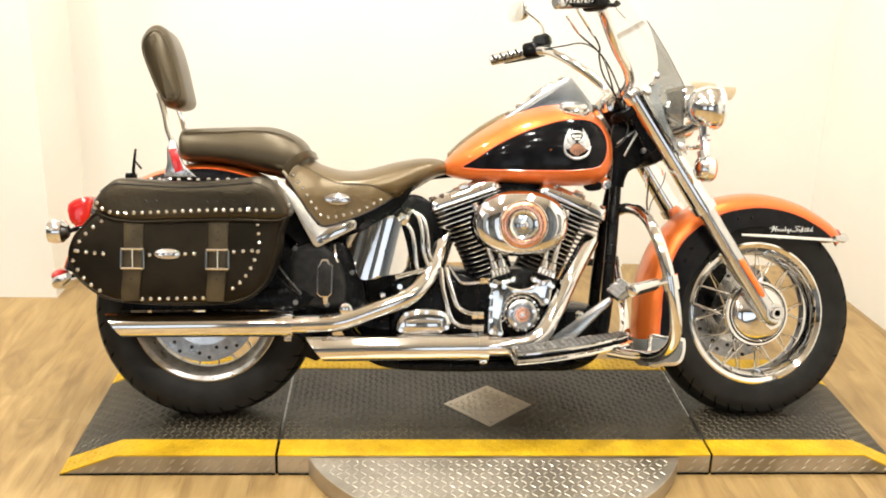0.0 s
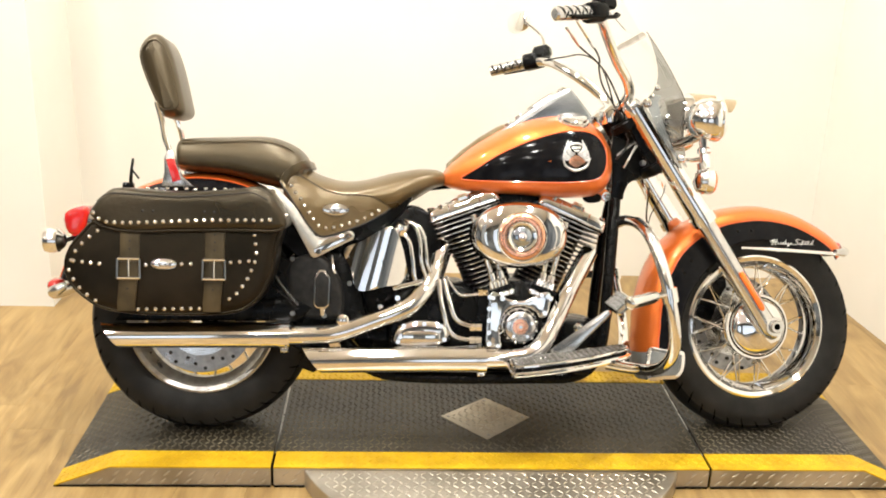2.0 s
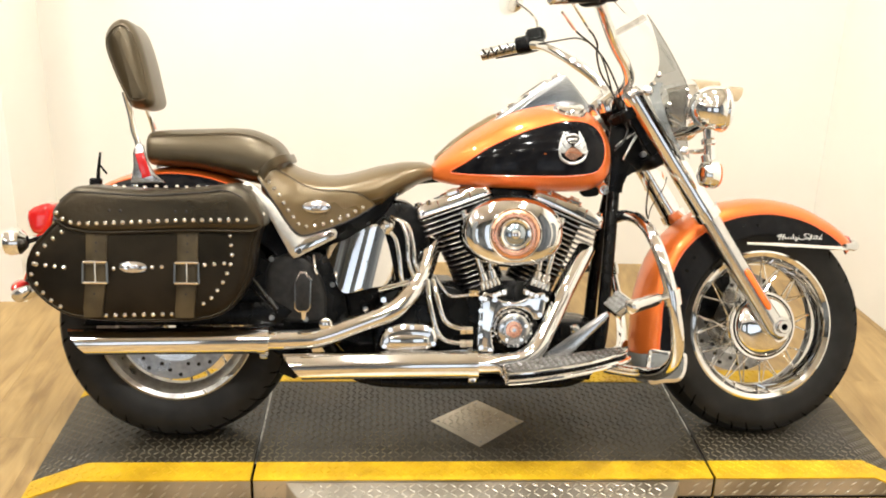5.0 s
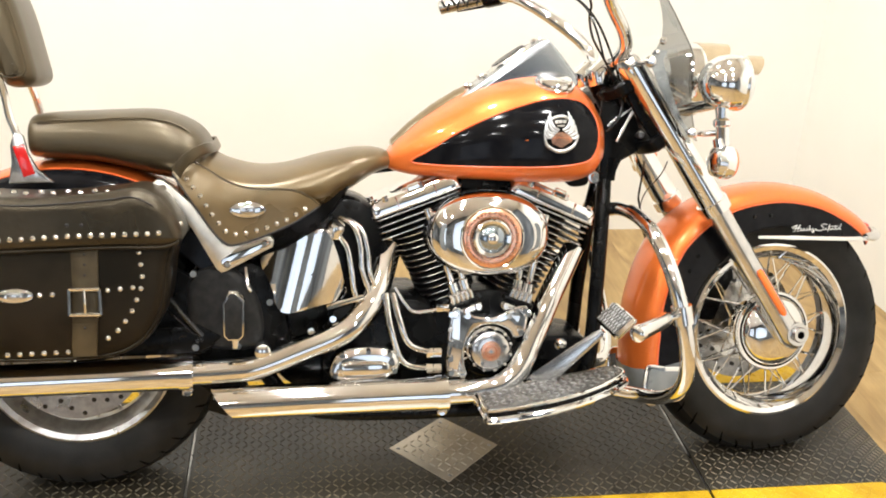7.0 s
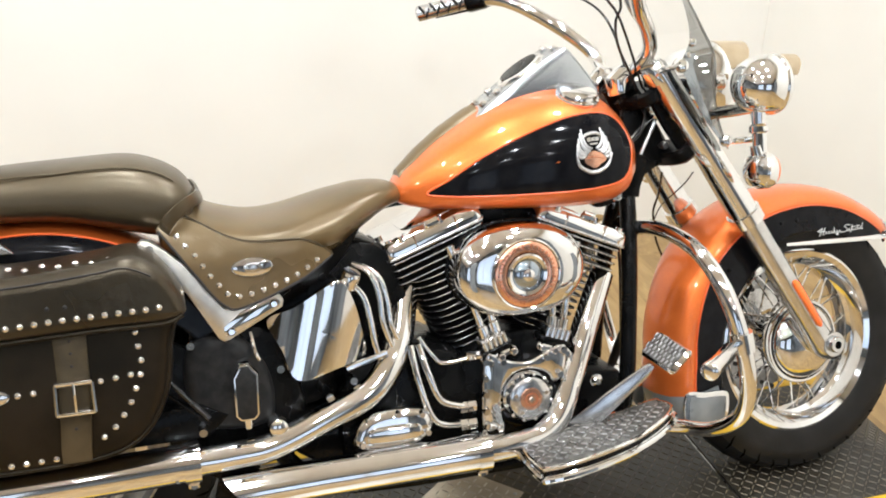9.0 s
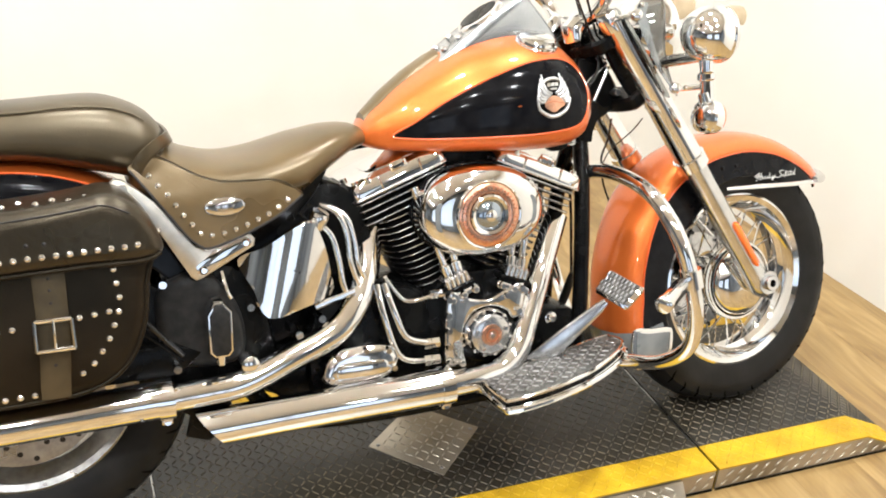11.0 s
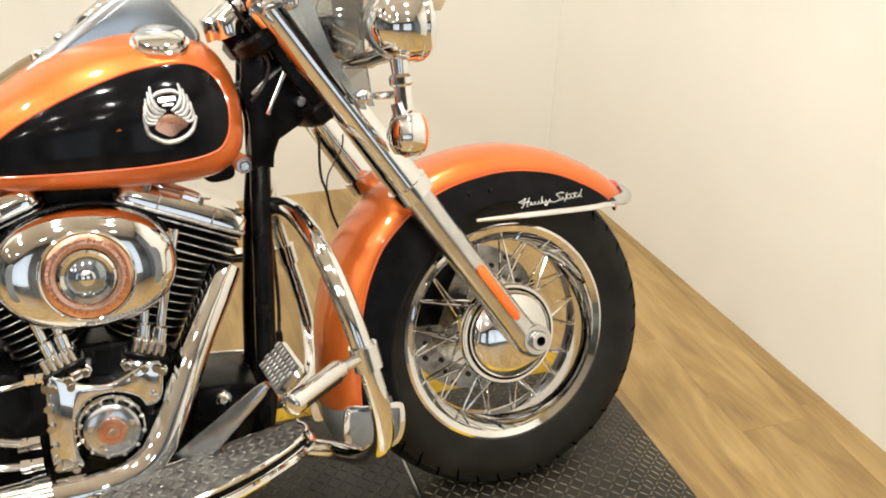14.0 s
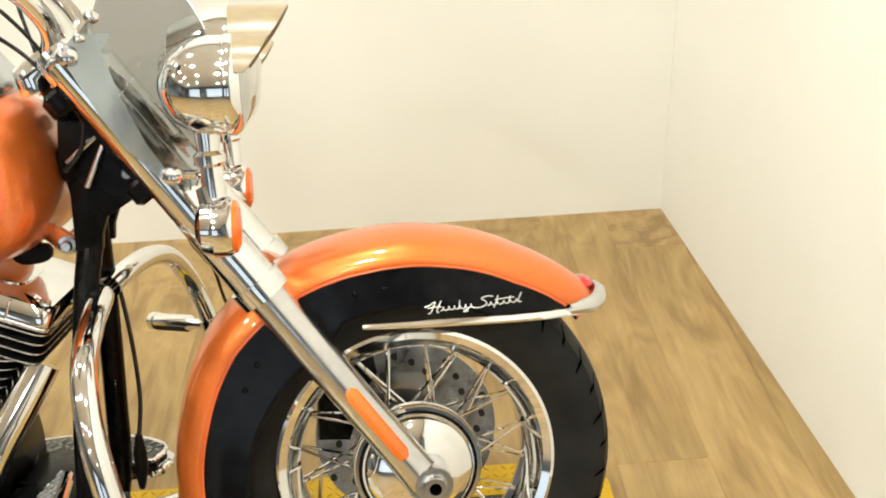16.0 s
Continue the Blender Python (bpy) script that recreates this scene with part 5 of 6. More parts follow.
# engine
CYL = {-1: (Vector((0.868, 0, 0.195)), -20.0), 1: (Vector((0.823, 0, 0.190)), 23.0)}


def cylinder(name, way, label):
    foot, tilt = CYL[way]
    m = Matrix.Translation(foot) @ Matrix.Rotation(radians(tilt), 4, "Y")
    core = [[(x, y, s) for x, y in oval(0, 0, 0.066, 0.072, 24)] for s in (0.15, 0.457)]
    cyl = add(name, moved(loft(core), m), FIN, label)
    for k in range(20):
        s = 0.190 + 0.0139 * k
        head = k >= 16
        w, b, power = (0.101, 0.100, 12) if head else (0.052 + 0.026 * k / 15, 0.094, 3.2)
        o = oval(0, 0, w, b, 40, power)
        i = oval(0, 0, w - 0.004, b - 0.004, 40, power)
        body = [[(x, y, s - 0.0028) for x, y in i], [(x, y, s - 0.0019) for x, y in o], [(x, y, s + 0.0019) for x, y in o], [(x, y, s + 0.0028) for x, y in i]]
        part("fin", moved(loft(body), m), FIN, cyl, "black cooling fin")
        h = 0.0011 if head else 0.0008
        edge = [[(x * 1.005, y * 1.005, s - h) for x, y in o], [(x * 1.008, y * 1.008, s) for x, y in o], [(x * 1.005, y * 1.005, s + h) for x, y in o]]
        part("machined_rim", moved(loft(edge, cap=False), m), FIN_EDGE, cyl, "bright machined fin edge")
    box = [[(x, y, s) for x, y in oval(0, 0, a, b, 56, 16)] for s, a, b in ((0.461, 0.096, 0.098), (0.463, 0.101, 0.103), (0.469, 0.102, 0.104), (0.486, 0.100, 0.102), (0.493, 0.095, 0.097), (0.495, 0.05, 0.06))]
    rocker = part("rocker_cover", moved(loft(box), m), CHROME, cyl, "chrome rocker cover", sharp=50)
    lid_ = [[(x - way * 0.024, y, s) for x, y in oval(0, 0, a, b, 40, 4)] for s, a, b in ((0.486, 0.070, 0.060), (0.490, 0.072, 0.062), (0.497, 0.070, 0.060), (0.501, 0.060, 0.050), (0.502, 0.03, 0.03))]
    part("rocker_lid", moved(loft(lid_), m), CHROME, rocker, "chrome upper lid", sharp=50)
    part("flange", moved(loft([[(x, y, s) for x, y in oval(0, 0, a, b, 56, 16)] for s, a, b in ((0.4615, 0.1030, 0.1050), (0.4630, 0.1040, 0.1060), (0.4655, 0.1040, 0.1060), (0.4670, 0.1030, 0.1050))], cap=False), m), FIN_EDGE, rocker, "bright lower flange")
    part("hinge", moved(merge(block((0.004, -0.098, 0.497), (0.030, 0.014, 0.012), 0.003), tube([(-0.008, -0.098, 0.503), (0.016, -0.098, 0.503)], 0.005, 8, 1)), m), CHROME, rocker, "small chrome bracket")
    for x in (-0.040, 0.046):
        part("joint", moved(block((x, -0.1025, 0.476), (0.0030, 0.006, 0.034), 0.0012), m), CHROME, rocker)
    part("gasket", moved(loft([[(x, y, s) for x, y in oval(0, 0, 0.0985, 0.1005, 40, 9)] for s in (0.4560, 0.4605)]), m), BLACK_METAL, rocker)
    for x, y, z in ((-0.085, -0.088, 0.499), (0.085, -0.088, 0.499), (-0.062, -0.100, 0.500), (0.02, -0.100, 0.503), (-0.09, -0.02, 0.499)):
        part("bolt", moved(merge(tube([(x, y * 0.93, z - 0.012), (x, y * 0.93, z)], 0.0068, 10, 1), tube([(x, y * 0.93, z - 0.012), (x, y * 0.93, z - 0.008)], 0.0095, 10, 1)), m), CHROME, rocker)
    return cyl


cylinder("rear_cylinder", -1, "black finned rear cylinder with a chrome rocker cover")
cylinder("front_cylinder", 1, "black finned front cylinder with a chrome rocker cover")
case = add("crankcase", slab(smooth_poly([(0.74, 0.36), (0.77, 0.42), (0.866, 0.44), (0.96, 0.42), (0.985, 0.34), (0.97, 0.24), (0.92, 0.19), (0.80, 0.19), (0.75, 0.25)], 4), -0.115, 0.13, 0.012), BLACK_METAL, "black and chrome engine crankcase")
COVER = smooth_poly([(0.779, 0.410), (0.804, 0.406), (0.829, 0.393), (0.866, 0.388), (0.900, 0.402), (0.923, 0.413), (0.945, 0.411), (0.943, 0.371), (0.936, 0.348), (0.916, 0.340), (0.905, 0.357), (0.875, 0.371), (0.843, 0.369), (0.822, 0.354), (0.809, 0.324), (0.810, 0.282), (0.815, 0.259), (0.789, 0.254), (0.769, 0.262), (0.769, 0.320)], 3)
cover = part("cam_cover", slab(COVER, -0.157, -0.11, 0.006, 3), CHROME, case, "chrome cam cover", sharp=50)
tc = (0.861, 0, 0.319)
part("timer_housing", lathe([(0.066, -0.10), (0.066, -0.140), (0.058, -0.146), (0.050, -0.147)], tc, 40), BLACK_METAL, case, "black timer housing")
part("timer_ring", lathe([(0.051, -0.140), (0.0505, -0.160), (0.047, -0.167), (0.044, -0.160)], tc, 40), CHROME, case)
part("timer_cover", lathe([(0.0, -0.178), (0.018, -0.178), (0.0185, -0.176), (0.036, -0.176), (0.041, -0.173), (0.043, -0.158)], tc, 40), SATIN, case, "round brushed timer cover")
for k in range(7):
    a = radians(118 + 14 * k)
    part("timer_fin", block((tc[0] + 0.058 * math.cos(a), -0.150, tc[2] + 0.058 * math.sin(a)), (0.013, 0.012, 0.0035), 0.001, Matrix.Rotation(-a, 4, "Y")), CHROME, case)
for k in range(12):
    a = radians(15 + 30 * k)
    part("bump", ball((tc[0] + 0.0462 * math.cos(a), -0.1645, tc[2] + 0.0462 * math.sin(a)), (0.0045, 0.004, 0.0045), 10, 6), CHROME, case)
part("timer_badge", lathe([(0.0, -0.180), (0.014, -0.180), (0.021, -0.1795), (0.022, -0.176)], tc, 32), COPPER, case, "copper-coloured badge")
part("timer_mark", lathe([(0.011, -0.1808), (0.0130, -0.1808), (0.0130, -0.179), (0.011, -0.179)], tc, 32, closed=True), COPPER_DARK, case)
part("timer_centre", slab([(0.855, 0.319), (0.861, 0.325), (0.867, 0.319), (0.861, 0.313)], -0.182, -0.179, 0.0008, 1), SATIN, case)
for k in range(5):
    a = radians(90 + 72 * k)
    part("screw", lathe([(0.0, -0.180), (0.004, -0.180), (0.0045, -0.175)], (tc[0] + 0.032 * math.cos(a), 0, tc[2] + 0.032 * math.sin(a)), 10), CHROME, case)
for x, z in ((0.777, 0.398), (0.776, 0.366), (0.776, 0.334), (0.776, 0.300), (0.778, 0.270), (0.802, 0.263), (0.812, 0.394), (0.936, 0.402), (0.928, 0.356), (0.902, 0.392)):
    part("screw", lathe([(0.0, -0.166), (0.006, -0.166), (0.0068, -0.162), (0.0068, -0.15)], (x, 0, z), 12), CHROME, case)
# lifter blocks and pushrod tubes
for s, bx in ((-1, 0.805), (1, 0.925)):
    m = Matrix.Translation((bx, -0.128, 0.42)) @ Matrix.Rotation(radians(20 * s), 4, "Y")
    blk = part("lifter_block", moved(block((0, 0, 0.014), (0.050, 0.046, 0.018), 0.004), m), SATIN, case, "fluted metal lifter block")
    for k in range(5):
        part("rib", moved(tube([(-0.021 + 0.0105 * k, -0.022, 0.005), (-0.021 + 0.0105 * k, -0.022, 0.022), (-0.021 + 0.0105 * k, -0.020, 0.024)], [0.0047, 0.0047, 0.0035], 8, 1), m), SATIN, blk)
    part("gasket", moved(block((0, -0.002, -0.002), (0.066, 0.052, 0.012), 0.003), m), BLACK_METAL, blk, "black band")
    part("flange", moved(block((0, -0.004, -0.017), (0.070, 0.048, 0.016), 0.005), m), CHROME, blk, "chrome flange")
    for dx in (-0.026, 0.0, 0.026):
        part("bolt", moved(tube([(dx, -0.024, -0.017), (dx, -0.034, -0.017), (dx, -0.036, -0.017)], [0.0075, 0.0075, 0.005], 10, 1), m), CHROME, blk)
    for dx in (-0.009, 0.014):
        p = m @ Vector((dx, 0, 0.02))
        q = CYL[s][0] + Matrix.Rotation(radians(CYL[s][1]), 4, "Y") @ Vector((dx * 1.6 - s * 0.03, -0.106, 0.445))
        part("pushrod_tube", tube([p, p.lerp(q, 0.12), p.lerp(q, 0.14), p.lerp(q, 0.55), p.lerp(q, 0.57), q], [0.0112, 0.0112, 0.0078, 0.0078, 0.0096, 0.0096], 14, 1), CHROME, case, "chrome pushrod tube")

# air cleaner
AC = (0.857, 0.566)
ac_rings = []
for s, b in ((1.0, -0.100), (1.0, -0.142), (0.985, -0.152), (0.93, -0.163), (0.84, -0.170), (0.70, -0.174), (0.5, -0.176), (0.05, -0.176)):
    ac_rings.append([(x, b, z) for x, z in oval(AC[0], AC[1], 0.131 * s, 0.0905 * s, 56, 2.15)])
air = add("air_cleaner", loft(ac_rings), CHROME, "oval chrome air cleaner with a copper-coloured ring", sharp=60)
part("backing_plate", slab(oval(AC[0], AC[1], 0.135, 0.094, 48, 2.15), -0.108, -0.096, 0.004), BLACK_METAL, air, "black backing plate")
acc = (AC[0] + 0.002, 0, AC[1] - 0.002)
part("ring", lathe([(0.041, -0.1745), (0.042, -0.181), (0.0430, -0.1822), (0.048, -0.1830), (0.054, -0.1828), (0.059, -0.1816), (0.0625, -0.1800), (0.0640, -0.174)], acc, 64), COPPER, air, "copper-coloured ring with engraved marks")
part("outer_ring", lathe([(0.0635, -0.172), (0.0640, -0.1805), (0.0660, -0.1815), (0.0680, -0.1800), (0.0690, -0.172)], acc, 64), CHROME, air, "thin chrome ring")
part("inner_ring", lathe([(0.030, -0.176), (0.0315, -0.185), (0.037, -0.187), (0.0405, -0.184), (0.0412, -0.176)], acc, 48), CHROME, air)
part("centre_dome", lathe([(0.0, -0.188), (0.012, -0.1875), (0.024, -0.184), (0.031, -0.178)], acc, 40), LENS_BLUE, air, "dark glossy centre")
part("centre_badge", lathe([(0.0, -0.192), (0.008, -0.192), (0.0115, -0.190), (0.013, -0.186)], acc, 24), CHROME, air)
marks = []
for k in range(40):
    a = 2 * math.pi * k / 40
    if k % 10 == 0:
        continue
    marks.append(moved(block((0.0535, 0, 0), (0.0075 if k % 2 else 0.005, 0.0012, 0.0022), 0.0003), Matrix.Translation((acc[0], -0.1829, acc[2])) @ Matrix.Rotation(-a, 4, "Y")))
part("ring_marks", merge(*marks), COPPER_DARK, air, "engraved marks", kind="stuff")
for s in (-1, 1):
    part("vent", slab(oval(AC[0] + s * 0.088, AC[1], 0.020, 0.030, 24, 3), -0.1725, -0.162, 0.003), GREY_PLATE, air, "smooth side inset")

# gearbox, oil tank, battery side
gear = add("gearbox", slab(smooth_poly([(0.50, 0.26), (0.52, 0.40), (0.62, 0.425), (0.74, 0.41), (0.76, 0.26), (0.70, 0.20), (0.54, 0.20)], 3), -0.12, 0.12, 0.02), BLACK_METAL, "black gearbox with a chrome side cover")
gc = part("side_cover", slab(smooth_poly([(0.515, 0.272), (0.53, 0.312), (0.57, 0.33), (0.63, 0.330), (0.662, 0.315), (0.668, 0.285), (0.645, 0.262), (0.60, 0.252), (0.55, 0.254)], 4), -0.172, -0.11, 0.016, 3), CHROME, gear, "chrome gearbox side cover", sharp=60)
part("cover_rib", slab(oval(0.592, 0.288, 0.052, 0.016, 28, 4), -0.182, -0.168, 0.006, 2), CHROME, gc)
for x, z in ((0.53, 0.275), (0.545, 0.318), (0.645, 0.318), (0.655, 0.282), (0.60, 0.258), (0.60, 0.324)):
    part("screw", lathe([(0.0, -0.179), (0.0055, -0.179), (0.0062, -0.175), (0.0062, -0.16)], (x, 0, z), 10), CHROME, gc)
OIL = [(0.376, 0.526), (0.426, 0.552), (0.482, 0.586), (0.512, 0.592), (0.535, 0.552), (0.552, 0.480), (0.554, 0.440), (0.490, 0.427), (0.420, 0.417), (0.398, 0.472)]
def oil_b(x, z):
    u = (x + 0.25 * (0.49 - z) - 0.470) / 0.090
    return 0.165 - 0.034 * u * u


OIL_P = [(x, z - 0.008) for x, z in smooth_poly(OIL, 5)]
oil = add("oil_tank", merge(decal(OIL_P, (0.484, 0.49), oil_b, 0.0, 0.02, 0.975, -1, 12), loft([[(0.484 + (x - 0.484) * s, -(oil_b(x, z) - o), 0.49 + (z - 0.49) * s) for x, z in OIL_P] for s, o in ((0.975, 0.0), (0.995, 0.004), (1.0, 0.012), (0.99, 0.08))], cap=False)), CHROME, "bulged chrome oil tank cover", sharp=50)
part("oil_cap", lathe([(0.0, -0.03), (0.016, -0.03), (0.02, -0.024), (0.02, 0.0)], (0.530, -0.115, 0.565), 16, axis=(-0.3, 0.3, -0.85)), CHROME, oil)
add("battery_box", slab(smooth_poly([(0.235, 0.29), (0.25, 0.48), (0.30, 0.51), (0.37, 0.51), (0.42, 0.44), (0.44, 0.30), (0.36, 0.27)], 3), -0.128, 0.12, 0.02), BLACK_METAL, "black side box behind the oil tank")
FRAMEP = [(0.305, 0.376), (0.305, 0.445), (0.312, 0.456), (0.318, 0.468), (0.334, 0.468), (0.340, 0.458), (0.349, 0.448), (0.347, 0.376), (0.338, 0.366), (0.314, 0.366)]
res = add("brake_reservoir", slab(FRAMEP, -0.215, -0.165, 0.004), CHROME, "chrome-framed rear brake reservoir")
part("face", slab(inset(FRAMEP, 0.0040), -0.2175, -0.205, 0.002), PLASTIC, res, "black face")
part("spout", tube([(0.327, -0.19, 0.37), (0.327, -0.19, 0.345)], [0.009, 0.006], 12, 1), CHROME, res)
for x, z, b in ((0.249, 0.351, 0.195), (0.527, 0.389, 0.135), (0.481, 0.364, 0.135), (0.396, 0.426, 0.125), (0.242, 0.491, 0.135), (0.264, 0.478, 0.135), (0.33, 0.340, 0.15)):
    add("bolt", lathe([(0.0, -b - 0.008), (0.007, -b - 0.008), (0.0085, -b - 0.004), (0.0085, -b + 0.05)], (x, 0, z), 12), CHROME)
add("pivot_cap", lathe([(0.0, -0.178), (0.010, -0.1775), (0.016, -0.174), (0.0185, -0.168), (0.0185, -0.14)], (0.381, 0, 0.330), 20), CHROME, "domed chrome pivot cap")
add("brace_rod", tube([(0.515, -0.14, 0.414), (0.592, -0.14, 0.436)], 0.0062, 10, 1), CHROME, "short chrome brace rod")
add("side_cover", pillow(smooth_poly([(0.228, 0.466), (0.256, 0.496), (0.320, 0.503), (0.371, 0.440), (0.384, 0.366), (0.358, 0.327), (0.246, 0.340), (0.226, 0.412)], 4), (0.305, 0.415), lambda x, z: 0.136 + 0.012 * (1 - ((x - 0.305) / 0.09) ** 2), 0.10, 0.018), PLASTIC, "rounded black side cover behind the reservoir", sharp=60)
add("brake_pipe", tube([(0.348, -0.128, 0.500), (0.352, -0.150, 0.470), (0.358, -0.150, 0.455)], 0.0042, 10, 4), CHROME, "short chrome pipe")
add("seat_base", slab(smooth_poly([(0.22, 0.665), (0.24, 0.56), (0.30, 0.50), (0.40, 0.50), (0.49, 0.57), (0.535, 0.615), (0.57, 0.675), (0.54, 0.68), (0.44, 0.635), (0.34, 0.625)], 3), -0.098, 0.098, 0.015), BLACK_METAL, "black seat base and frame rail")
add("lower_frame", slab(smooth_poly([(0.38, 0.30), (0.46, 0.215), (0.60, 0.182), (0.80, 0.176), (0.94, 0.184), (1.04, 0.212), (1.02, 0.24), (0.80, 0.25), (0.60, 0.28), (0.46, 0.33)], 3), -0.095, 0.095, 0.015), BLACK_METAL, "black lower frame and sump")
add("stay_rod", tube([(0.185, -0.17, 0.430), (0.262, -0.19, 0.362)], 0.0032, 8, 1), BLACK_METAL, "thin black stay rod")
add("bag_support", slab([(0.10, 0.33), (0.27, 0.33), (0.28, 0.46), (0.20, 0.50), (0.12, 0.46)], -0.122, -0.100, 0.006), BLACK_METAL, "black bracket behind the saddlebag")
add("bag_rail", slab([(-0.23, 0.318), (0.26, 0.322), (0.30, 0.36), (0.25, 0.385), (-0.20, 0.362)], -0.150, -0.125, 0.006), BLACK_METAL, "black rail under the saddlebag")
add("starter", slab(smooth_poly([(0.565, 0.38), (0.575, 0.425), (0.66, 0.428), (0.735, 0.415), (0.75, 0.38), (0.66, 0.36)], 3), -0.075, 0.10, 0.02), BLACK_METAL, "black starter and gearbox top")
add("coil_cover", slab(smooth_poly([(0.80, 0.66), (0.83, 0.69), (0.90, 0.69), (0.93, 0.66), (0.90, 0.60), (0.83, 0.60)], 3), -0.06, 0.06, 0.01), BLACK_METAL, "black cover between the cylinders")
add("battery_cover", slab(smooth_poly([(0.38, 0.34), (0.38, 0.55), (0.50, 0.60), (0.55, 0.638), (0.60, 0.628), (0.634, 0.585), (0.652, 0.52), (0.640, 0.462), (0.61, 0.38)], 3), -0.085, 0.085, 0.012), BLACK_METAL, "black battery cover behind the oil tank")
mount = add("front_engine_mount", slab(smooth_poly([(0.975, 0.215), (0.985, 0.305), (1.004, 0.326), (1.082, 0.322), (1.094, 0.300), (1.088, 0.225), (1.06, 0.195), (1.00, 0.195)], 3), -0.088, 0.088, 0.010), BLACK_METAL, "black front engine mount with a chrome bolt")
part("bolt", lathe([(0.0, -0.103), (0.006, -0.103), (0.0095, -0.100), (0.0105, -0.094), (0.0135, -0.0935), (0.0135, -0.085)], (1.035, 0, 0.307), 20), CHROME, mount, "chrome bolt with a washer")
# side strut with chrome cover
STRUT = [(0.169, 0.680), (0.178, 0.687), (0.190, 0.685), (0.209, 0.671), (0.240, 0.642), (0.262, 0.614), (0.303, 0.556), (0.327, 0.552), (0.388, 0.572), (0.402, 0.569), (0.408, 0.560), (0.405, 0.548), (0.309, 0.498), (0.300, 0.496), (0.291, 0.503), (0.277, 0.528), (0.244, 0.588), (0.198, 0.646), (0.176, 0.668)]
strut = add("seat_strut", slab(STRUT, -0.156, -0.134, 0.0015, 2), BRUSHED, "polished metal strut cover under the seat")
cover_ = part("end_cover", slab([(0.312, 0.505), (0.400, 0.551), (0.402, 0.560), (0.394, 0.566), (0.380, 0.563), (0.330, 0.546), (0.300, 0.522), (0.302, 0.508)], -0.160, -0.154, 0.002, 2), CHROME, strut, "chrome end cover")
for x, z in ((0.313, 0.514), (0.390, 0.556)):
    part("bolt", lathe([(0.0, -0.165), (0.005, -0.165), (0.0075, -0.162), (0.0078, -0.156)], (x, 0, z), 14), CHROME, cover_)
part("bolt", lathe([(0.0, -0.160), (0.008, -0.160), (0.010, -0.156), (0.010, -0.144)], (0.189, 0, 0.670), 14), CHROME, strut)

# frame
fr = add("frame", merge(tube([(1.150, 0, 0.72), (1.135, -0.045, 0.60), (1.118, -0.075, 0.42), (1.100, -0.085, 0.25), (1.04, -0.09, 0.175), (0.90, -0.095, 0.165), (0.60, -0.10, 0.165), (0.45, -0.10, 0.19), (0.36, -0.11, 0.30)], 0.017, 14, 5)), BLACK_METAL, "black tubular frame")
for geo in (tube([(1.150, 0, 0.72), (1.135, 0.045, 0.60), (1.118, 0.075, 0.42), (1.100, 0.085, 0.25), (1.04, 0.09, 0.175), (0.90, 0.095, 0.165), (0.60, 0.10, 0.165), (0.45, 0.10, 0.19), (0.36, 0.11, 0.30)], 0.017, 14, 5), tube([(1.16, 0, 0.80), (0.95, 0, 0.725), (0.65, 0, 0.708), (0.50, 0, 0.66), (0.36, 0, 0.45), (0.36, 0, 0.30)], 0.022, 14, 5)):
    part("tube", geo, BLACK_METAL, fr)
for side in (-1, 1):
    part("swingarm", tube([(0.42, side * 0.10, 0.30), (0.25, side * 0.115, 0.36), (0.0, side * 0.118, 0.315)], [0.02, 0.022, 0.02], 12, 4), BLACK_METAL, fr)
    part("upper_stay", tube([(0.42, side * 0.08, 0.54), (0.25, side * 0.09, 0.46), (-0.02, side * 0.10, 0.33)], 0.015, 12, 4), BLACK_METAL, fr)
    part("gusset", slab([(1.128, 0.668), (1.132, 0.745), (1.124, 0.800), (1.130, 0.850), (1.165, 0.872), (1.205, 0.815), (1.232, 0.752), (1.224, 0.740), (1.177, 0.713), (1.167, 0.690), (1.164, 0.668)], side * 0.03 - 0.008, side * 0.03 + 0.008, 0.003), BLACK_METAL, fr)

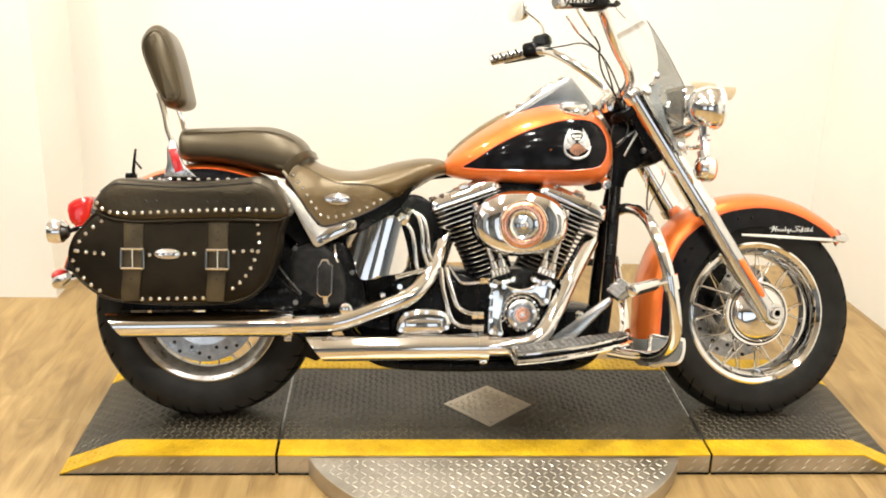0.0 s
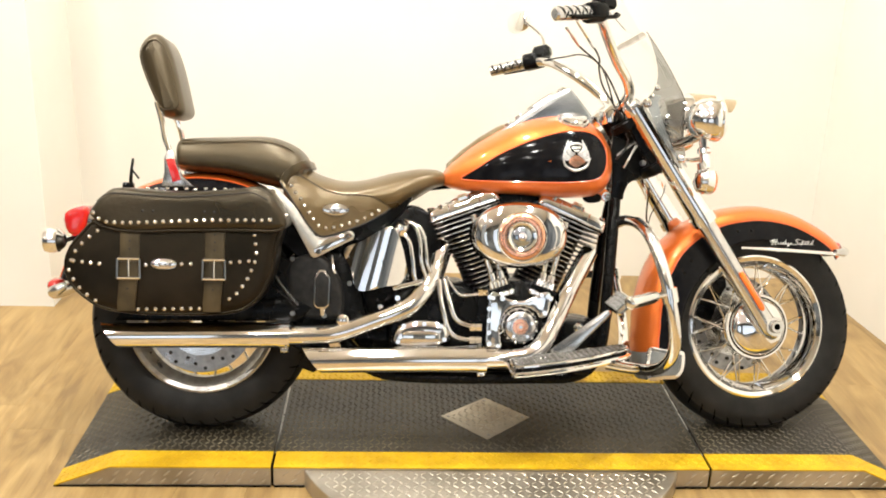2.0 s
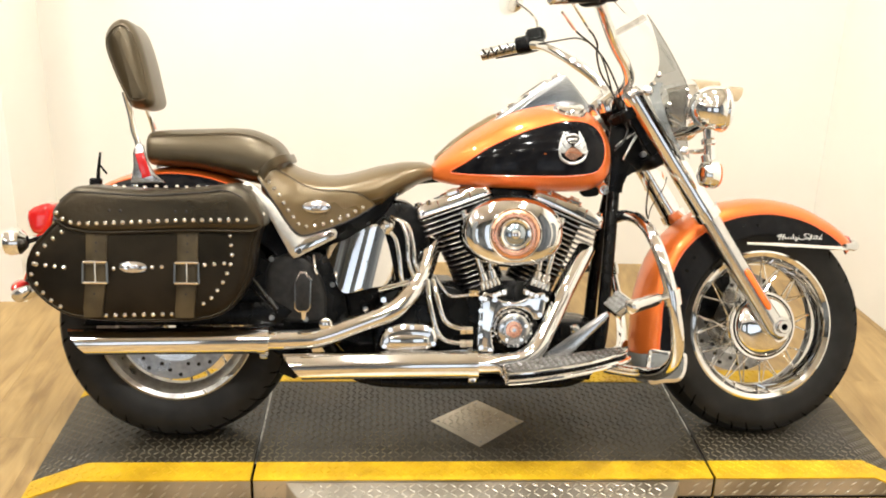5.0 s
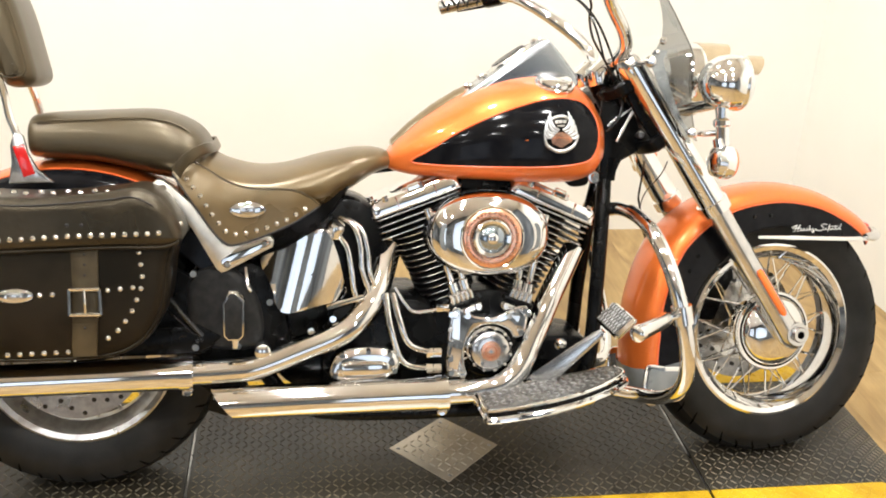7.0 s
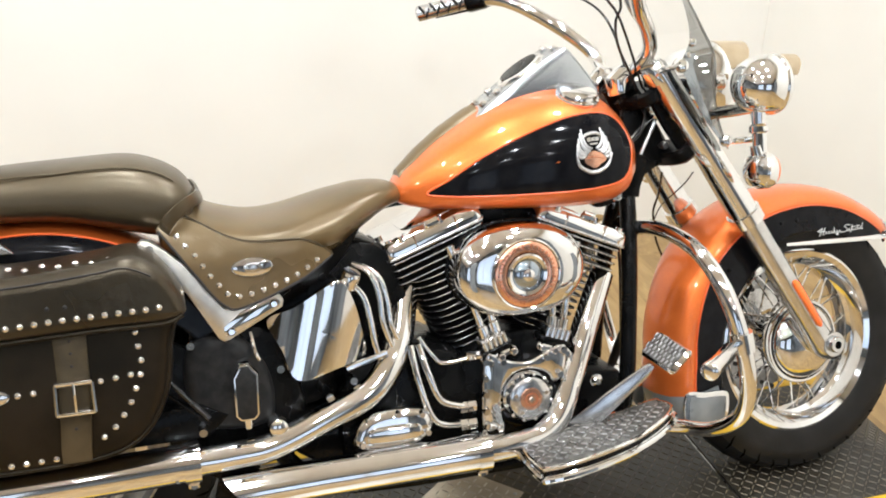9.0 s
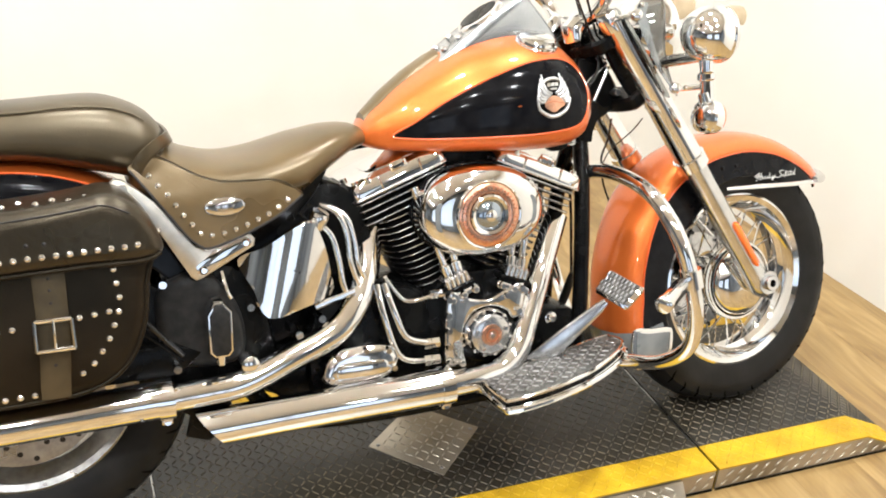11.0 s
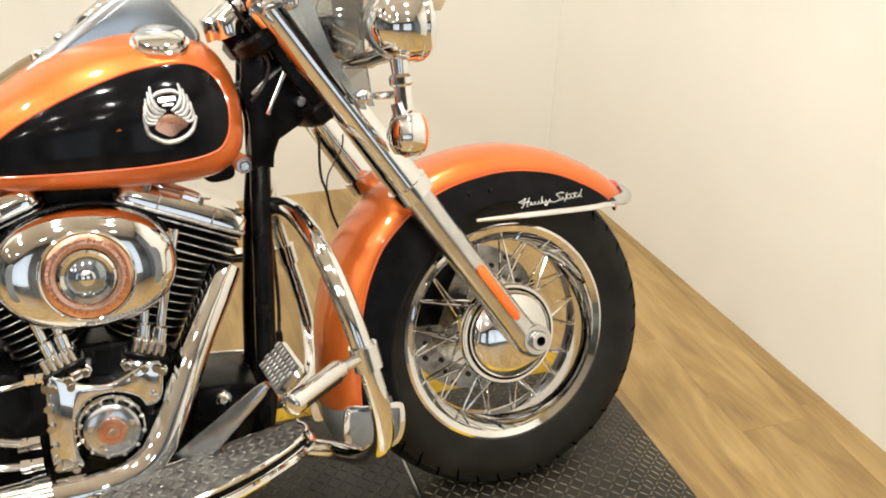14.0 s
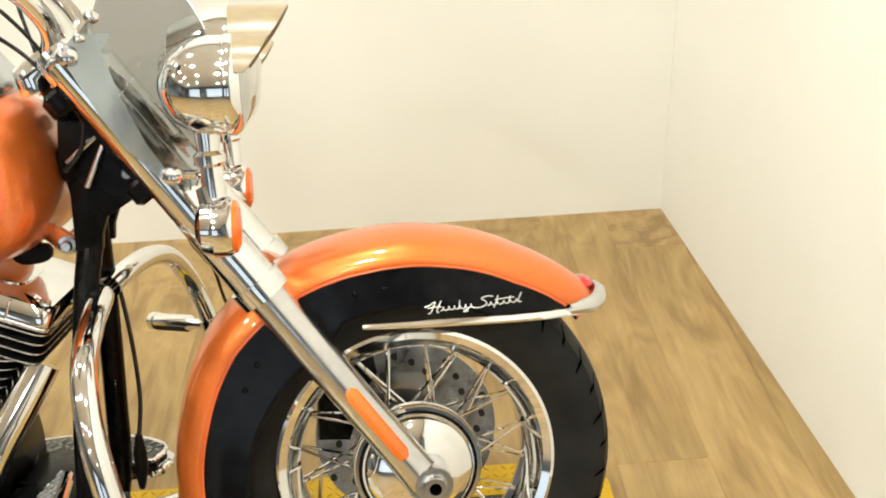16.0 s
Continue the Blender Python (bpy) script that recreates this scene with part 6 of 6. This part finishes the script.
# engine guard, pegs, floorboards
for side in (-1, 1):
    g = add("engine_guard", tube([(1.150, side * 0.02, 0.600), (1.166, side * 0.08, 0.611), (1.178, side * 0.17, 0.604), (1.188, side * 0.25, 0.575), (1.205, side * 0.305, 0.51), (1.226, side * 0.325, 0.42), (1.245, side * 0.315, 0.33), (1.250, side * 0.28, 0.262), (1.235, side * 0.21, 0.215), (1.20, side * 0.14, 0.200), (1.12, side * 0.09, 0.205)], 0.0160, 16, 6), CHROME, "chrome engine guard bar")
    part("clamp", tube([(1.222, side * 0.324, 0.445), (1.229, side * 0.325, 0.408)], 0.0215, 14, 1), CHROME, g)
    peg = part("highway_peg", tube([(1.225, side * 0.325, 0.430), (1.185, side * 0.352, 0.428), (1.178, side * 0.358, 0.427), (1.098, side * 0.422, 0.415)], [0.009, 0.009, 0.0145, 0.0145], 14, 1), CHROME, g, "chrome highway peg with rubber strips")
    p0, p1 = Vector((1.178, side * 0.358, 0.427)), Vector((1.098, side * 0.422, 0.415))
    d = (p1 - p0).normalized()
    part("end_cap", tube([p1 - d * 0.012, p1 + d * 0.001, p1 + d * 0.005, p1 + d * 0.007], [0.0165, 0.0168, 0.0130, 0.004], 16, 1), CHROME, peg, "domed chrome end cap")
    for dz, dy in ((-0.0065, 0.0), (-0.0045, 0.006), (-0.0045, -0.006)):
        o = Vector((0, dy, dz))
        part("rubber_strip", tube([p0 + o * 1.2 + d * 0.006, p1 + o * 1.2 - d * 0.014], 0.0092, 10, 1), RUBBER, peg, "dark rubber strip")
    xo = [(0.828, 0.200), (0.826, 0.300), (0.838, 0.314), (0.872, 0.318), (0.930, 0.315), (1.000, 0.300), (1.060, 0.275), (1.115, 0.240), (1.148, 0.208), (1.158, 0.182), (1.150, 0.155), (1.120, 0.140), (0.850, 0.180)]
    outline = smooth_poly([(x, side * y) for x, y in xo], 4)
    tilt = Matrix.Translation((0.975, 0, 0.252)) @ Matrix.Rotation(radians(-6.5), 4, "Y") @ Matrix.Translation((-0.975, 0, -0.240))
    fb = add("floorboard", moved(flat_slab(outline, 0.209, 0.222, 0.004), tilt), CHROME, "chrome floorboard with a tread pad")
    part("rubber_gap", moved(flat_slab(inset(outline, 0.006), 0.2215, 0.2325, 0.001), tilt), BLACK_METAL, fb, "dark rubber layer")
    part("upper_rim", moved(tube([(x, y, 0.2350) for x, y in inset(outline, 0.005) + inset(outline, 0.005)[:1]], 0.0042, 8, 1), tilt), CHROME, fb)
    pad = part("pad", moved(flat_slab(inset(outline, 0.008), 0.2330, 0.2385, 0.002), tilt), PAD, fb, "worn metal tread pad")
    geos = []
    for i in range(20):
        for j in range(11):
            x, y = 0.838 + 0.0160 * i, 0.160 + 0.0158 * j
            if y > float(np.interp(x, [0.83, 0.93, 1.0, 1.06, 1.115, 1.148], [0.298, 0.298, 0.283, 0.258, 0.222, 0.192])) or y < float(np.interp(x, [0.83, 1.12, 1.15], [0.205, 0.158, 0.17])):
                continue
            a = radians(45 if (i + j) % 2 else -45)
            geos.append(moved(block((0, 0, 0), (0.0135, 0.0042, 0.003), 0.001), tilt @ Matrix.Translation((x, side * y, 0.2395)) @ Matrix.Rotation(a, 4, "Z")))
    part("pad_tread", merge(*geos), STEEL, fb, "worn bright raised treads", kind="stuff")
    part("rim", moved(tube([(x, y, 0.2155) for x, y in outline + outline[:1]], 0.0062, 8, 1), tilt), CHROME, fb)
    for x in (0.90, 1.03):
        part("bracket", block((x, side * 0.15, 0.206), (0.05, 0.12, 0.02), 0.004), BLACK_METAL, fb)
brake = add("brake_pedal", moved(slab([(-0.045, -0.026), (0.0, -0.022), (0.145, -0.010), (0.162, -0.005), (0.162, 0.006), (0.145, 0.010), (0.0, 0.020), (-0.045, 0.022)], -0.006, 0.006, 0.0025), Matrix.Translation((0.985, -0.172, 0.262)) @ Matrix.Rotation(radians(-26), 4, "Z") @ Matrix.Rotation(radians(-42), 4, "Y")), SATIN, "polished flat brake pedal lever with a chrome pad")
pm = Matrix.Translation((1.117, -0.235, 0.394)) @ Matrix.Rotation(radians(-42), 4, "Y") @ Matrix.Rotation(radians(10), 4, "X")
pp = part("pedal_pad", moved(block((0, 0, 0), (0.058, 0.105, 0.016), 0.006), pm), CHROME, brake, "chrome pedal pad")
part("pad_face", moved(block((0, 0, 0.0088), (0.050, 0.092, 0.003), 0.001), pm), PAD, pp, "worn metal face")
part("pad_tread", merge(*[moved(block((dx, dy, 0.0108), (0.0105, 0.0036, 0.0026), 0.001), pm @ Matrix.Translation((0, 0, 0))) for i, dx in enumerate((-0.018, -0.006, 0.006, 0.018)) for dy in [(-0.040 + 0.0115 * k + 0.005 * (i % 2)) for k in range(8)]]), STEEL, pp, kind="stuff")

# handlebar, controls and mirrors
bar_pts = [(1.132, 0.0, 0.922), (1.138, 0.060, 0.924), (1.149, 0.098, 0.955), (1.132, 0.124, 0.990), (1.088, 0.162, 1.036), (1.036, 0.232, 1.088), (1.000, 0.290, 1.112), (0.950, 0.340, 1.112), (0.865, 0.385, 1.095)]
bars = add("handlebar", tube([(x, -y, z) for x, y, z in bar_pts[:0:-1]] + bar_pts, 0.0150, 14, 6), CHROME, "wide chrome handlebar", steer=True)
for side in (-1, 1):
    part("riser", tube([(1.112, side * 0.045, 0.880), (1.106, side * 0.045, 0.900), (1.130, side * 0.045, 0.922)], [0.022, 0.027, 0.022], 14, 1), CHROME, bars, "chrome riser")
    d = (Vector(bar_pts[-1]) - Vector(bar_pts[-2])).normalized()
    d.y *= side
    e = Vector((bar_pts[-1][0], side * bar_pts[-1][1], bar_pts[-1][2]))
    grip = part("grip", tube([e + d * 0.012, e + d * 0.008, e - d * 0.10, e - d * 0.106], [0.012, 0.0175, 0.0175, 0.020], 16, 1), SATIN, bars, "silver grip with black bands")
    for k in range(8):
        p = e - d * (0.003 + 0.0128 * k)
        part("band", tube([p, p - d * 0.0048 + Vector((0, 0, 0.003 * (-1) ** k))], 0.0183, 16, 1), PLASTIC, grip)
    q = e - d * 0.128
    part("switch_housing", moved(slab(oval(0, 0, 0.030, 0.026, 24, 3), -0.026, 0.026, 0.008, 2), Matrix.Translation(q) @ d.to_track_quat("Y", "Z").to_matrix().to_4x4()), BLACK_METAL, bars, "black switch housing")
    q2 = e - d * 0.165
    part("master_cylinder", moved(block((0, 0, 0.022), (0.05, 0.055, 0.036), 0.008), Matrix.Translation(q2) @ d.to_track_quat("Y", "Z").to_matrix().to_4x4()), BLACK_METAL, bars, "black lever clamp")
    fwd = Vector((0.045, 0, -0.006))
    part("lever", tube([q2 + fwd * 0.6, q2 + fwd * 1.2 + d * 0.03, q + fwd * 1.25 + d * 0.06, e + fwd * 1.0 + d * 0.01], [0.008, 0.008, 0.0065, 0.007], 10, 4, flat=0.6), BLACK_METAL, bars, "black hand lever")
    stem = q2 + Vector((0, 0, 0.03))
    mir = part("mirror", tube([stem, stem + Vector((0.0, side * 0.03, 0.05)), stem + Vector((-0.045, side * 0.075, 0.105))], 0.005, 10, 4), CHROME, bars, "chrome mirror on a stem")
    hd = Matrix.Translation(stem + Vector((-0.052, side * 0.125, 0.112))) @ Matrix.Rotation(radians(-70 * side), 4, "Z") @ Matrix.Rotation(radians(8), 4, "X")
    part("mirror_head", moved(slab(oval(0, 0, 0.054, 0.034, 32, 2.6), -0.012, 0.012, 0.009, 2), hd), CHROME, mir, "oval chrome mirror head")

# cables and wires
def cable(pts, r=0.0042, steer=False, material=WIRE, name="cable"):
    return add(name, tube(pts, r, 8, 6), material, steer=steer)


cable([(0.938, -0.30, 1.100), (1.026, -0.20, 1.038), (1.045, -0.15, 1.010), (1.066, -0.12, 0.969), (1.113, -0.08, 0.922), (1.160, -0.06, 0.850)], 0.0027, True)
cable([(0.905, -0.32, 1.076), (0.958, -0.25, 1.049), (1.028, -0.18, 1.024), (1.082, -0.12, 0.993), (1.129, -0.08, 0.930), (1.170, -0.06, 0.840)], 0.0027, True)
cable([(1.000, 0.26, 1.110), (1.044, 0.20, 1.110), (1.073, 0.10, 1.099), (1.091, 0.0, 1.055), (1.100, -0.05, 1.000), (1.120, -0.06, 0.920)], 0.0025, True)
cable([(0.938, -0.30, 1.100), (0.975, -0.262, 1.072), (1.005, -0.226, 1.052)], 0.0042, True, CHROME, "cable_sheath")
cable([(0.905, -0.32, 1.076), (0.935, -0.282, 1.062), (0.958, -0.25, 1.049)], 0.0042, True, CHROME, "cable_sheath")
# straight rods and a looped wire beside the steering head
for pts, r, m in (([(1.139, -0.048, 0.790), (1.165, -0.046, 0.812), (1.193, -0.044, 0.834)], 0.0042, SATIN), ([(1.160, -0.050, 0.757), (1.178, -0.049, 0.792), (1.196, -0.047, 0.826)], 0.0040, SATIN), ([(1.150, -0.046, 0.870), (1.168, -0.052, 0.842), (1.160, -0.055, 0.806), (1.136, -0.052, 0.780)], 0.0036, WIRE)):
    add("wire" if m is WIRE else "rod", tube(pts, r, 10, 5), m)
add("bolt", lathe([(0.0, -0.056), (0.006, -0.056), (0.0085, -0.052), (0.0085, -0.03)], (1.215, 0, 0.772), 12), STEEL)
cable([(1.259, 0.043, 0.705), (1.259, 0.060, 0.655), (1.268, 0.100, 0.615), (1.279, 0.119, 0.587), (1.288, 0.125, 0.540), (1.306, 0.120, 0.490)], 0.0026)
cable([(1.280, -0.050, 0.712), (1.286, 0.000, 0.680), (1.277, 0.080, 0.626), (1.279, 0.117, 0.588)], 0.0015)
cable([(1.150, 0.05, 0.62), (1.160, 0.05, 0.515), (1.161, 0.049, 0.416), (1.154, 0.035, 0.352)], 0.0034)
add("cable_boot", tube([(1.155, 0.036, 0.362), (1.151, 0.044, 0.330), (1.146, 0.058, 0.295), (1.138, 0.075, 0.256)], [0.005, 0.010, 0.0105, 0.005], 12, 5), RUBBER, "black rubber cable boot")
for pts, r in (([(0.545, -0.10, 0.60), (0.572, -0.120, 0.585), (0.586, -0.128, 0.545), (0.590, -0.132, 0.490), (0.606, -0.128, 0.440)], 0.0062), ([(0.562, -0.10, 0.595), (0.590, -0.115, 0.575), (0.602, -0.122, 0.530), (0.606, -0.126, 0.485), (0.620, -0.122, 0.450)], 0.0058), ([(0.530, -0.12, 0.575), (0.556, -0.130, 0.545), (0.566, -0.136, 0.500), (0.572, -0.138, 0.450), (0.580, -0.136, 0.425)], 0.0062)):
    add("oil_hose", tube(pts, r, 12, 6), CHROME, "braided chrome oil hose")
for pts, r in (([(0.655, -0.13, 0.44), (0.668, -0.15, 0.385), (0.690, -0.155, 0.332), (0.745, -0.15, 0.312)], 0.0072), ([(0.640, -0.13, 0.44), (0.650, -0.15, 0.365), (0.678, -0.155, 0.292), (0.745, -0.15, 0.277)], 0.0072), ([(0.66, -0.12, 0.450), (0.682, -0.128, 0.415), (0.705, -0.132, 0.398), (0.768, -0.13, 0.405)], 0.0048)):
    hose = add("oil_line", tube(pts, r, 12, 6), CHROME, "chrome oil line")
    e = Vector(pts[-1])
    part("fitting", merge(tube([e - Vector((0.020, 0, 0)), e - Vector((0.006, 0, 0))], r + 0.0042, 6, 1), tube([e - Vector((0.004, 0, 0)), e + Vector((0.012, 0, 0))], r + 0.0034, 6, 1)), CHROME, hose, "chrome hexagon fitting")
cable([(0.18, -0.17, 0.47), (0.22, -0.18, 0.42), (0.262, -0.19, 0.372)], 0.005)

add("fork_cover", slab(smooth_poly([(1.150, 0.885), (1.165, 0.912), (1.190, 0.905), (1.250, 0.800), (1.272, 0.752), (1.250, 0.738), (1.222, 0.760), (1.18, 0.82)], 3), -0.085, -0.070, 0.005), BLACK_METAL, "black cover behind the fork tube", steer=True)
for x, z in ((1.170, 0.885), (1.262, 0.760), (1.268, 0.735)):
    add("bolt", lathe([(0.0, -0.094), (0.006, -0.094), (0.008, -0.090), (0.008, -0.08)], (x, 0, z), 12), SATIN, steer=True)

# lamps in front
def visor(c, r, reach):
    """A bill over the lens, longest at its top."""
    def row(k, q):
        return [(c[0] + 0.012 + (reach - 0.012) * k * max(0.0, math.sin(a)) ** 0.6, c[1] + q * math.cos(a), c[2] + q * math.sin(a)) for a in np.linspace(radians(14), radians(166), 24)]
    return loft([row(0, r), row(0.5, r * 0.99), row(1.0, r * 0.97), row(1.0, r * 0.93), row(0.5, r * 0.95), row(0, r * 0.96)], cap=False, closed=True, around=False)


HEAD = (1.345, 0.0, 0.895)
head = add("headlamp", lathe([(0.0, 0.050), (0.05, 0.043), (0.078, 0.024), (0.084, 0.012), (0.084, 0.0), (0.078, -0.03), (0.06, -0.070), (0.03, -0.085), (0.0, -0.09)], HEAD, 40, axis=(0.98, 0, -0.05)), CHROME, "round chrome headlamp with a visor", steer=True)
part("visor", visor(HEAD, 0.084, 0.092), VISOR, head, "chrome visor with the floor's tan reflection painted in")
add("lamp_bar", tube([(1.325, -0.185, 0.835), (1.318, -0.10, 0.828), (1.31, 0, 0.826), (1.318, 0.10, 0.828), (1.325, 0.185, 0.835)], 0.013, 12, 4), CHROME, "chrome bar carrying the passing lamps", steer=True)
for side in (-1, 1):
    c = (1.345, side * 0.195, 0.877)
    l = add("passing_lamp", lathe([(0.0, 0.040), (0.040, 0.034), (0.054, 0.028), (0.0595, 0.020), (0.0595, 0.013), (0.0575, 0.010), (0.0580, -0.006), (0.054, -0.028), (0.043, -0.048), (0.026, -0.061), (0.010, -0.066), (0.0, -0.067)], c, 36, axis=(1, 0, -0.03)), CHROME, "chrome passing lamp with a visor", steer=True)
    part("lens", lathe([(0.0, 0.042), (0.030, 0.038), (0.050, 0.030)], c, 36, axis=(1, 0, -0.03)), SATIN, l, "clear lamp lens")
    part("visor", visor(c, 0.0575, 0.066), VISOR, l, "chrome visor with the floor's tan reflection painted in")
    part("post", tube([(c[0] - 0.016, c[1], c[2] - 0.045), (c[0] - 0.016, c[1], c[2] - 0.075), (c[0] - 0.016, c[1], c[2] - 0.080), (c[0] - 0.016, c[1], c[2] - 0.090), (c[0] - 0.015, c[1], c[2] - 0.094), (c[0] - 0.014, c[1], c[2] - 0.13)], [0.016, 0.0135, 0.019, 0.019, 0.014, 0.0145], 16, 1), CHROME, l, "chrome post")
    s = (1.334, side * 0.195, 0.710)
    sig = add("front_turn_signal", lathe([(0.0, 0.016), (0.030, 0.016), (0.0345, 0.014), (0.0365, 0.008), (0.0365, -0.008), (0.034, -0.011), (0.0335, -0.013), (0.031, -0.022), (0.020, -0.029), (0.0, -0.031)], s, 30, axis=(1, 0, -0.05)), CHROME, "chrome bullet turn signal", steer=True)
    part("lens", lathe([(0.0, 0.025), (0.022, 0.024), (0.031, 0.020), (0.0335, 0.012)], s, 30, axis=(1, 0, -0.05)), AMBER, sig, "orange lens")
    part("post", tube([(s[0] - 0.008, s[1], s[2] + 0.03), (s[0] - 0.014, s[1], s[2] + 0.05)], [0.015, 0.012], 12, 1), CHROME, sig)

# windscreen: a clear curved sheet with a smoked lower panel
def screen_x(b, z):
    return float(np.interp(z, [0.93, 1.03, 1.13, 1.32], [1.345, 1.295, 1.212, 1.105])) - 5.0 * b * b


HS = [1.0, 1.03, 1.07, 1.12, 1.17, 1.22, 1.26, 1.29, 1.31]
WIDE = [0.10, 0.105, 0.115, 0.14, 0.160, 0.165, 0.155, 0.13, 0.09]
rows_ = [[(screen_x(w * u, z), w * u, z) for u in np.linspace(-1, 1, 31)] for z, w in zip(HS, WIDE)]
screen = add("windscreen", loft(rows_, cap=False, around=False), SCREEN, "clear curved windscreen with a smoked lower panel and chrome bolts", steer=True, sharp=70)
rim_line = [r[0] for r in rows_[3:]] + rows_[-1]
part("rim", tube(rim_line, 0.0011, 6, 1), SCREEN_SIDE, screen, "thin polished edge").visible_shadow = False
wing = []
for z, x0, b0, x1, b1 in ((0.755, 1.290, 0.150, 1.305, 0.130), (0.770, 1.268, 0.160, 1.310, 0.110), (0.810, 1.232, 0.163, 1.316, 0.085), (0.850, 1.208, 0.165, 1.320, 0.070), (0.890, 1.188, 0.167, 1.326, 0.065),
                          (0.925, 1.172, 0.168, 1.332, 0.060), (0.945, 1.190, 0.160, 1.330, 0.060), (0.970, 1.208, 0.150, 1.319, 0.060), (1.000, 1.218, 0.135, 1.302, 0.060), (1.030, 1.222, 0.120, 1.283, 0.065),
                          (1.060, 1.220, 0.110, 1.262, 0.070), (1.100, 1.208, 0.105, 1.230, 0.080), (1.130, 1.195, 0.100, 1.200, 0.095)):
    wing.append([(x1 + (x0 - x1) * u ** 1.6, -(b1 + (b0 - b1) * u), z) for u in np.linspace(0, 1, 13)])
sp = part("side_panel", loft(wing, cap=False, around=False), SCREEN_SIDE, screen, "smoked lower side panel", sharp=70)
sp.visible_shadow = False
screen.visible_shadow = False
plate_rows = [[wing[k][j] for j in range(10, 13)] for k in range(1, 7)]
plate_rows = [[(x - 0.003, y - 0.003, z) for x, y, z in r] for r in plate_rows]
part("side_plate", merge(loft(plate_rows, cap=False, around=False), loft([[(x + 0.003, y + 0.002, z) for x, y, z in r] for r in plate_rows], cap=False, around=False)), SIDE_PLATE, screen, "grey metal side plate", sharp=70)
part("panel_rim", tube([r[0] for r in wing], 0.0017, 6, 1), SATIN, screen, "bright panel edge")
for x, b, z, k in ((1.176, 0.168, 0.921, 1.0), (1.207, 0.160, 0.965, 0.62), (1.192, 0.166, 0.941, 0.4), (1.278, 0.160, 0.772, 0.9)):
    part("bolt", lathe([(0.0, 0.010 * k), (0.006 * k, 0.010 * k), (0.011 * k, 0.007 * k), (0.013 * k, 0.001), (0.013 * k, -0.006)], (x, -b, z), 16, axis=(-0.35, -0.85, 0.1)), CHROME, screen, "chrome bolt")
part("bracket", tube([(1.190, -0.10, 1.121), (1.148, -0.10, 1.096), (1.106, -0.10, 1.069), (1.118, -0.108, 1.03), (1.142, -0.115, 0.99)], 0.011, 8, 3, flat=0.5), SATIN, screen, "flat metal bracket")
part("side_bracket", tube([(1.178, -0.160, 0.922), (1.150, -0.135, 0.915), (1.150, -0.115, 0.905)], 0.008, 8, 4, flat=0.5), CHROME, screen, "chrome side bracket")
part("side_bracket", tube([(1.280, -0.152, 0.772), (1.310, -0.150, 0.770), (1.330, -0.185, 0.772)], 0.006, 8, 4), CHROME, screen, "chrome side bracket")
for side in (-1, 1):
    add("fork_cap", lathe([(0.0, 0.02), (0.022, 0.018), (0.028, 0.008), (0.028, -0.02)], tuple(Vector((FRONT.x, side * 0.105, FRONT.z)) + RAKE * 0.735), 18, axis=tuple(RAKE)), CHROME, steer=True)

# ---- floor: planks running towards the back wall ----
floor = structure("floor", flat_slab([(WEST, SOUTH), (3.0, SOUTH), (3.0, 1.66), (WEST, 1.66)], -0.06, -0.004, 0.001), WOOD, "light oak plank floor with brown grain", "floor")
PLANK_W, PLANK_L = 0.183, 1.22
plank_me = mesh_of("plank", flat_slab([(0.0001, 0.0001), (PLANK_W - 0.0001, 0.0001), (PLANK_W - 0.0001, PLANK_L - 0.0001), (0.0001, PLANK_L - 0.0001)], -0.004, 0.0, 0.0005), WOOD)
rng = random.Random(4)
for i in range(-26, 14):
    x = i * PLANK_W - 0.05
    y = SOUTH - rng.uniform(0, PLANK_L)
    while y < BACK + 0.1:
        y0, y1 = max(y, SOUTH - 0.05), min(y + PLANK_L, BACK + 0.1)
        if x > WEST - 0.1 and y1 - y0 > 0.02:
            ob = new("plank", plank_me)
            ob.parent = floor
            ob.matrix_basis = Matrix.Translation((x, y0, 0)) @ Matrix.Diagonal((1, (y1 - y0) / PLANK_L, 1, 1))
        y += PLANK_L
